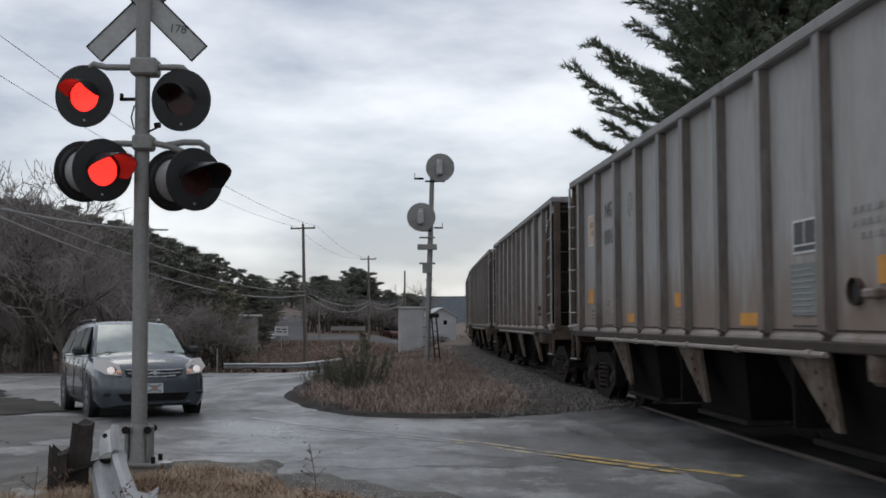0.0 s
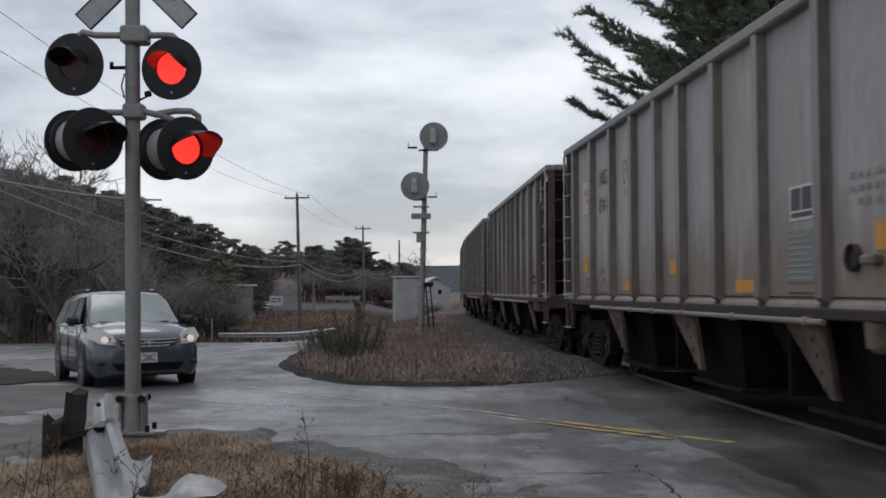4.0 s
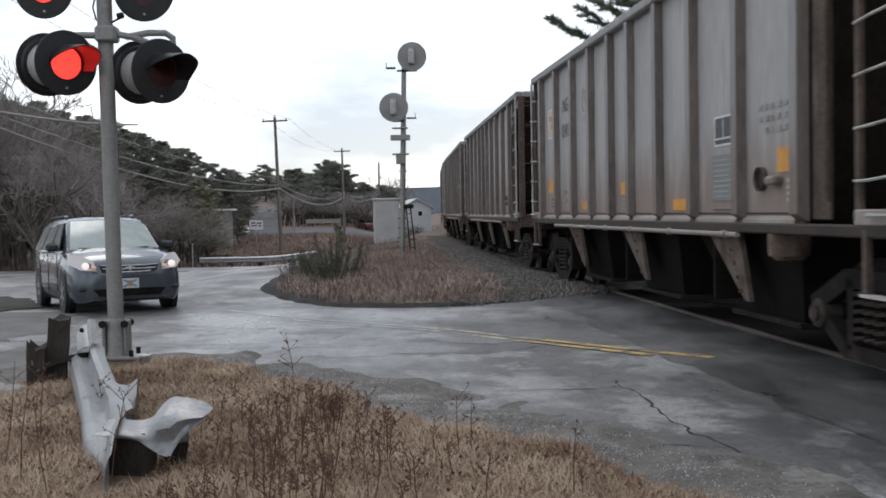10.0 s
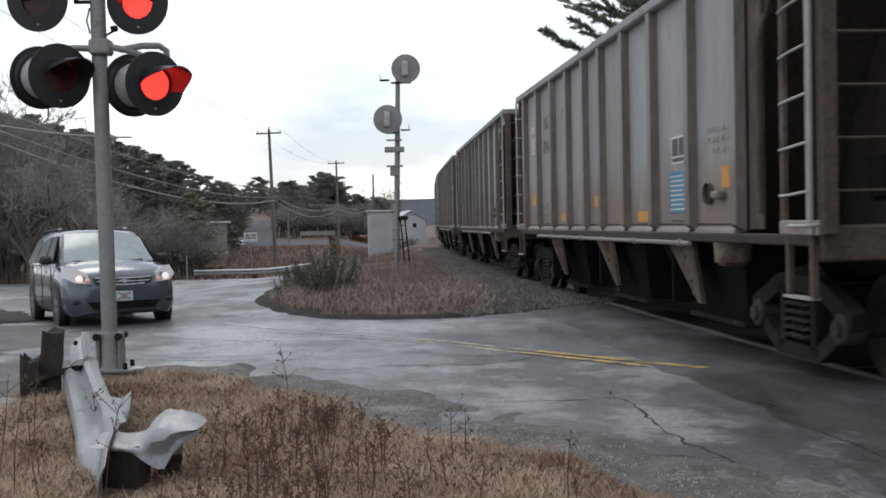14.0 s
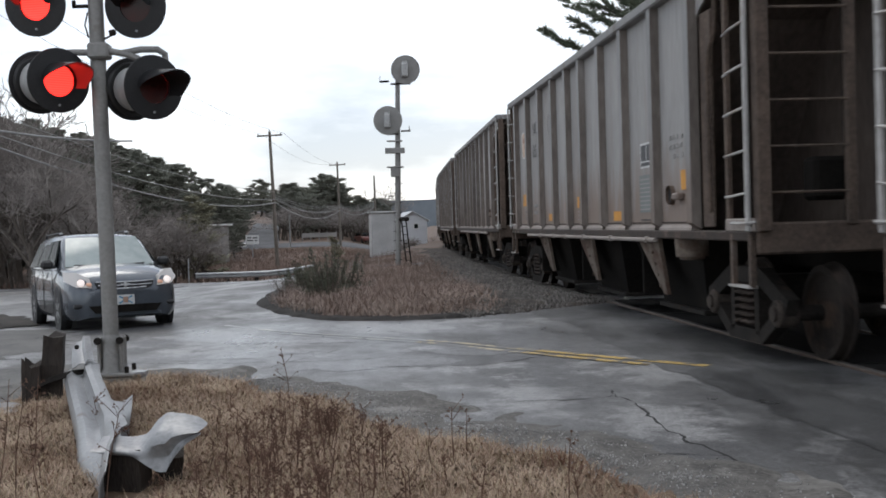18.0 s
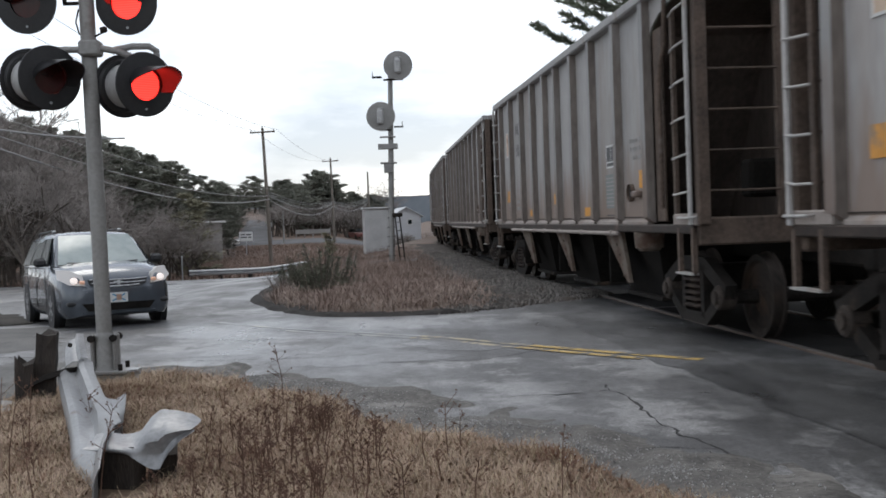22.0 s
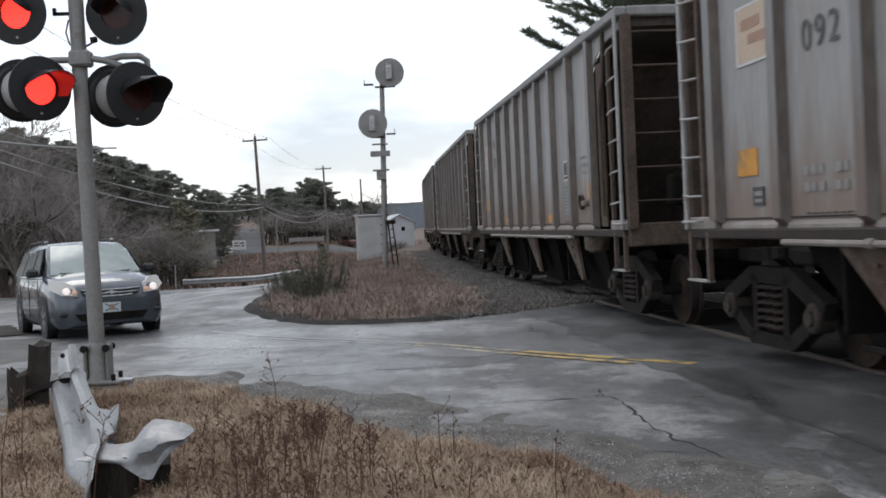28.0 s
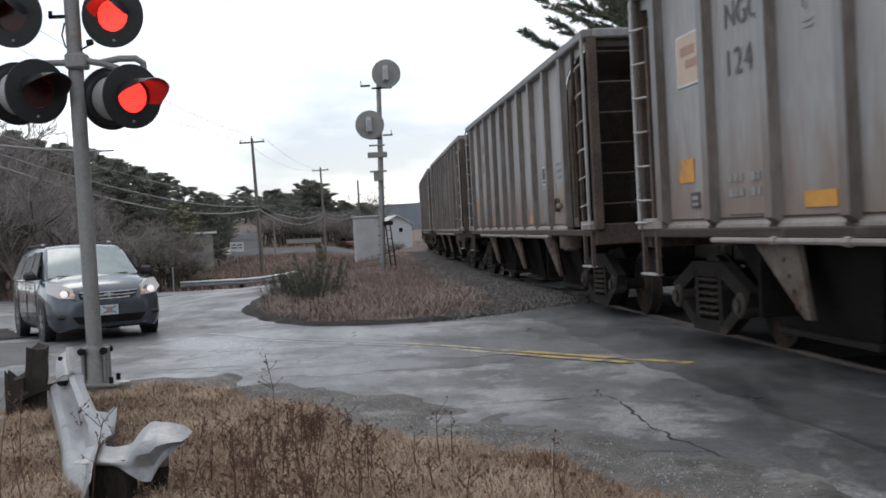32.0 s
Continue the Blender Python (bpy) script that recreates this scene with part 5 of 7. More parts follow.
            part("side_window", Geo().add(q + qb, [(0, 1, 2, 3), (7, 6, 5, 4), (0, 4, 5, 1), (1, 5, 6, 2), (2, 6, 7, 3), (3, 7, 4, 0)]), CAR_GLASS, v)
        mir = part("mirror", Geo().box((sx * 1.06, -0.98, 1.13), (0.22, 0.13, 0.17), ch=0.05).box((sx * 0.955, -0.95, 1.08), (0.10, 0.06, 0.06)), CAR_DARK, v, "dark door mirror")
        rk = part("roof_rail", Geo().tube([(sx * 0.62, 0.05, 1.71), (sx * 0.62, 0.15, 1.765), (sx * 0.62, 1.9, 1.77), (sx * 0.62, 1.98, 1.70)], 0.018, 8), CAR_DARK, v)
        part("rail_foot", Geo().box((sx * 0.62, 0.08, 1.745), (0.06, 0.16, 0.05), ch=0.018), ALLOY, rk)
        # headlamp: a swept wedge over the corner
        g = Geo()
        f = [(sx * 0.55, -2.515, 0.665), (sx * 0.80, -2.445, 0.69), (sx * 0.955, -2.19, 0.80), (sx * 0.93, -1.93, 0.965), (sx * 0.76, -2.17, 0.955), (sx * 0.58, -2.43, 0.84)]
        f = [(p[0] * 1.02, p[1] - 0.035, p[2] + 0.012) for p in f]
        b = [(p[0] * 0.93, p[1] + 0.16, p[2] - 0.02) for p in f]
        g.add(f + b, [(0, 1, 4, 5), (1, 2, 3, 4)] + [(i, (i + 1) % 6, 6 + (i + 1) % 6, 6 + i) for i in range(6)])
        hl = part("headlamp", g, LAMP_LENS, v, "clear swept headlamp, lit", True)
        part("bulb", Geo().lathe([(0.0, 0.012), (0.045, 0.01), (0.065, 0.0)], n=16, m=Matrix.Translation((sx * 0.74, -2.515, 0.775)) @ Matrix.Rotation(radians(75), 4, "X")), HEADLAMP, hl, "lit headlamp bulb")
        part("indicator", Geo().box((sx * 0.61, -2.54, 0.74), (0.09, 0.04, 0.06), ch=0.012), AMBER, hl)
        part("fog_recess", Geo().box((sx * 0.76, -2.46, 0.40), (0.22, 0.08, 0.07), ch=0.025), CAR_DARK, v)
        part("door_handle", Geo().box((sx * 0.99, 0.05, 0.93), (0.04, 0.22, 0.035), ch=0.01), CHROME, v)
        for ys, hs in ((0.12, 0.72), (-1.02, 0.66), (1.25, 0.72)):
            part("door_seam", Geo().box((sx * 0.984, ys, 0.67), (0.012, 0.012, hs)), CAR_DARK, v)
        for yw in (-1.55, 1.48):
            arch = Geo()
            arch.disc((sx * 0.90, yw, 0.34), (sx, 0, 0), 0.385, 0.092, 28)
            part("wheel_arch", arch, CAR_DARK, v)
            tyre = part("wheel", Geo().lathe([(0.20, 0.09), (0.30, 0.10), (0.325, 0.08), (0.33, 0.0), (0.325, -0.10), (0.30, -0.11), (0.20, -0.1)], n=32, m=Matrix.Translation((sx * 0.89, yw, 0.33)) @ Matrix.Rotation(sx * math.pi / 2, 4, "Y")), TYRE, v, "black tyre on an alloy wheel", True)
            rim = Geo().lathe([(0.0, 0.075), (0.06, 0.08), (0.07, 0.06), (0.19, 0.05), (0.215, 0.09), (0.215, 0.02), (0.0, 0.0)], n=28, m=Matrix.Translation((sx * 0.90, yw, 0.33)) @ Matrix.Rotation(sx * math.pi / 2, 4, "Y"))
            part("rim", rim, ALLOY, tyre, "", True)
            for j in range(6):
                a = j * math.pi / 3
                sp = Geo().box((0, 0, 0.12), (0.02, 0.045, 0.17), Matrix.Translation((sx * 0.985, yw, 0.33)) @ Matrix.Rotation(a, 4, "X"))
                part("spoke", sp, ALLOY, tyre)
    gr = part("grille", Geo().prism([(-0.50, 0.775), (0.50, 0.775), (0.47, 0.68), (0.36, 0.645), (-0.36, 0.645), (-0.47, 0.68)], -2.55, -2.40, "y"), CAR_DARK, v, "dark grille with a chrome bar")
    for z, ww in ((0.765, 0.98), (0.705, 0.92), (0.655, 0.72)):
        part("grille_bar", Geo().tube([(-ww / 2, -2.545, z + 0.012), (-ww / 4, -2.56, z), (ww / 4, -2.56, z), (ww / 2, -2.545, z + 0.012)], 0.011, 6), CHROME, gr)
    part("emblem", Geo().box((0, -2.565, 0.715), (0.17, 0.02, 0.035), ch=0.008).box((0, -2.568, 0.715), (0.05, 0.022, 0.075), ch=0.008), CHROME, gr, "chrome oval badge")
    part("lower_intake", Geo().prism([(-0.62, 0.395), (0.62, 0.395), (0.52, 0.28), (-0.52, 0.28)], -2.552, -2.40, "y"), BAY, v, "black lower intake")
    part("bumper_lip", Geo().box((0, -2.50, 0.245), (1.26, 0.04, 0.035), ch=0.01), CAR_PAINT, v)
    pl = part("number_plate", Geo().box((0, -2.535, 0.475), (0.305, 0.015, 0.155), ch=0.004), PLACARD_WHITE, v, "white plate with a red and blue crossed pattern")
    part("plate_mark", Geo().box((0, -2.545, 0.475), (0.09, 0.006, 0.09), ch=0.002), LOGO_RED, pl)
    for s in (-1, 1):
        part("plate_mark", Geo().box((0, 0, 0), (0.25, 0.005, 0.025), Matrix.Translation((0, -2.5445, 0.475)) @ Matrix.Rotation(radians(26 * s), 4, "Y")), PLACARD_BLUE, pl)
    part("wiper", Geo().tube([(-0.66, -1.455, 1.10), (-0.1, -1.50, 1.075)], 0.012, 5), CAR_DARK, v)
    part("wiper", Geo().tube([(0.05, -1.50, 1.075), (0.6, -1.46, 1.10)], 0.012, 5), CAR_DARK, v)
    part("floor_pan", Geo().box((0, 0.1, 0.22), (1.7, 4.3, 0.1), ch=0.02), CAR_DARK, v)
    return v


van = minivan()
for ob in van.children_recursive:
    if ob.data.get("lowered") is None and ob.name.split(".")[0] not in ("wheel", "rim", "spoke", "wheel_arch"):
        for vert in ob.data.vertices:
            if vert.co.z > 0.7:
                vert.co.z = 0.7 + (vert.co.z - 0.7) * 0.87
        ob.data["lowered"] = True
van.matrix_basis = pose(-5.64, 19.1, -0.075, -1.6, 0, 26.5) @ Matrix.Diagonal((0.90, 0.95, 1, 1))

# ---- the wrecked roadside barrier ----
DENTED = mat("dented_galvanised", (0.20, 0.203, 0.207), (0.33, 0.334, 0.34), rough=0.42, metal=0.3, scale=3.5, fine=30, bump=0.3, dist=0.02, c3=(0.12, 0.085, 0.06), cover=0.60, spread=0.10)
W_PROFILE = [(-0.155, 0.0), (-0.14, 0.03), (-0.105, 0.075), (-0.06, 0.08), (-0.03, 0.03), (0.0, 0.005), (0.03, 0.03), (0.06, 0.08), (0.105, 0.075), (0.14, 0.03), (0.155, 0.0)]


def beam(path, twist, squash=None, profile=W_PROFILE):
    """A two-wave beam swept along a path; twist: degrees by which its face turns from upright to sky."""
    g = Geo()
    n = len(profile)
    pts = [Vector(p) for p in path]
    for side in (0.0, 0.006):
        for i, p in enumerate(pts):
            d = (pts[min(i + 1, len(pts) - 1)] - pts[max(i - 1, 0)]).normalized()
            out = Vector((-d.y, d.x, 0)).normalized() * -1
            up = Vector((0, 0, 1))
            a = radians(twist[i])
            face, tall = out * math.cos(a) + up * math.sin(a), up * math.cos(a) - out * math.sin(a)
            q = squash[i] if squash else 1.0
            for h, o in profile:
                g.v.append(tuple(p + tall * h * (2 - q if q < 1 else 1) + face * (o * q - side)))
    m = len(pts)
    for s in (0, 1):
        o = s * m * n
        g.f += [(o + i * n + k, o + i * n + k + 1, o + (i + 1) * n + k + 1, o + (i + 1) * n + k) for i in range(m - 1) for k in range(n - 1)]
    b = m * n
    g.f += [(k, k + 1, b + k + 1, b + k) for k in range(n - 1)] + [((m - 1) * n + k, (m - 1) * n + k + 1, b + (m - 1) * n + k + 1, b + (m - 1) * n + k) for k in range(n - 1)]
    g.f += [(i * n + k, (i + 1) * n + k, b + (i + 1) * n + k, b + i * n + k) for i in range(m - 1) for k in (0, n - 1)]
    return g


wreck = thing("broken_guardrail", pose(0, 0, 0), "crumpled galvanised guardrail bent down in the dry grass", "guardrail")
part("beam", beam([(-2.97, 9.52, 0.28), (-2.84, 9.12, 0.26), (-2.66, 8.62, 0.235), (-2.42, 7.95, 0.215), (-2.14, 7.2, 0.20), (-1.95, 6.6, 0.19), (-1.81, 6.1, 0.16), (-1.70, 5.75, 0.11), (-1.62, 5.45, 0.04)], [66, 68, 70, 70, 64, 48, 22, 8, 4], [0.95, 1.0, 1.0, 1.0, 0.9, 0.7, 0.4, 0.35, 0.35]), DENTED, wreck, "dented galvanised beam with rust streaks", True)
part("beam_splice", beam([(-3.06, 9.85, 0.50), (-2.99, 9.62, 0.42), (-2.90, 9.36, 0.35)], [42, 50, 60], [0.9, 0.9, 0.9], [(-0.10, 0.0), (-0.08, 0.045), (-0.02, 0.055), (0.02, 0.03), (0.06, 0.05), (0.09, 0.0)]), DENTED, wreck, "", True)
# the flattened lower wave, splayed out beside the beam
flange = Geo()
for side in (0.0, 0.006):
    for i in range(13):
        u = i / 12
        x, y = -2.46 + 0.50 * u, 8.25 - 1.70 * u
        wide = 0.17 * (1 - 0.5 * u)
        for k in range(5):
            w = k / 4
            flange.v.append((x + 0.085 + wide * w, y + 0.04 * w + side, 0.245 - 0.02 * u - 0.05 * w - 0.035 * math.sin(math.pi * w) + 0.05 * w * w + 0.012 * math.sin(9 * u + 2 * w) - side))
flange.f = [(o + i * 5 + k, o + i * 5 + k + 1, o + i * 5 + k + 6, o + i * 5 + k + 5) for o in (0, 65) for i in range(12) for k in range(4)]
part("splayed_flange", flange, DENTED, wreck, "flattened wave of the beam splayed to one side", True)
# the torn end: a sheet wrapped over the post and flared into a lobe
g = Geo()
nu, nv = 26, 8
for side in (0, 1):
    for i in range(nu + 1):
        x = -1.80 + 0.60 * i / nu
        hi = float(np.interp(x, [-1.80, -1.62, -1.53, -1.48, -1.42, -1.33, -1.25, -1.20], [0.345, 0.35, 0.36, 0.43, 0.485, 0.482, 0.45, 0.41]))
        lo = float(np.interp(x, [-1.80, -1.70, -1.55, -1.42, -1.38, -1.35, -1.28, -1.20], [0.305, 0.30, 0.275, 0.20, 0.20, 0.265, 0.34, 0.40]))
        lobe = float(sstep(-1.58, -1.40, x))
        for j in range(nv + 1):
            w = j / nv
            y = 5.85 + 0.03 * math.sin(6 * x) + (0.24 - 0.05 * lobe) * w * w - 0.03 * math.sin(math.pi * w) * (1 - lobe) + 0.04 * lobe * math.sin(2.6 * math.pi * w)
            g.v.append((x + 0.012 * math.sin(7 * w + 9 * x), y + 0.006 * side, lo + (hi - lo) * w + 0.006 * math.sin(23 * x + 4 * w)))
k = nv + 1
for s in (0, 1):
    o = s * (nu + 1) * k
    g.f += [(o + i * k + j, o + i * k + j + 1, o + (i + 1) * k + j + 1, o + (i + 1) * k + j) for i in range(nu) for j in range(nv)]
part("torn_end", g, DENTED, wreck, "torn end of the beam flared into a lobe", True)
part("loose_strip", beam([(-3.30, 9.20, 0.20), (-3.15, 9.22, 0.27), (-2.98, 9.35, 0.31), (-2.86, 9.5, 0.30)], [60, 60, 60, 60], [0.6, 0.6, 0.6, 0.6], [(-0.025, 0.0), (-0.012, 0.01), (0.012, 0.01), (0.025, 0.0)]), DARK_STEEL, wreck, "bent rusty strap")
part("bolt", Geo().disc((-3.02, 9.55, 0.50), (0.4, -0.5, 0.7), 0.02, 0.02, 8), DARK_STEEL, wreck)


def wood_post(x, y, w, d, h, rx, ry, rz, label):
    """A rotten squared post with a split top."""
    g = Geo()
    n, r = 8, random.Random(int(100 * x * y))
    ring = [(-w / 2, -d / 2), (0.0, -d / 2 * 1.02), (w / 2, -d / 2), (w / 2, 0.0), (w / 2, d / 2), (0.0, d / 2), (-w / 2, d / 2), (-w / 2, 0.0)]
    for i in range(7):
        for k, (a, b) in enumerate(ring):
            top = (i == 6) * r.uniform(-0.09, 0.02)
            g.v.append((a + r.uniform(-0.008, 0.008), b + r.uniform(-0.008, 0.008), -0.15 + (h + 0.15) * i / 6 + top))
    g.f = [(i * n + k, i * n + (k + 1) % n, (i + 1) * n + (k + 1) % n, (i + 1) * n + k) for i in range(6) for k in range(n)] + [tuple(range(48, 56))]
    return solo("guardrail_post", g, OLD_WOOD, label, "post", "old guardrail posts", m=pose(x, y, 0, rx, ry, rz))


wood_post(-3.20, 9.38, 0.17, 0.17, 0.66, 3, 4, 12, "rotten dark wooden guardrail post, split at the top")
wood_post(-3.335, 9.28, 0.14, 0.16, 0.46, 2, 3, 8, "short splintered dark wooden guardrail post")
wood_post(-1.63, 5.97, 0.22, 0.17, 0.30, 0, 0, -8, "dark broken wooden post under the torn guardrail end")
wood_post(-1.45, 6.14, 0.15, 0.16, 0.27, 0, 4, 12, "rotten wooden block under the torn guardrail end")

# ---- railway signal mast ----
ms = thing("signal_mast", pose(-0.55, 34, -0.08), "grey railway signal mast with two round discs seen from behind", "signal mast")
mlean = Matrix.Rotation(radians(1.6), 4, "Y")
part("mast", Geo().tube([mlean @ Vector(p) for p in ((0, 0, 0), (0, 0, 3.4), (0, 0, 6.6))], [0.09, 0.088, 0.072], 16), POLE_PAINT, ms, "grey steel mast", True)
part("mast_base", Geo().box((0, 0, 0.02), (0.5, 0.4, 0.14), ch=0.02), POLE_PAINT, ms)
for dx, z in ((0.43, 6.48), (-0.17, 4.90)):
    hd = part("signal_head", Geo().disc((dx, -0.18, z), (0, -1, 0), 0.455, 0.02, 36, 0.006), POLE_PAINT, ms, "round grey target disc seen from behind", True)
    part("lamp_case", Geo().box((dx - 0.02, -0.30, z - 0.03), (0.2, 0.22, 0.44), ch=0.04).disc((dx - 0.02, -0.26, z + 0.16), (0, 0, 1), 0.09, 0.1, 12), SIGN_BACK, hd, "pale lamp case on the back of the disc")
    part("head_bracket", Geo().box(((dx + 0.1) / 2, -0.1, z - 0.43), (abs(dx) + 0.2, 0.06, 0.05)).box((-0.25 if dx > 0 else 0.38, 0, z - 0.33), (0.3, 0.3, 0.025)).box((-0.38 if dx > 0 else 0.5, -0.14, z - 0.25), (0.02, 0.02, 0.14)), DARK_STEEL, hd)
for z, w, t in ((4.25, 0.5, 0.04), (3.95, 0.62, 0.17), (3.43, 0.52, 0.05), (3.26, 0.30, 0.28)):
    part("mast_fitting", Geo().box((0.02, -0.10, z), (w, 0.2, t), ch=0.012), POLE_PAINT, ms)
lad = part("ladder", Geo().tube([(0.16, -0.08, 1.72), (0.30, -0.08, 0.0)], 0.022, 6).tube([(0.30, -0.08, 1.72), (0.46, -0.08, 0.0)], 0.022, 6), DARK_STEEL, ms, "short dark leaning ladder")
for k in range(6):
    part("rung", Geo().tube([(0.30 - 0.14 * (0.2 + k * 0.27) / 1.72, -0.08, 0.2 + k * 0.27), (0.46 - 0.16 * (0.2 + k * 0.27) / 1.72, -0.08, 0.2 + k * 0.27)], 0.012, 5), DARK_STEEL, lad)
for k in range(9):
    part("step_bolt", Geo().tube([(-0.13 + 0.03 * k * 0.3, -0.06, 0.5 + 0.3 * k), (0.15 + 0.03 * k * 0.3, -0.06, 0.5 + 0.3 * k)], 0.011, 5), DARK_STEEL, ms)
part("switch_box", Geo().box((0.24, -0.05, 1.78), (0.32, 0.24, 0.13), ch=0.03), DARK_STEEL, ms, "dark box on the mast's side")
part("base_stay", Geo().tube([(-0.75, 0.1, 0.3), (0.85, 0.1, 0.35)], 0.03, 6).box((-0.6, 0.0, 0.22), (0.18, 0.18, 0.16), ch=0.02).box((0.7, 0, 0.24), (0.2, 0.18, 0.18), ch=0.02), POLE_PAINT, ms)

# ---- relay hut and the buildings ----
HUT_PAINT = mat("hut_paint", (0.36, 0.36, 0.355), (0.50, 0.50, 0.495), rough=0.65, scale=1.5, fine=20, bump=0.1, c3=(0.30, 0.27, 0.24), cover=0.58)
hut = thing("relay_hut", pose(-1.50, 52, -0.25, 0, 0, 6), "dull white metal railway relay hut", "hut")
part("wall", Geo().box((0, 0.9, 1.22), (1.16, 1.9, 2.3), ch=0.03), HUT_PAINT, hut, "dull white sheet-metal wall with grime")
part("roof", Geo().box((0, 0.9, 2.42), (1.28, 2.04, 0.10), ch=0.03), HUT_PAINT, hut)
part("plinth", Geo().box((0, 0.9, 0.02), (1.22, 2.0, 0.20), ch=0.02), DARK_STEEL, hut, "dark plinth")
part("door_seam", Geo().box((-0.02, -0.06, 1.2), (0.012, 0.012, 2.0)).box((0.50, -0.06, 1.2), (0.02, 0.012, 2.0)), SIGN_BACK, hut)


def gabled(name, m, w, d, h, rise, wall, roof, label, category, openings=(), eave=0.25):
    """A house with a gable towards -y; openings: (name, x, z, width, height) on the gable."""
    b = thing(name, m, label, category)
    part("wall", Geo().prism([(-w / 2, -0.8), (w / 2, -0.8), (w / 2, h), (0, h + rise), (-w / 2, h)], 0, d, "y"), wall, b)
    for s in (-1, 1):
        k = eave * rise / (w / 2)
        part("roof", Geo().prism([(0, h + rise + 0.02), (s * (w / 2 + eave), h - k + 0.02), (s * (w / 2 + eave), h - k + 0.14), (0, h + rise + 0.14)], -eave, d + eave, "y"), roof, b)
    for n_, x, z, ww, hh in openings:
        o = part(n_, Geo().box((x, -0.015, z), (ww + 0.16, 0.05, hh + 0.16), ch=0.01), WHITE_PAINT, b)
        part("pane", Geo().box((x, -0.04, z), (ww, 0.03, hh)), CAR_GLASS, o)
    return b


SHINGLE = mat("grey_shingle", (0.10, 0.10, 0.105), (0.18, 0.18, 0.185), rough=0.85, scale=2, fine=14, bump=0.3)
PALE_ROOF = mat("pale_metal_roof", (0.36, 0.37, 0.38), (0.46, 0.47, 0.48), rough=0.5, scale=1.5, fine=10, bump=0.1)
SIDING = mat("white_siding", (0.50, 0.51, 0.53), (0.62, 0.63, 0.645), rough=0.6, scale=0.8, fine=8, bump=0.15, stretch=(0.3, 0.3, 6))
GREY_SIDING = mat("grey_siding", (0.20, 0.19, 0.18), (0.30, 0.285, 0.27), rough=0.7, scale=0.8, fine=8, bump=0.15, stretch=(0.3, 0.3, 6))
gabled("white_barn", pose(-0.12, 100, -0.3, 0, 0, 6), 2.65, 9, 2.25, 0.75, SIDING, PALE_ROOF, "long low white-sided building with a pale roof", "building", [("window", 0.3, 1.7, 0.35, 0.4)])
gabled("roadside_house", pose(-20.6, 76, -1.3, 0, 0, -28), 6, 4.5, 1.9, 1.4, GREY_SIDING, PALE_ROOF, "small grey house with a pale roof behind the trees", "house", [("window", -1.0, 1.3, 0.8, 1.0), ("window", 1.2, 1.3, 0.8, 1.0)])
shed = thing("shed", pose(-18.6, 100, -1.4, 0, 0, 10), "weathered flat-roofed shed by the trees", "shed")
part("wall", Geo().box((0, 1.5, 1.7), (2.6, 3.0, 3.4), ch=0.02), GREY_SIDING, shed)
part("roof", Geo().box((-0.1, 1.5, 3.47), (3.6, 3.6, 0.16), ch=0.02), WHITE_PAINT, shed, "pale flat roof edge")
for k, (x, y, w, col, hgt) in enumerate(((-44, 200, 8, GREY_SIDING, 3.2), (-13, 182, 6, GREY_SIDING, 2.4))):
    z = float(height(np.array([x]), np.array([y]))[0])
    gabled("far_house", pose(x, y, z, 0, 0, 20 - 15 * k), w, 8, hgt, 2.0, col, SHINGLE, "far house by the road, half hidden by trees", "house", [("window", -1.5, 1.6, 1.0, 1.2), ("window", 1.5, 1.6, 1.0, 1.2)])


# ---- far roads ----
def ribbon(pts, width, lift):
    g = Geo()
    pts = [Vector((*p, 0)) for p in pts]
    dense = []
    for a, b in zip(pts, pts[1:]):
        n = max(1, int((b - a).length / 3))
        dense += [a + (b - a) * k / n for k in range(n)]
    dense.append(pts[-1])
    for _ in range(3):
        dense = [dense[0]] + [(a + 2 * b + c) / 4 for a, b, c in zip(dense, dense[1:], dense[2:])] + [dense[-1]]
    cuts = 5
    for i, p in enumerate(dense):
        d = (dense[min(i + 1, len(dense) - 1)] - dense[max(i - 1, 0)]).normalized()
        s = Vector((d.y, -d.x, 0))
        for k in range(cuts):
            q = p + s * width * (k / (cuts - 1) - 0.5)
            g.v.append((q.x, q.y, float(height(np.array([q.x]), np.array([q.y]))[0]) + lift))
    g.f = [(i * cuts + k, i * cuts + k + 1, (i + 1) * cuts + k + 1, (i + 1) * cuts + k) for i in range(len(dense) - 1) for k in range(cuts - 1)]
    return g


FAR_ASPHALT = mat("pale_far_asphalt", (0.085, 0.085, 0.088), (0.15, 0.15, 0.154), spec=0.1, rough=0.95, scale=0.3, fine=6, bump=0.1)
solo("road_hill", ribbon([(-20.5, 142), (-22.5, 158), (-26.5, 190), (-30.5, 222)], 5.0, 0.06), FAR_ASPHALT, "pale asphalt road climbing the far hill", "road", kind="structure", smooth=True)
solo("road_cross", ribbon([(-62, 139), (-40, 140), (-20, 141), (-8, 143), (6, 150)], 12, 0.03), FAR_ASPHALT, "pale side road beyond the field", "road", kind="structure", smooth=True)

# ---- road markings, cracks and worn patches ----
CENTRE = [(2.74, 10.25), (2.2, 10.97), (1.75, 11.6), (1.05, 12.55), (0.34, 13.45), (-0.57, 14.3), (-1.66, 15.25), (-3.0, 16.8), (-4.3, 19.3), (-5.3, 22.5), (-5.8, 26), (-5.9, 30), (-5.2, 34)]


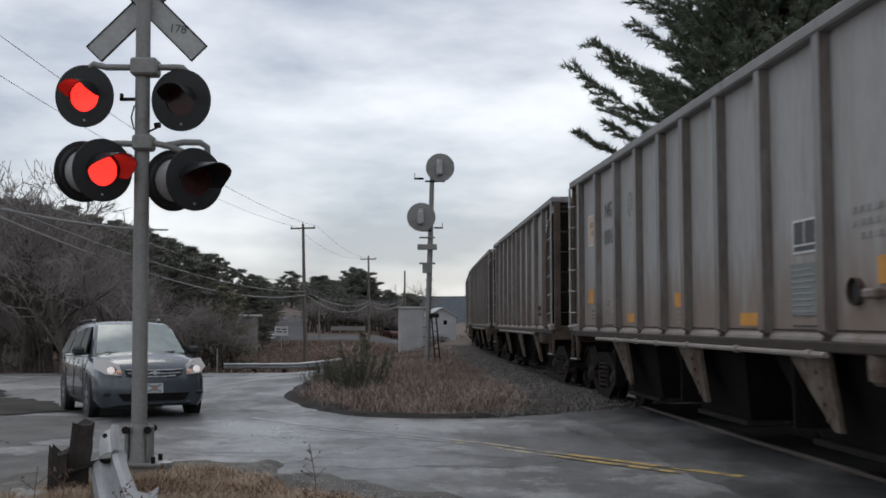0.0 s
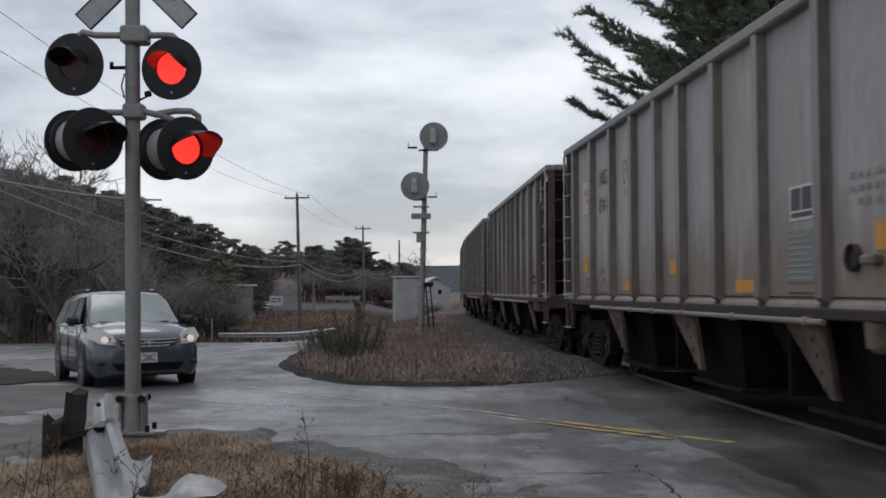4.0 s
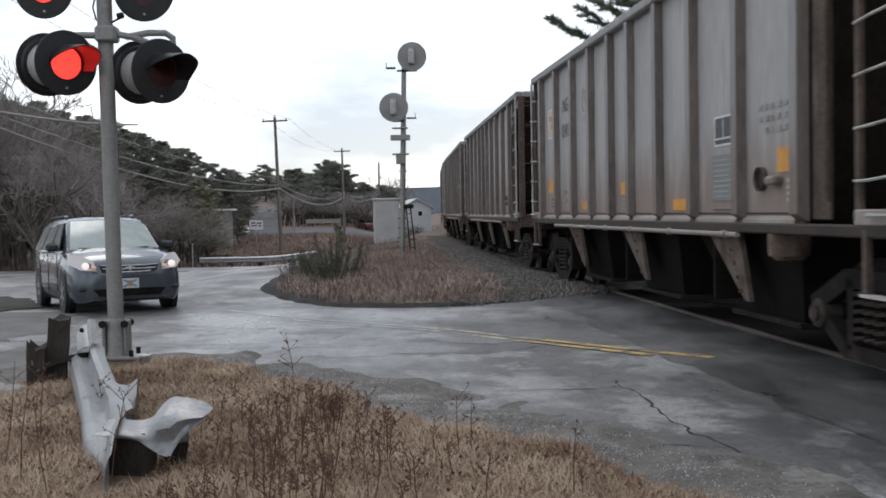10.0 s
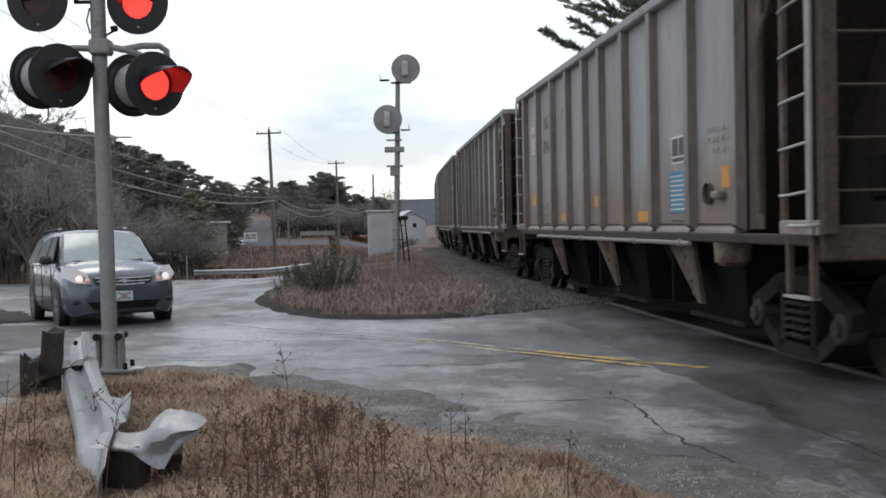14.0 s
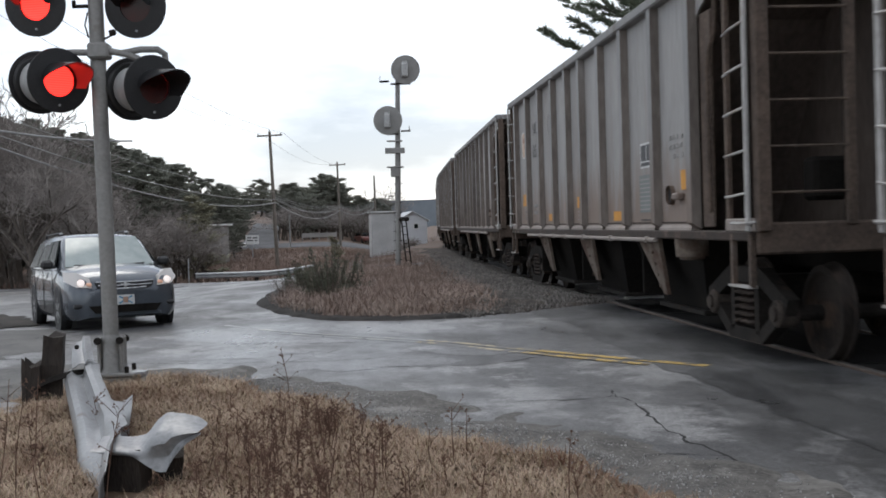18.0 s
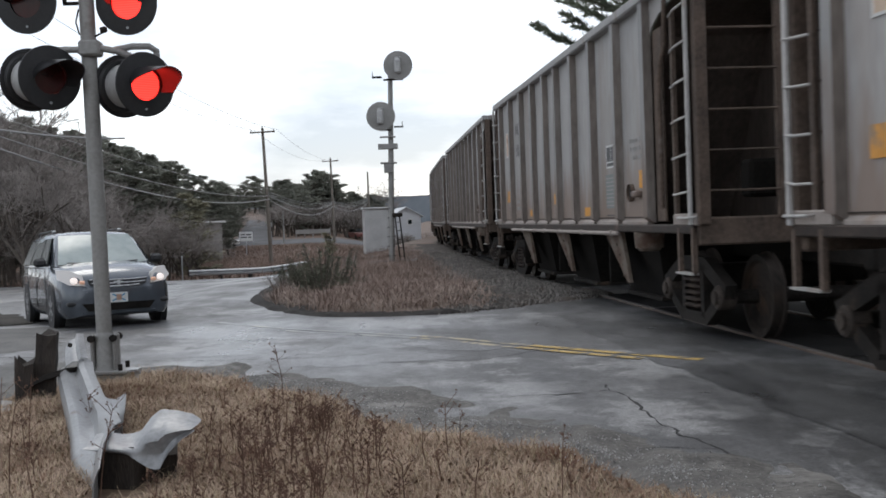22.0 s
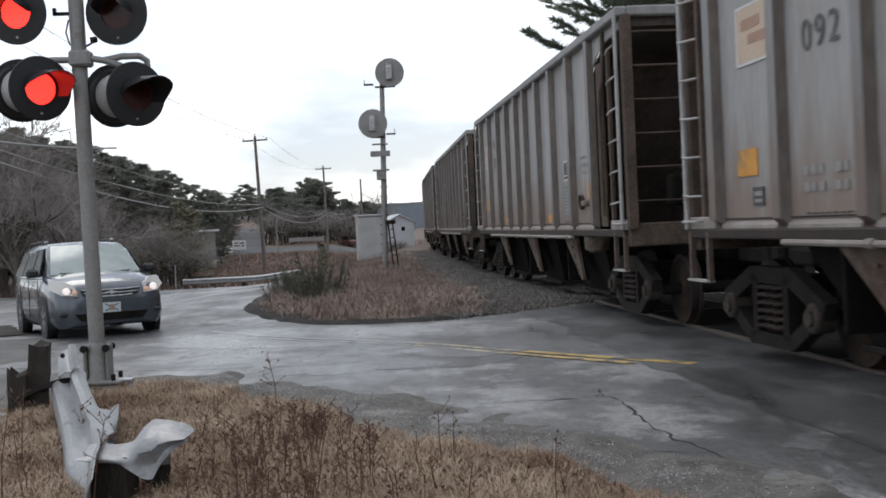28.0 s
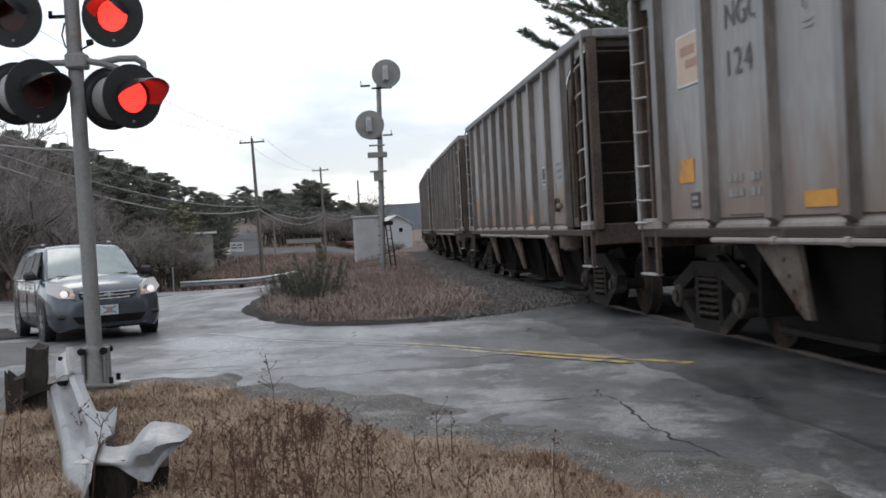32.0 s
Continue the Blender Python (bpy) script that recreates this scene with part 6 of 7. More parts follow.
def stripe(pts, offset, w, lift, s0=0.0, s1=1e9):
    g = Geo()
    dense = []
    P = [Vector((*p, 0)) for p in pts]
    for i in range(len(P) - 1):
        p0, p1, p2, p3 = P[max(i - 1, 0)], P[i], P[i + 1], P[min(i + 2, len(P) - 1)]
        for k in range(12):
            t = k / 12
            dense.append(0.5 * ((2 * p1) + (p2 - p0) * t + (2 * p0 - 5 * p1 + 4 * p2 - p3) * t * t + (3 * p1 - p0 - 3 * p2 + p3) * t ** 3))
    dense.append(P[-1])
    run, rows = 0.0, 0
    for i, p in enumerate(dense):
        if i:
            run += (p - dense[i - 1]).length
        if not s0 <= run <= s1:
            continue
        d = (dense[min(i + 1, len(dense) - 1)] - dense[max(i - 1, 0)]).normalized()
        s = Vector((d.y, -d.x, 0))
        for o in (offset - w / 2, offset + w / 2):
            q = p + s * o
            g.v.append((q.x, q.y, float(height(np.array([q.x]), np.array([q.y]))[0]) + 0.06 + lift))
        rows += 1
    g.f = [(2 * i, 2 * i + 1, 2 * i + 3, 2 * i + 2) for i in range(rows - 1)]
    return g


FADED = mat("faded_line_paint", (0.27, 0.25, 0.20), (0.40, 0.37, 0.30), rough=0.3, spec=0.8, scale=2.2, fine=35, bump=0.05, c3=(0.13, 0.13, 0.13), cover=0.40, spread=0.10)
solo("centre_line_1", stripe(CENTRE, -0.10, 0.11, 0.009, 0.5, 2.5), YELLOW, "worn yellow centre line", "road marking", kind="structure")
solo("centre_line_2", stripe(CENTRE, 0.10, 0.12, 0.009, 0.0, 2.5), YELLOW, "worn yellow centre line", "road marking", kind="structure")
solo("centre_line_5", stripe(CENTRE, -0.10, 0.11, 0.005, 2.4, 4.5), YELLOW_PALE, "faded yellow centre line", "road marking", kind="structure")
solo("centre_line_6", stripe(CENTRE, 0.10, 0.11, 0.005, 2.4, 4.5), YELLOW_PALE, "faded yellow centre line", "road marking", kind="structure")
solo("centre_line_3", stripe(CENTRE, -0.10, 0.10, 0.005, 4.4, 7.0), FADED, "faded pale centre line", "road marking", kind="structure")
solo("centre_line_4", stripe(CENTRE, 0.10, 0.10, 0.005, 4.4, 9.0), FADED, "faded pale centre line", "road marking", kind="structure")


def crack(pts, w, seed):
    g = Geo()
    r = random.Random(seed)
    dense = []
    for (ax, ay), (bx, by) in zip(pts, pts[1:]):
        n = max(2, int(math.hypot(bx - ax, by - ay) / 0.09))
        dense += [(ax + (bx - ax) * k / n + r.uniform(-0.03, 0.03), ay + (by - ay) * k / n + r.uniform(-0.03, 0.03)) for k in range(n)]
    for i, (x, y) in enumerate(dense):
        a = dense[max(i - 1, 0)]
        b = dense[min(i + 1, len(dense) - 1)]
        l = math.hypot(b[0] - a[0], b[1] - a[1]) + 1e-6
        ww = w * r.uniform(0.15, 1.1) / 2
        nx, ny = -(b[1] - a[1]) / l * ww, (b[0] - a[0]) / l * ww
        g.v += [(x + nx, y + ny, 0.0045), (x - nx, y - ny, 0.0045)]
    g.f = [(2 * i, 2 * i + 1, 2 * i + 3, 2 * i + 2) for i in range(len(dense) - 1)]
    return g


CRACKS = [([(1.40, 12.4), (1.52, 11.6), (1.60, 10.6), (1.72, 9.6), (1.66, 8.95), (1.74, 8.6), (1.72, 7.8), (1.80, 7.0), (1.95, 6.4), (2.0, 5.8)], 0.036), ([(1.66, 8.95), (1.35, 8.85), (1.0, 8.9), (0.7, 8.75)], 0.03), ([(1.74, 8.6), (2.1, 8.25), (2.3, 7.6), (2.6, 7.2)], 0.022), ([(1.5, 11.9), (0.8, 11.3), (0.2, 11.2), (-0.4, 11.4)], 0.018), ([(1.45, 12.3), (1.5, 13.2), (1.9, 14.4), (1.4, 15.6)], 0.02), ([(1.9, 8.6), (2.05, 8.0), (2.0, 7.5)], 0.012), ([(-3.4, 12.4), (-2.2, 12.1), (-1.0, 12.0), (-0.2, 12.2)], 0.02), ([(-2.6, 11.2), (-1.6, 11.6), (-1.2, 12.6), (-0.9, 13.2)], 0.018), ([(2.2, 12.9), (3.0, 13.6), (3.4, 14.8)], 0.015), ([(0.3, 7.5), (0.9, 7.0), (1.5, 6.7), (2.2, 6.5)], 0.014), ([(-6.2, 14.4), (-5.4, 13.4), (-4.6, 13.1), (-4.0, 12.2)], 0.04)]
for i, (pts, w) in enumerate(CRACKS):
    solo(f"crack_{i + 1}", crack(pts, w, i), CRACK, "dark crack in the asphalt", "crack", kind="structure")


# worn pale patches and the broken edge of the asphalt, thin sheets with ragged outlines
def patch(cx, cy, rx, ry, turn, seed, lift=0.0025):
    g = Geo()
    n = 120
    pts = []
    for k in range(n):
        a = 2 * math.pi * k / n
        r = 1 + 0.45 * noise.noise((1.3 * math.cos(a) + seed, 1.3 * math.sin(a), seed)) + 0.22 * noise.noise((5 * math.cos(a) + seed, 5 * math.sin(a), seed)) + 0.12 * noise.noise((16 * math.cos(a) + seed, 16 * math.sin(a), seed))
        x, y = rx * r * math.cos(a), ry * r * math.sin(a)
        c, s = math.cos(radians(turn)), math.sin(radians(turn))
        pts.append((cx + c * x - s * y, cy + s * x + c * y))
    rings = 14
    flat = [(cx + (x - cx) * q / rings, cy + (y - cy) * q / rings) for q in range(1, rings + 1) for x, y in pts]
    flat = np.array(flat + [(cx, cy)])
    g.v = [tuple(v) for v in np.stack([flat[:, 0], flat[:, 1], height(flat[:, 0], flat[:, 1]) + 0.06 + lift], -1)]
    g.f = [(q * n + k, q * n + (k + 1) % n, (q + 1) * n + (k + 1) % n, (q + 1) * n + k) for q in range(rings - 1) for k in range(n)]
    g.f += [(rings * n, k, (k + 1) % n) for k in range(n)]
    return g


for i, (cx, cy, rx, ry, a) in enumerate(((-4.7, 11.1, 1.5, 1.5, 20), (-7.3, 14.4, 2.6, 2.2, -15), (-8.5, 11.2, 2.6, 1.6, 10), (-6.9, 16.6, 1.7, 1.3, 30))):
    solo(f"old_paving_{i + 1}", patch(cx, cy, rx, ry, a, 1.9 * i + 9, 0.003 + 0.001 * i), OLD_PAVING, "broken pale old paving beside the verge", "paving", kind="structure")

for i, (cx, cy, rx, ry, a) in enumerate(((-2.3, 12.95, 0.95, 0.42, 8), (-0.75, 11.9, 1.0, 0.75, -30), (-2.0, 14.6, 1.3, 0.5, -25), (0.5, 12.6, 0.8, 0.35, -35))):
    solo(f"worn_patch_{i + 1}", patch(cx, cy, rx, ry, a, 3.7 * i + 2, 0.0022 + 0.0003 * i), PALE_WORN, "pale worn patch of the road surface", "road patch", kind="structure")

DIRT = mat("damp_dirt", (0.030, 0.028, 0.026), (0.085, 0.078, 0.070), rough=0.92, scale=1.2, fine=24, bump=0.6, dist=0.02, c3=(0.05, 0.044, 0.038), cover=0.55, spec=0.1)
solo("dirt_shoulder", patch(-10.4, 18.6, 2.9, 5.6, 6, 5.3, 0.020), DIRT, "dark damp dirt shoulder beside the road", "shoulder", kind="structure", smooth=True)

# ---- guardrail on the far bend ----
gr = thing("guardrail", pose(0, 0, 0), "galvanised guardrail on wooden posts round the bend", "guardrail")
gpath = [(-13.6, 47.0), (-11.6, 47.6), (-9.8, 48.0), (-7.8, 48.2), (-5.8, 48.1), (-3.8, 47.6)]
gp = []
for (ax, ay), (bx, by) in zip(gpath, gpath[1:]):
    gp += [(ax + (bx - ax) * k / 3, ay + (by - ay) * k / 3) for k in range(3)]
gp = [p for p in gp if p[0] > -10]
part("beam", beam([(x, y - 0.1, float(height(np.array([x]), np.array([y]))[0]) + 0.36) for x, y in gp], [0] * len(gp), None, [(0.85 * h, 0.85 * o) for h, o in W_PROFILE]), GALV, gr, "galvanised two-wave beam", True)
for i, (x, y) in enumerate(gp[::2]):
    z = float(height(np.array([x]), np.array([y]))[0])
    part("post", Geo().box((x, y + 0.05, z + 0.16), (0.18, 0.2, 0.66), ch=0.01), OLD_WOOD, gr)

# ---- utility poles and wires ----
POLES = [(-14.5, 30, 0.0, 10.5), (-11.55, 90, 1.5, 9.7), (-9.65, 140, 0.8, 10.0), (-5.4, 150, 0.0, 8.6)]
for i, (x, y, ln_, top) in enumerate(POLES):
    z = float(height(np.array([x]), np.array([y]))[0])
    up = thing("utility_pole", pose(x, y, z, 0, -ln_, 0), "weathered wooden utility pole with a crossarm" if i < 3 else "slender weathered wooden utility pole without crossarm", "utility pole", "utility poles along the road")
    h = top - z
    part("pole", Geo().tube([(0, 0, -0.3), (0, 0, h * 0.5), (0, 0, h)], [0.17, 0.145, 0.11], 12), POLE_WOOD, up, "", True)
    if i == 3:
        continue
    part("crossarm", Geo().box((0, -0.14, h - 0.35), (2.1, 0.11, 0.13), ch=0.01), POLE_WOOD, up)
    for k in (-0.95, 0.0, 0.95):
        part("insulator", Geo().lathe([(0.03, 0), (0.05, 0.06), (0.045, 0.12), (0.02, 0.16)], (k, -0.14, h - (0.28 if k else 0.0)), 8), SIGN_BACK, up)
CABLE = mat("cable", (0.19, 0.19, 0.19), (0.31, 0.31, 0.31), rough=0.6, scale=4, fine=30, bump=0.0)


def wire(a, b, sag, r, name="cable"):
    pts = [Vector(a).lerp(Vector(b), k / 20) - Vector((0, 0, sag * 4 * (k / 20) * (1 - k / 20))) for k in range(21)]
    return solo("overhead_wire", Geo().tube(pts, r, 5), CABLE, "sagging overhead cable between the poles", "cable", "overhead cables")


heights = [5.3, 3.75, 3.8, 4.35]
for i in range(3):
    (xa, ya, _, ta), (xb, yb, _, tb) = POLES[i], POLES[i + 1]
    for k, (dz, sag, r) in enumerate(((0.0, 1.25, 0.035), (0.28, 0.9, 0.022), (0.9, 0.7, 0.014), (0.42, 0.95, 0.018), (0.62, 0.6, 0.016))):
        if i == 0 and k > 2:
            continue
        if i and k == 2:
            dz = 0.5
        if i == 2:
            sag *= 0.75
        wire((xa, ya, heights[i] + dz), (xb, yb, heights[i + 1] + dz), sag, r)
    for k in (-0.95, 0.95) if i < 2 else ():
        wire((xa + k, ya - 0.14, ta - 0.2), (xb + k, yb - 0.14, tb - 0.2), 0.9, 0.011)

wire((-14.5, 30, 5.15), (-11.9, 46, 5.45), 0.25, 0.04)

# ---- small roadside things ----
sg = thing("road_sign", pose(-16.6, 110, -1.3), "white rectangular road sign on a post", "road sign")
part("post", Geo().tube([(0, 0, 0), (0, 0, 1.5)], 0.05, 8), GALV, sg)
part("panel", Geo().box((0, -0.06, 1.82), (1.35, 0.03, 0.95), ch=0.005), WHITE_PAINT, sg)
for x, z, w in ((-0.30, 2.02, 0.42), (0.28, 2.0, 0.5), (-0.22, 1.74, 0.62), (0.38, 1.72, 0.3)):
    part("panel_print", Geo().box((x, -0.08, z), (w, 0.01, 0.13)), PLACARD_DARK, sg)
lp = thing("lamp_post", pose(-16.00, 138, -0.85), "slender pale post beside the far road", "post")
part("shaft", Geo().tube([(0, 0, -0.2), (0, 0, 2.2), (0, 0, 4.3)], [0.10, 0.09, 0.07], 8), POLE_PAINT, lp, "", True)
s2 = thing("road_sign", pose(-13.3, 55, -0.75), "small white sign on a thin post", "road sign")
part("post", Geo().tube([(0, 0, 0), (0, 0, 1.4)], 0.03, 8), GALV, s2)
part("panel", Geo().box((0, -0.04, 1.35), (0.3, 0.02, 0.75), ch=0.004), PLACARD_WHITE, s2)
cone = thing("traffic_drum", pose(-10.7, 44.5, -0.75), "orange and white traffic drum at the road's edge", "traffic drum")
ORANGE = mat("traffic_orange", (0.55, 0.09, 0.025), (0.66, 0.13, 0.035), rough=0.6, scale=4, fine=20, bump=0.05)
part("body", Geo().lathe([(0.30, 0.0), (0.27, 0.06), (0.24, 0.1), (0.2, 0.55), (0.06, 0.6)], n=18), ORANGE, cone, "", True)
part("band", Geo().lathe([(0.232, 0.24), (0.222, 0.36)], n=18), PLACARD_WHITE, cone)
part("marker", Geo().tube([(0.9, 2.0, -0.1), (0.9, 2.0, 1.1)], 0.03, 6), GALV, cone)


def parked(x, y, turn, paint, label):
    c = thing("parked_car", pose(x, y, float(height(np.array([x]), np.array([y]))[0]) + 0.05, 0, 0, turn), label, "car")
    def ring(l, hw, zb, zt):
        half = [(hw - 0.08, zb), (hw, zb + 0.15), (hw, zt - 0.1), (hw - 0.1, zt)]
        return [(px_, l, z) for px_, z in half] + [(-px_, l, z) for px_, z in reversed(half)]
    part("body", loft([(-2.2, 0.7, 0.3, 0.65), (-2.0, 0.85, 0.22, 0.8), (-0.9, 0.88, 0.22, 0.95), (1.6, 0.88, 0.22, 0.98), (2.2, 0.8, 0.3, 0.9)], ring), paint, c, "", True)
    part("cabin", loft([(-0.9, 0.8, 0.9, 0.95), (-0.3, 0.7, 0.9, 1.42), (1.0, 0.7, 0.9, 1.45), (1.7, 0.78, 0.9, 1.0)], ring), CAR_GLASS, c, "", True)
    for sx in (-1, 1):
        for yw in (-1.35, 1.3):
            part("wheel", Geo().disc((sx * 0.72, yw, 0.31), (sx, 0, 0), 0.31, 0.2, 18, 0.03), TYRE, c)
    return c


RED_PAINT = mat("red_car_paint", (0.105, 0.032, 0.027), (0.14, 0.044, 0.036), rough=0.35, scale=3, fine=30, bump=0.02, coat=0.5)
parked(-7.4, 156, 25, RED_PAINT, "red car parked by the far road")
parked(-23.5, 135, 80, WHITE_PAINT, "white car parked by the far road")
for k, (xa, xb, y) in enumerate(((-15.9, -11.1, 152),)):
    fe = thing("board_fence", pose(xa, y, float(height(np.array([xa]), np.array([y]))[0])), "low weathered grey board fence by the far road", "fence")
    part("board", Geo().box(((xb - xa) / 2, 0, 0.8), (xb - xa, 0.05, 0.6), ch=0.01), GREY_SIDING, fe)
    for q in range(5):
        part("post", Geo().box(((xb - xa) * q / 4, 0.06, 0.45), (0.12, 0.1, 1.4)), GREY_SIDING, fe)


# ---- trees ----
def tuft(g, p, size, n, rng, flat=0.35):
    """A spray of needle blades round a point."""
    for _ in range(n):
        a, e = rng.uniform(0, 2 * math.pi), rng.gauss(0.15, flat)
        d = Vector((math.cos(a) * math.cos(e), math.sin(a) * math.cos(e), math.sin(e)))
        s = d.cross(Vector((rng.uniform(-1, 1), rng.uniform(-1, 1), rng.uniform(-1, 1)))).normalized() * size * rng.uniform(0.06, 0.125)
        q = p + Vector((rng.uniform(-1, 1), rng.uniform(-1, 1), rng.uniform(-0.5, 0.5))) * size * 0.45
        t = q + d * size * rng.uniform(0.6, 1.2)
        i = len(g.v)
        g.v += [tuple(q - s), tuple(q + s), tuple(t)]
        g.f.append((i, i + 1, i + 2))


def pine(h, radius, seed, levels, per, clumps, blades, size, bare=0.25, shape=0.6, needles=HAZED_NEEDLES, label="dark green pine with ragged tiers of branches"):
    """A pine: tapered trunk, tiers of limbs and a crown of needle sprays with gaps."""
    rng = random.Random(seed)
    tr = thing("pine_tree", pose(0, 0, 0), label, "tree", "pine trees")
    bend = [Vector((rng.uniform(-0.2, 0.2) * k, rng.uniform(-0.2, 0.2) * k, h * k / 6)) for k in range(7)]
    wood = Geo().tube(bend, [h * 0.016 * (1 - 0.14 * k) for k in range(7)], 8)
    crown = Geo()
    for i in range(levels):
        u = bare + (1 - bare) * (i + rng.uniform(-0.3, 0.3)) / levels
        if u > 0.99:
            continue
        k = u * 6
        b = bend[min(int(k), 5)].lerp(bend[min(int(k), 5) + 1], k - min(int(k), 5))
        w = (u - bare) / (1 - bare)
        reach = radius * (1 - w) ** shape * (0.55 + 0.45 * min(1, w * 5))
        for _ in range(per):
            if rng.random() < 0.14:
                continue
            a, r = rng.uniform(0, 2 * math.pi), reach * rng.uniform(0.55, 1.15)
            up = rng.uniform(-0.10, 0.16) + 0.35 * w
            tip = b + Vector((math.cos(a) * r, math.sin(a) * r, r * up))
            mid = b.lerp(tip, 0.55) + Vector((0, 0, -0.06 * r))
            wood.tube([b, mid, tip], [h * 0.0045, h * 0.003, h * 0.0012], 4, False)
            for c in range(clumps):
                t = 0.25 + 0.75 * (c + rng.random()) / clumps
                p = (b.lerp(mid, t / 0.55) if t < 0.55 else mid.lerp(tip, (t - 0.55) / 0.45))
                side = Vector((-math.sin(a), math.cos(a), 0)) * rng.uniform(-1, 1) * r * 0.36 * (1.1 - t)
                tuft(crown, p + side + Vector((0, 0, rng.uniform(-0.05, 0.14) * size * 2)), size * rng.uniform(0.7, 1.2), blades, rng)
    part("trunk", wood, BARK, tr, "grey-brown trunk and limbs")
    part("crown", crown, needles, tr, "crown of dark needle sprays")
    return tr


def white_pine(h, radius, seed):
    """A tall open pine: long limbs with side branchlets that end in upswept plumes of needles."""
    rng = random.Random(seed)
    tr = thing("pine_tree", pose(0, 0, 0), "tall white pine with feathery dark green plumes", "tree", "pine trees")
    wood, crown = Geo(), Geo()
    wood.tube([(0, 0, -0.3), (0.1, 0, h * 0.4), (0, 0.1, h * 0.8), (0, 0, h)], [h * 0.017, h * 0.013, h * 0.006, 0.02], 9)
    levels = 34
    for i in range(levels):
        w = (i + rng.uniform(-0.3, 0.3)) / levels
        z = h * (0.27 + 0.72 * max(0.0, w))
        reach = radius * max(0.04, 1 - max(w, 0)) ** 1.35 * (0.7 + 0.3 * min(1, w * 6))
        for a in range(8):
            ang = 2 * math.pi * (a + rng.uniform(-0.35, 0.35)) / 8 + 0.7 * i
            r = reach * rng.uniform(0.5, 1.08)
            out = Vector((math.cos(ang), math.sin(ang), 0))
            across = Vector((-out.y, out.x, 0))
            base = Vector((0, 0, z))
            spine = [base + out * r * t + Vector((0, 0, r * (0.10 * t - 0.16 * math.sin(math.pi * t) * 0.6 + 0.16 * t * t))) for t in (0, 0.25, 0.5, 0.75, 1.0)]
            wood.tube(spine, [0.075, 0.06, 0.045, 0.03, 0.012], 4, False)
            n = max(6, int(r * 4.0))
            for k in range(n):
                t = 0.25 + 0.75 * (k + rng.random()) / n
                q = t * 4
                p = spine[min(int(q), 3)].lerp(spine[min(int(q), 3) + 1], q - min(int(q), 3))
                side = 1 if k % 2 else -1
                l = (0.5 + 0.9 * (1.15 - t)) * rng.uniform(0.6, 1.25)
                d = (out * rng.uniform(0.5, 1.0) + across * side * rng.uniform(0.3, 0.9) + Vector((0, 0, rng.uniform(0.05, 0.5)))).normalized()
                e = p + d * l
                wood.tube([p, e], [0.018, 0.007], 3, False)
                for c in range(5):
                    f = p.lerp(e, 0.25 + 0.8 * c / 4)
                    for _ in range(14):
                        nd = (d * 0.9 + Vector((rng.gauss(0, 0.6), rng.gauss(0, 0.6), rng.gauss(0.25, 0.5)))).normalized()
                        g0 = f + Vector((rng.uniform(-1, 1), rng.uniform(-1, 1), rng.uniform(-1, 1))) * 0.07
                        s = nd.cross(Vector((rng.uniform(-1, 1), rng.uniform(-1, 1), rng.uniform(-1, 1)))).normalized() * 0.025
                        m = len(crown.v)
                        crown.v += [tuple(g0 - s), tuple(g0 + s), tuple(g0 + nd * rng.uniform(0.2, 0.42))]
                        crown.f.append((m, m + 1, m + 2))
    part("trunk", wood, BARK, tr, "grey-brown trunk and limbs")
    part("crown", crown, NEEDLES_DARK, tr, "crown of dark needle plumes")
    return tr


def bare_tree(h, seed, depth=6, spread=0.55, label="leafless grey-brown tree with fine twigs", twig=0.0026, name="bare_tree", group="leafless trees"):
    """A leafless tree by forking limbs down to fine twigs."""
    rng = random.Random(seed)
    tr = thing(name, pose(0, 0, 0), label, "tree" if name == "bare_tree" else "bush", group)
    wood, twigs = Geo(), Geo()

    def grow(p, d, l, r, level):
        n = 3
        pts, q = [p], p
        for k in range(n):
            d = (d + Vector((rng.uniform(-1, 1), rng.uniform(-1, 1), rng.uniform(-0.5, 0.9))) * 0.16).normalized()
            q = q + d * l / n
            pts.append(q)
        (wood if level < 3 else twigs).tube(pts, [r, r * 0.88, r * 0.78, r * 0.66], 6 if level < 2 else 3, False)
        if level >= depth:
            return
        for k in range(rng.choice((2, 3, 3)) if level else 4):
            t = rng.uniform(0.45, 1.0)
            s = pts[min(int(t * n), n - 1)].lerp(pts[min(int(t * n), n - 1) + 1], t * n - min(int(t * n), n - 1))
            a = rng.uniform(0, 2 * math.pi)
            side = d.orthogonal().normalized()
            side.rotate(Matrix.Rotation(a, 3, d))
            nd = (d + side * rng.uniform(0.5, 1.1) * spread * 1.5).normalized()
            grow(s, nd, l * rng.uniform(0.62, 0.85), max(r * rng.uniform(0.45, 0.62), h * twig * 0.45), level + 1)

    grow(Vector((0, 0, -0.2)), Vector((rng.uniform(-0.1, 0.1), rng.uniform(-0.1, 0.1), 1)), h * 0.30, h * 0.017, 0)
    part("trunk", wood, BARK, tr, "grey-brown trunk and limbs")
    part("crown", twigs, TWIGS, tr, "haze of bare twigs")
    return tr


def spot(px_, d):
    """The place at distance d in the direction in which a mark stands at the ninth second."""
    return math.tan(math.atan((px_ - 784) / 1892.7) + radians(1.15)) * d


def land(x, y):
    return float(height(np.array([x]), np.array([y]))[0]) - 0.05


def sized(x, y, s, turn, wide=1.0):
    return Matrix.Translation((x, y, land(x, y) - 0.1)) @ Matrix.Rotation(turn, 4, "Z") @ Matrix.Diagonal((s * wide, s * wide, s, 1))


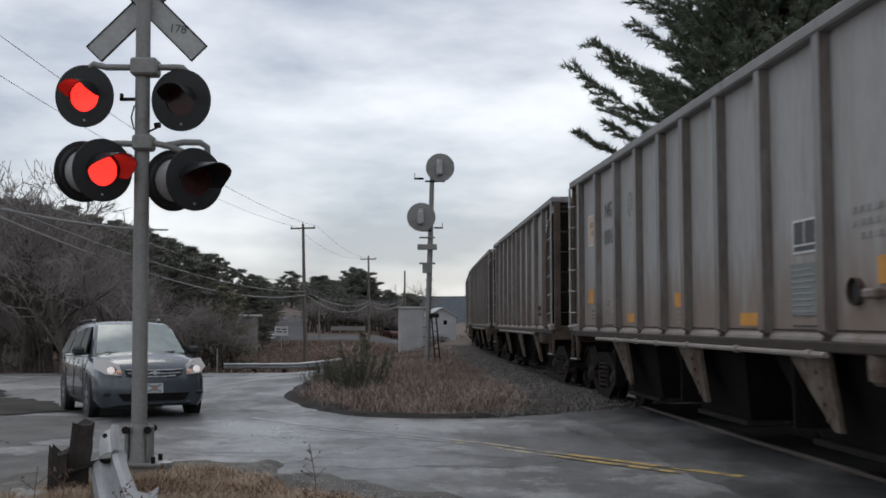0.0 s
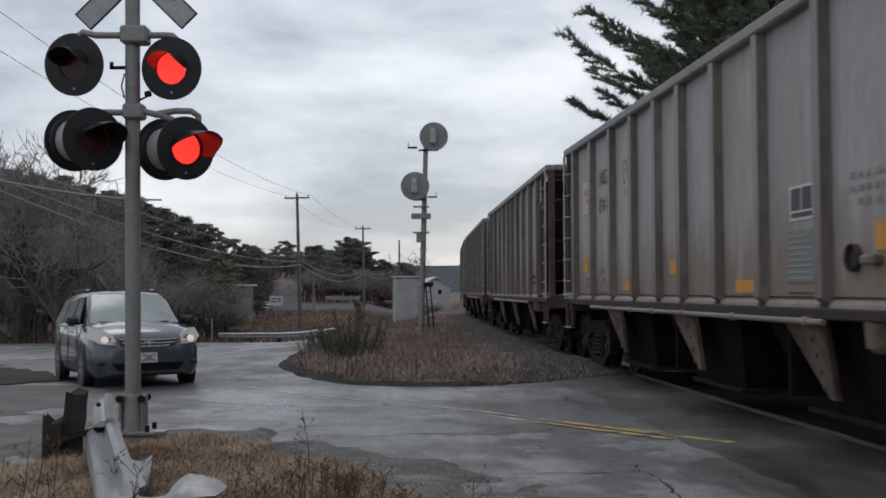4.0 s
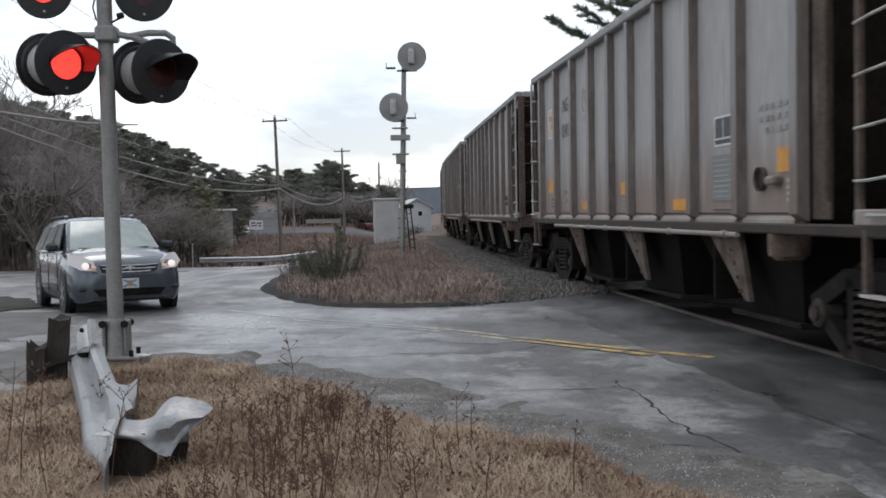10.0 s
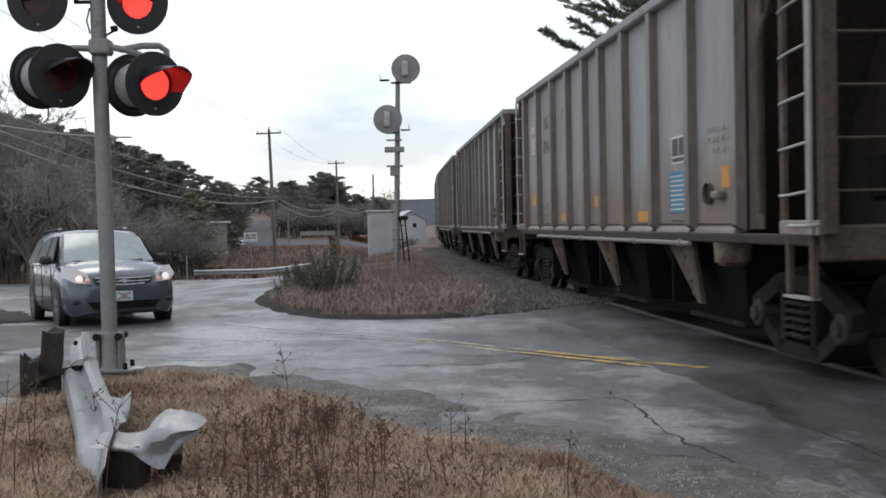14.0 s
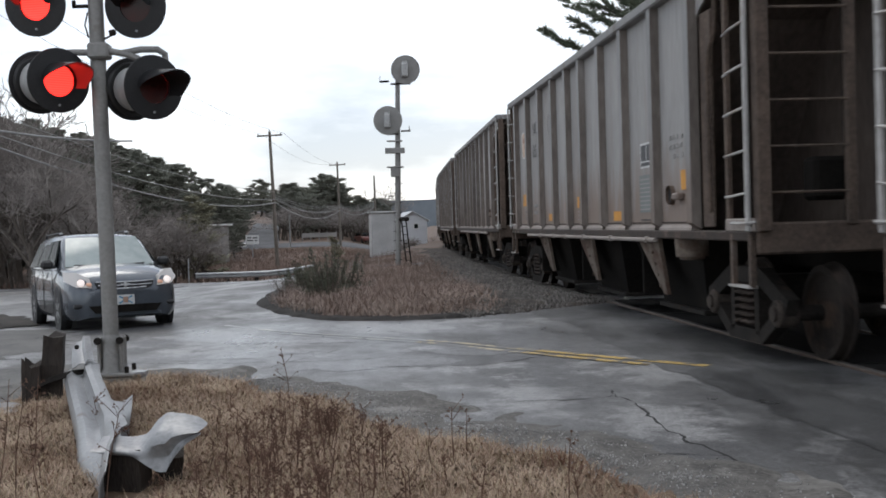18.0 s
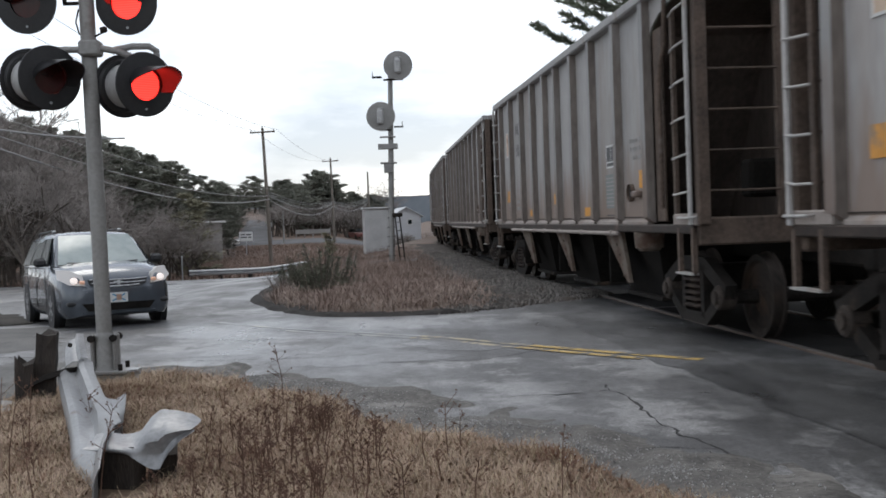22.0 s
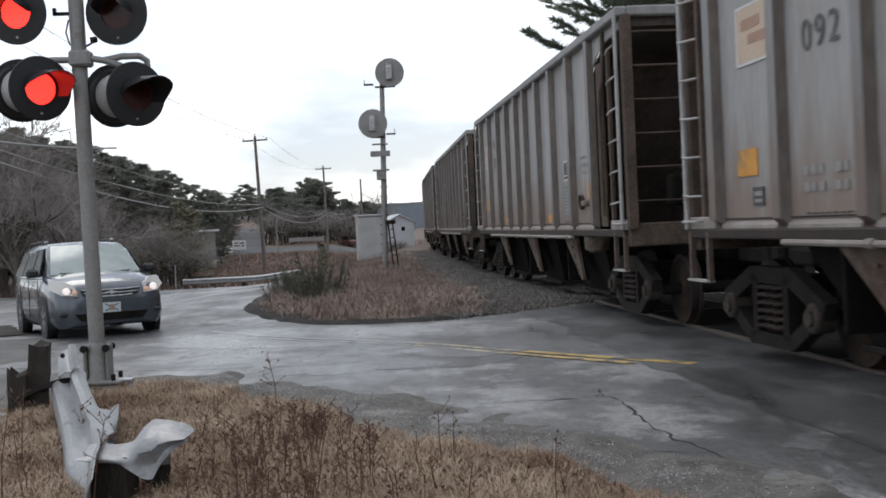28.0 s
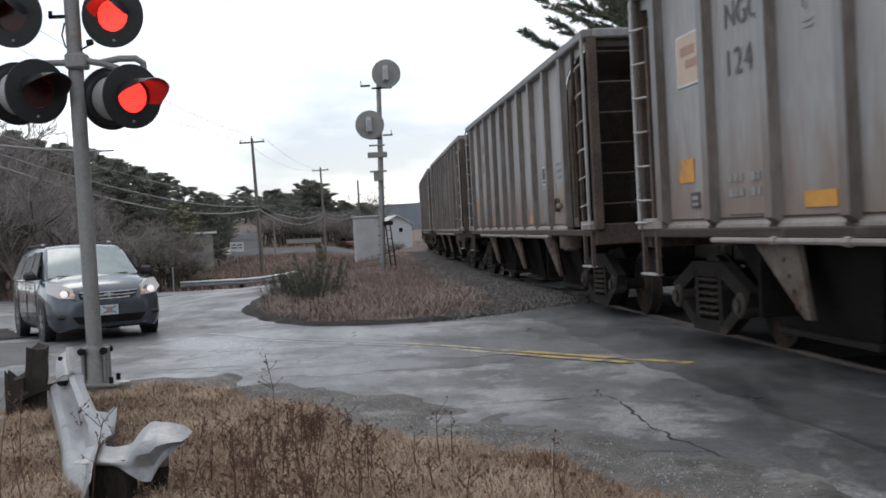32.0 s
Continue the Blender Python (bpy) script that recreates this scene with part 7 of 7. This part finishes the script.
def twin(ob, m):
    """A copy at the pose and size that m gives."""
    return copy_thing(ob, m @ Matrix.Diagonal((1 / ob.scale.x, 1 / ob.scale.y, 1 / ob.scale.z, 1)))


rng = random.Random(11)
# the tall pine beyond the train, and more pines added behind and beside it
big = white_pine(27, 11.6, 3)
big.matrix_basis = pose(14.4, 46, 0)
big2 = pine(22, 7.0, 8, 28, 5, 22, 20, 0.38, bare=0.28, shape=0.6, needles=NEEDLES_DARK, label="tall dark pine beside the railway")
big2.matrix_basis = pose(20.5, 44, 0)
copy_thing(big2, pose(17.0, 49, 0, 0, 0, 140))
# Two pines added past the edge of view, to darken under the train.
copy_thing(big2, pose(17.0, 26, 0, 0, 0, 80))
copy_thing(big2, pose(16.5, 12, 0, 0, 0, 200))

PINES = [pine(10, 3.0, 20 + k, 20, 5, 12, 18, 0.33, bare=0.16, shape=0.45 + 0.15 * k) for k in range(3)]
BARES = [bare_tree(9, 40 + k, depth=6) for k in range(3)]
SKY = [(-140, 175), (0, 172), (60, 186), (120, 200), (200, 218), (260, 245), (330, 272), (380, 292), (430, 318), (455, 312), (476, 296), (500, 318), (532, 304), (560, 316), (582, 290), (604, 296), (632, 322), (652, 328), (700, 335)]


def put(models, used, k, m):
    if k not in used:
        used.add(k)
        models[k].matrix_basis = m
    else:
        twin(models[k], m)


used = set()
for j in range(64):
    px_ = -130 + 560 * (j + rng.random()) / 64
    d = rng.uniform(60, 100) if j % 3 and px_ < 350 else rng.uniform(106, 125)
    sky = float(np.interp(px_, [a for a, b in SKY], [b for a, b in SKY])) + rng.uniform(0, 34) * (1 if j % 2 else 0.2)
    x = spot(px_, d)
    top = 1.5 + (396 - 0.019 * px_ - sky) / 1892.7 * d
    s = (top - land(x, d)) / 10
    put(PINES, used, rng.randrange(3), sized(x, d, s, rng.uniform(0, 6.28), rng.uniform(0.85, 1.2)))
for j in range(52):
    px_ = 425 + 275 * (j + rng.random()) / 52
    d = rng.uniform(165, 235) if not 452 < px_ < 512 else rng.uniform(262, 300)
    sky = float(np.interp(px_, [a for a, b in SKY], [b for a, b in SKY])) + (0 if j % 2 else rng.uniform(5, 40))
    x = spot(px_, d)
    top = 1.5 + (396 - 0.019 * px_ - sky) / 1892.7 * d
    put(PINES, used, rng.randrange(3), sized(x, d, max(0.5, (top - land(x, d)) / 10), rng.uniform(0, 6.28), rng.uniform(1.2, 1.8)))
for j in range(10):
    px_ = 396 + 36 * (j + rng.random()) / 10
    d = rng.uniform(122, 150)
    sky = float(np.interp(px_, [a for a, b in SKY], [b for a, b in SKY])) + (0 if j % 2 else rng.uniform(5, 30))
    x = spot(px_, d)
    top = 1.5 + (396 - 0.019 * px_ - sky) / 1892.7 * d
    put(PINES, used, rng.randrange(3), sized(x, d, max(0.4, (top - land(x, d)) / 10), rng.uniform(0, 6.28), rng.uniform(0.9, 1.3)))
for j in range(16):
    px_ = 505 + 150 * (j + rng.random()) / 16
    d = rng.uniform(172, 205)
    sky = float(np.interp(px_, [a for a, b in SKY], [b for a, b in SKY])) + rng.uniform(-2, 14)
    x = spot(px_, d)
    top = 1.5 + (396 - 0.019 * px_ - sky) / 1892.7 * d
    put(PINES, used, rng.randrange(3), sized(x, d, (top - land(x, d)) / 10, rng.uniform(0, 6.28), rng.uniform(1.0, 1.4)))
# named clumps that stand out against the sky
for px_, sky, d in ((476, 297, 265), (532, 305, 170), (582, 290, 165), (604, 297, 168), (560, 325, 160)):
    x = spot(px_, d)
    top = 1.5 + (387 - sky) / 1892.7 * d
    put(PINES, used, 0, sized(x, d, (top - land(x, d)) / 10, rng.uniform(0, 6.28), 1.35))
used = set()
for j in range(34):
    px_ = -130 + 400 * (j + rng.random()) / 34
    d = rng.uniform(40, 62)
    x = spot(px_, d)
    put(BARES, used, rng.randrange(3), sized(x, d, rng.uniform(0.45, 0.92) * (1.0 if px_ < 160 else 0.75), rng.uniform(0, 6.28), 1.15))
for j in range(46):
    # leafless trees mixed with the pines below the skyline
    px_ = -100 + 470 * (j + rng.random()) / 46
    d = rng.uniform(58, 84)
    x = spot(px_, d)
    sky = float(np.interp(px_, [a for a, b in SKY], [b for a, b in SKY])) + rng.uniform(45, 120)
    top = 1.5 + (396 - 0.019 * px_ - sky) / 1892.7 * d
    put(BARES, used, rng.randrange(3), sized(x, d, (top - land(x, d)) / 8.6, rng.uniform(0, 6.28), 1.1))
for j in range(54):
    # grey thicket below the far pines
    px_ = 505 + 205 * (j + rng.random()) / 54
    d = rng.uniform(154, 178)
    x = spot(px_, d)
    put(BARES, used, rng.randrange(3), sized(x, d, rng.uniform(0.45, 0.85), rng.uniform(0, 6.28), 1.5))
for px_, d, s in ((-40, 44, 1.15), (-5, 46, 1.2), (22, 50, 1.5), (50, 48, 1.25), (92, 47, 1.05), (692, 190, 1.35), (660, 185, 1.0), (720, 175, 0.7), (320, 60, 0.6), (436, 138, 0.55), (445, 160, 0.6)):
    x = spot(px_, d)
    put(BARES, used, rng.randrange(3), sized(x, d, s, rng.uniform(0, 6.28), 1.2))
for j in range(16):
    # slender leafless growth along the road's bend
    px_ = 225 + 150 * (j + rng.random()) / 16
    d = rng.uniform(48.5, 51.5)
    put(BARES, used, rng.randrange(3), sized(spot(px_, d), d, rng.uniform(0.28, 0.52), rng.uniform(0, 6.28), 1.2))
# a young cedar by the bend
cedar = pine(6.0, 1.7, 77, 16, 6, 6, 12, 0.34, bare=0.04, shape=0.6, needles=mat("olive_needles", (0.17, 0.165, 0.115), (0.30, 0.28, 0.20), rough=0.8, scale=2, fine=14, bump=0.0, spec=0.2), label="young olive-green conifer at the wood's edge")
cedar.matrix_basis = sized(spot(374, 52), 52, 0.74, 0, 1.25)
twin(cedar, sized(spot(612, 70), 70, 0.42, 1.0))

# brush: leafless shrubs of the field's edge and the island, and an added row behind the train
BRUSH = bare_tree(2.0, 91, depth=5, spread=0.8, label="leafless brown shrub with fine twigs", twig=0.004, name="bare_bush", group="leafless shrubs")
BRUSH.matrix_basis = sized(-1.9, 30.0, 0.8, 0.0)
for j in range(26):
    px_ = -120 + 420 * (j + rng.random()) / 26
    d = rng.uniform(47, 60)
    x = spot(px_, d)
    twin(BRUSH, sized(x, d, rng.uniform(0.7, 1.3), rng.uniform(0, 6.28), 1.4))
for j in range(58):
    y = rng.uniform(20.5, 52)
    x = rng.uniform(-3.0, 1.4) if y < 40 else rng.uniform(-4, 1.2)
    twin(BRUSH, sized(x, y, rng.uniform(0.3, 0.62), rng.uniform(0, 6.28), 1.3))
# Shrubs added out of sight beyond the train, to darken the view beneath it.
for j in range(30):
    y = rng.uniform(-4, 60)
    twin(BRUSH, sized(np.interp(y, TRACK_YS, TRACK_XS) + rng.uniform(4.5, 8), y, rng.uniform(0.9, 1.6), rng.uniform(0, 6.28), 1.5))

for j in range(26):
    y = rng.uniform(56, 125)
    twin(BRUSH, sized(np.interp(y, TRACK_YS, TRACK_XS) - rng.uniform(3.4, 5.6), y, rng.uniform(0.5, 0.95), rng.uniform(0, 6.28), 1.5))


def evergreen_bush(h, seed):
    """A low bush of upright green shoots."""
    r = random.Random(seed)
    b = thing("evergreen_bush", pose(0, 0, 0), "dark green evergreen bush in dry grass", "bush", "evergreen bushes")
    wood, leaf = Geo(), Geo()
    for k in range(34):
        a, l = r.uniform(0, 6.28), h * r.uniform(0.45, 1.1)
        p0 = Vector((math.cos(a), math.sin(a), 0)) * r.uniform(0, 0.28) * h
        p1 = p0 + Vector((math.cos(a) * 0.3, math.sin(a) * 0.3, 1)).normalized() * l
        wood.tube([p0, p0.lerp(p1, 0.5) + Vector((0, 0, 0.05)), p1], [0.018, 0.012, 0.005], 4, False)
        for q in range(15):
            tuft(leaf, p0.lerp(p1, 0.12 + 0.88 * q / 14), 0.085 * r.uniform(0.6, 1.3), 9, r, 0.7)
    part("stem", wood, BARK, b)
    part("crown", leaf, SHRUB, b, "dull green shoots")
    return b


bush = evergreen_bush(1.25, 4)
bush.matrix_basis = sized(-1.62, 20.7, 1.02, 0)
for x, y, s in ((-2.85, 25.4, 0.6), (-2.45, 24.4, 0.66), (-3.0, 27.8, 0.6), (-1.20, 22.0, 0.5), (-2.0, 22.0, 0.85)):
    twin(bush, sized(x, y, s, rng.uniform(0, 6.28)))


# ---- grass and weeds ----
def blades(name, n, region, zf, hmin, hmax, width, lie, material, label, seed, keep=None):
    """Many thin bent blades in one mesh."""
    R = np.random.RandomState(seed)
    x0, x1, y0, y1 = region
    X, Y = R.uniform(x0, x1, n), R.uniform(y0, y1, n)
    if keep is not None:
        m = keep(X, Y, R)
        X, Y = X[m], Y[m]
    n = len(X)
    Z = zf(X, Y)
    A, H = R.uniform(0, 2 * np.pi, n), R.uniform(hmin, hmax, n)
    T = np.clip(R.normal(lie, 0.35, n), 0.05, 1.5)
    W = width * R.uniform(0.6, 1.4, n)
    B = A + R.uniform(-0.8, 0.8, n)
    p0 = np.stack([X, Y, Z - 0.01], -1)
    d1 = np.stack([np.cos(A) * np.sin(T * 0.6), np.sin(A) * np.sin(T * 0.6), np.cos(T * 0.6)], -1)
    d2 = np.stack([np.cos(B) * np.sin(T), np.sin(B) * np.sin(T), np.cos(T)], -1)
    s = np.stack([-np.sin(A), np.cos(A), 0 * A], -1) * W[:, None]
    p1 = p0 + d1 * H[:, None] * 0.5
    p2 = p1 + d2 * H[:, None] * 0.5
    V = np.stack([p0 - s, p0 + s, p1 - s * 0.7, p1 + s * 0.7, p2], 1).reshape(-1, 3)
    me = bpy.data.meshes.new(name)
    base_i = np.arange(n)[:, None] * 5
    quads = (base_i + np.array([0, 1, 3, 2])).tolist()
    tris = (base_i + np.array([2, 3, 4])).tolist()
    me.from_pydata(V.tolist(), [], quads + tris)
    me.materials.append(material)
    return solo(name, me, None, label, "grass", kind="stuff")


def near_z(X, Y):
    sd = signed(NEAR_EDGE, X, Y) + 0.10 * rough2(X, Y, 2.1) + 0.85 + 0.22 * rough2(X, Y, 3.3, 2.0)
    return height(X, Y) + 0.06 + np.clip(sd * 0.22, -0.1, 0.035) + 0.05 * sstep(0.1, 1.6, sd) + np.where(sd > 0, 0.02, 0) * rough2(X, Y, 5.3)


def isle_z(X, Y):
    sd = signed(ISLAND, X, Y) + 0.025 * rough2(X, Y, 2.1)
    return height(X, Y) + 0.06 + np.clip(sd * 0.7, -0.1, 0.035) + 0.16 * sstep(0.1, 1.6, sd)


STRAW_PALE = mat("pale_straw", (0.30, 0.24, 0.155), (0.50, 0.41, 0.285), rough=0.9, scale=2, fine=30, bump=0.0, spec=0.15)
RED_STRAW = mat("reddish_dry_grass", (0.20, 0.148, 0.124), (0.40, 0.322, 0.275), rough=0.9, scale=0.9, fine=20, bump=0.0, spec=0.15, c3=(0.15, 0.10, 0.08), cover=0.52)
ISLE_WEED = mat("island_weed", (0.115, 0.082, 0.068), (0.215, 0.162, 0.138), rough=0.9, scale=2, fine=20, bump=0.0, spec=0.15)
LITTER = mat("leaf_litter", (0.12, 0.072, 0.05), (0.26, 0.165, 0.115), rough=0.9, scale=2, fine=30, bump=0.0, spec=0.15)
inside = lambda X, Y, R: ~((np.abs(X + 1.58) < 0.19) & (Y > 5.45) & (Y < 6.0)) & (signed(NEAR_EDGE, X, Y) + 0.16 * rough2(X, Y, 2.1) > 0.05 + 0.22 * R.uniform(0, 1, len(X)))
blades("dry_grass_near", 130000, (-5.6, 2.3, 3.8, 11), near_z, 0.05, 0.16, 0.0026, 1.3, STRAW, "matted dry straw-coloured grass", 1, inside)
blades("dry_grass_pale", 34000, (-5.6, 2.3, 3.8, 11), near_z, 0.06, 0.20, 0.0022, 1.35, STRAW_PALE, "pale dead grass stems", 2, inside)
blades("leaf_litter", 38000, (-5.6, 2.3, 3.8, 11), near_z, 0.02, 0.07, 0.011, 1.35, LITTER, "brown dead leaf litter in the grass", 3, inside)
isle = lambda X, Y, R: (signed(ISLAND, X, Y) > 0.22 + 0.35 * R.uniform(0, 1, len(X))) & (np.interp(Y, TRACK_YS, TRACK_XS) - X > 2.6 + 1.0 * R.uniform(0, 1, len(X)))
clumped = lambda X, Y, R: isle(X, Y, R) & (Y > 18.4 + 0.5 * X) & (rough2(X, Y, 1.3, 4.0) + 0.5 * rough2(X, Y, 4.1, 1.0) > R.normal(0.1, 0.35, len(X)))
blades("dry_grass_island", 95000, (-5, 3, 16.8, 46), isle_z, 0.07, 0.24, 0.0055, 1.2, RED_STRAW, "dry pinkish straw grass on the island", 4, isle)
blades("straw_island", 16000, (-4, 3, 16.8, 21.5), isle_z, 0.16, 0.36, 0.006, 1.3, RED_STRAW, "long lying straw at the island's tip", 8, isle)
blades("weeds_island", 30000, (-5, 3, 18, 50), isle_z, 0.14, 0.42, 0.0032, 0.5, ISLE_WEED, "dead reddish weeds on the island", 5, clumped)
field_keep = lambda X, Y, R: Y > far_edge(X) + 1.0
blades("field_grass", 30000, (-26, -3, 46, 133), lambda X, Y: height(X, Y) - 0.05, 0.25, 0.6, 0.03, 0.8, mat("rusty_grass", (0.165, 0.118, 0.096), (0.29, 0.22, 0.186), rough=0.9, scale=0.2, fine=3, bump=0.0, spec=0.1), "rust-brown dead grass of the field", 6, field_keep)

stalks = Geo()
r = random.Random(21)


def weed(x, y, h):
    z = float(near_z(np.array([x]), np.array([y]))[0])
    lean_ = Vector((r.uniform(-0.16, 0.16), r.uniform(-0.16, 0.16), 1)).normalized()
    p = Vector((x, y, z))
    q = p + lean_ * h
    stalks.tube([p, p.lerp(q, 0.5) + Vector((r.uniform(-0.02, 0.02), r.uniform(-0.02, 0.02), 0)), q], [0.0035, 0.003, 0.0018], 4, False)
    for k in range(r.randint(5, 11)):
        t = r.uniform(0.45, 1.0)
        a = r.uniform(0, 6.28)
        b = p.lerp(q, t)
        e = b + Vector((math.cos(a), math.sin(a), r.uniform(0.4, 1.2))) * r.uniform(0.02, 0.10) * (0.5 + h)
        stalks.tube([b, e], [0.002, 0.0015], 3, False)
        for c in range(r.randint(2, 4)):
            s = r.uniform(0.004, 0.010)
            o = e + Vector((r.uniform(-1, 1), r.uniform(-1, 1), r.uniform(-1, 1))) * s * 1.3
            i = len(stalks.v)
            stalks.v += [tuple(o + Vector((s, 0, -s * 0.4))), tuple(o + Vector((-s * 0.6, s * 0.8, 0))), tuple(o + Vector((-s * 0.5, -s * 0.8, 0.1 * s))), tuple(o + Vector((0, 0, s * 1.2)))]
            stalks.f += [(i, i + 1, i + 3), (i + 1, i + 2, i + 3), (i + 2, i, i + 3), (i, i + 2, i + 1)]


for k in range(150):
    if k % 4:
        y = r.uniform(4.7, 7.4)
        x = r.gauss(-0.68 - 0.06 * (y - 6), 0.34)
    else:
        x, y = r.uniform(-2.9, 0.9), r.uniform(4.8, 8.8)
    if float(signed(NEAR_EDGE, np.array([x]), np.array([y]))[0]) > 0.5 and abs(x + 2.0 + (6.5 - y) * -0.42) > 0.10:
        weed(x, y, r.uniform(0.12, 0.30) * (1.25 if k % 9 == 0 else 1.0))
for x, y, h in ((-1.0, 8.3, 0.5), (-2.35, 6.0, 0.62), (-2.15, 5.7, 0.55), (-1.9, 5.4, 0.5), (-2.5, 7.0, 0.5), (-1.62, 5.5, 0.5)):
    weed(x, y, h)
solo("dead_weeds", stalks, WEED, "dead reddish-brown weed stalks with seed heads", "weeds", kind="stuff")

# lumps of broken paving by the rotten posts
r = random.Random(77)
for x, y, size in ((-3.42, 8.95, 0.16), (-3.60, 9.10, 0.11), (-3.30, 8.72, 0.08), (-3.72, 8.85, 0.13), (-3.55, 8.60, 0.07)):
    bm = bmesh.new()
    bmesh.ops.create_icosphere(bm, subdivisions=2, radius=size * 0.6)
    for v in bm.verts:
        v.co = Vector((v.co.x * 1.3, v.co.y, v.co.z * 0.45)) * (1 + 0.35 * noise.noise(v.co * 9 + Vector((x * 7, y, 0))))
    solo("paving_lump", Geo().take(bm), OLD_PAVING_LUMP, "lump of broken pale paving in the dry grass", "rubble", "broken paving lumps", m=pose(x, y, float(near_z(np.array([x]), np.array([y]))[0]) + size * 0.12, r.uniform(-10, 10), r.uniform(-10, 10), r.uniform(0, 180)))

# pebbles along the broken road edge
peb = Geo()
R = np.random.RandomState(31)
n_peb = 5200
seg = R.randint(2, 8, n_peb)
EA, EB = np.array(NEAR_EDGE)[seg - 1], np.array(NEAR_EDGE)[seg]
PP = EA + (EB - EA) * R.uniform(0, 1, (n_peb, 1)) + R.normal(0.12, 0.22, (n_peb, 2))
PZ_ = np.maximum(height(PP[:, 0], PP[:, 1]) + 0.06, near_z(PP[:, 0], PP[:, 1]))
PS = R.uniform(0.002, 0.008, n_peb) * R.uniform(0.6, 1.3, n_peb)
PV = np.concatenate([PP, (PZ_ + 0.3 * PS)[:, None]], 1)[:, None, :] + octa[None] * PS[:, None, None] * R.uniform(0.6, 1.2, (n_peb, 6, 3))
peb.v = PV.reshape(-1, 3).tolist()
peb.f = [tuple(6 * k + q for q in f) for k in range(n_peb) for f in ((0, 2, 4), (2, 1, 4), (1, 3, 4), (3, 0, 4), (2, 0, 5), (1, 2, 5), (3, 1, 5), (0, 3, 5))]
solo("pebbles", peb, stone_mix("road_grit", (0.2, 0.195, 0.19), (0.36, 0.35, 0.34)), "loose pebbles along the crumbling road edge", "pebbles", kind="stuff")

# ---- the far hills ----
# Blue-grey tone: the haze over the distance is put into the hill colour.
HILL = mat("hazed_wooded_hill", (0.135, 0.152, 0.17), (0.175, 0.193, 0.21), rough=1.0, scale=0.01, fine=0.08, bump=0.0, spec=0.0)
ridge = Geo()
for i in range(121):
    x = -1500 + i * 25
    top = 37 + 5 * noise.noise((x * 0.004, 1.0, 0)) + 3 * noise.noise((x * 0.03, 2.0, 0))
    ridge.v += [(x, 1500 - 0.0 * abs(x), -20), (x, 1520, top), (x, 1900, -20)]
ridge.f = [(3 * i + k, 3 * i + 3 + k, 3 * i + 4 + k, 3 * i + 1 + k) for i in range(120) for k in (0, 1)]
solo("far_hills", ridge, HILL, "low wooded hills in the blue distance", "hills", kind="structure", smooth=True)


# ---- what moves ----
def motions():
    """The train rolls by towards the camera, and the lamps flash in turn."""
    times = [i * 1.0 for i in range(33)]
    def far_corner(t):
        ease = float(np.interp(t, [0, 1, 2, 3, 4.5, 6, 8, 10, 12], [0.05, 0.11, 0.03, -0.07, 0.0, 0.08, -0.03, 0.02, 0.0]))
        return ease + 8.572936 + t * (-8.524502 + t * (0.0560562 + t * (-0.00315382 + t * (8.795938e-05 - 9.317267e-07 * t))))
    for i, w in enumerate(WAGONS):
        rows = []
        for t in times:
            mid = far_corner(t) + i * PITCH - LB / 2
            a, b = track_at(mid + TRUCK), track_at(mid - TRUCK)
            c = (a + b) / 2
            rows.append((t, pose(c.x, c.y, RAIL_Z, 0, 0, -math.degrees(math.atan2(a.x - b.x, a.y - b.y)))))
        walk(w, rows)
    # the wheels roll as far as the train goes
    axles = [sorted((ob for ob in w.children_recursive if ob.name.split(".")[0] == "axle"), key=lambda ob: ob.location.y) for w in WAGONS]
    for ob in axles[0]:
        y = ob.location.y
        walk(ob, [(k / 15, pose(0, y, 0.457, math.degrees((far_corner(0) - far_corner(k / 15)) / 0.457), 0, 0)) for k in range(481)])
    for row in axles[1:]:
        for ob, first in zip(row, axles[0]):
            ob.rotation_mode = "QUATERNION"
            ob.animation_data_create()
            ob.animation_data.action = first.animation_data.action
            ob.animation_data.action_slot = first.animation_data.action_slot
    half, first = 0.8225, 0.51
    for leaf, sx, left in SHUTTERS:
        rows, k = [], 0
        lit = left
        place = lambda on: pose(sx * 0.152 if on else 0.0, 0, 0)
        rows.append((0.0, place(lit)))
        t = first
        while t < 31.9:
            # the lit pair goes dark a moment before the other pair lights up
            start = round((t + (-0.017 if lit else 0.0)) * 30) / 30
            rows.append((start, place(lit)))
            lit = not lit
            rows.append((start + 1 / 30, place(lit)))
            t += half
        rows.append((32.0, place(lit)))
        walk(leaf, rows)


motions()
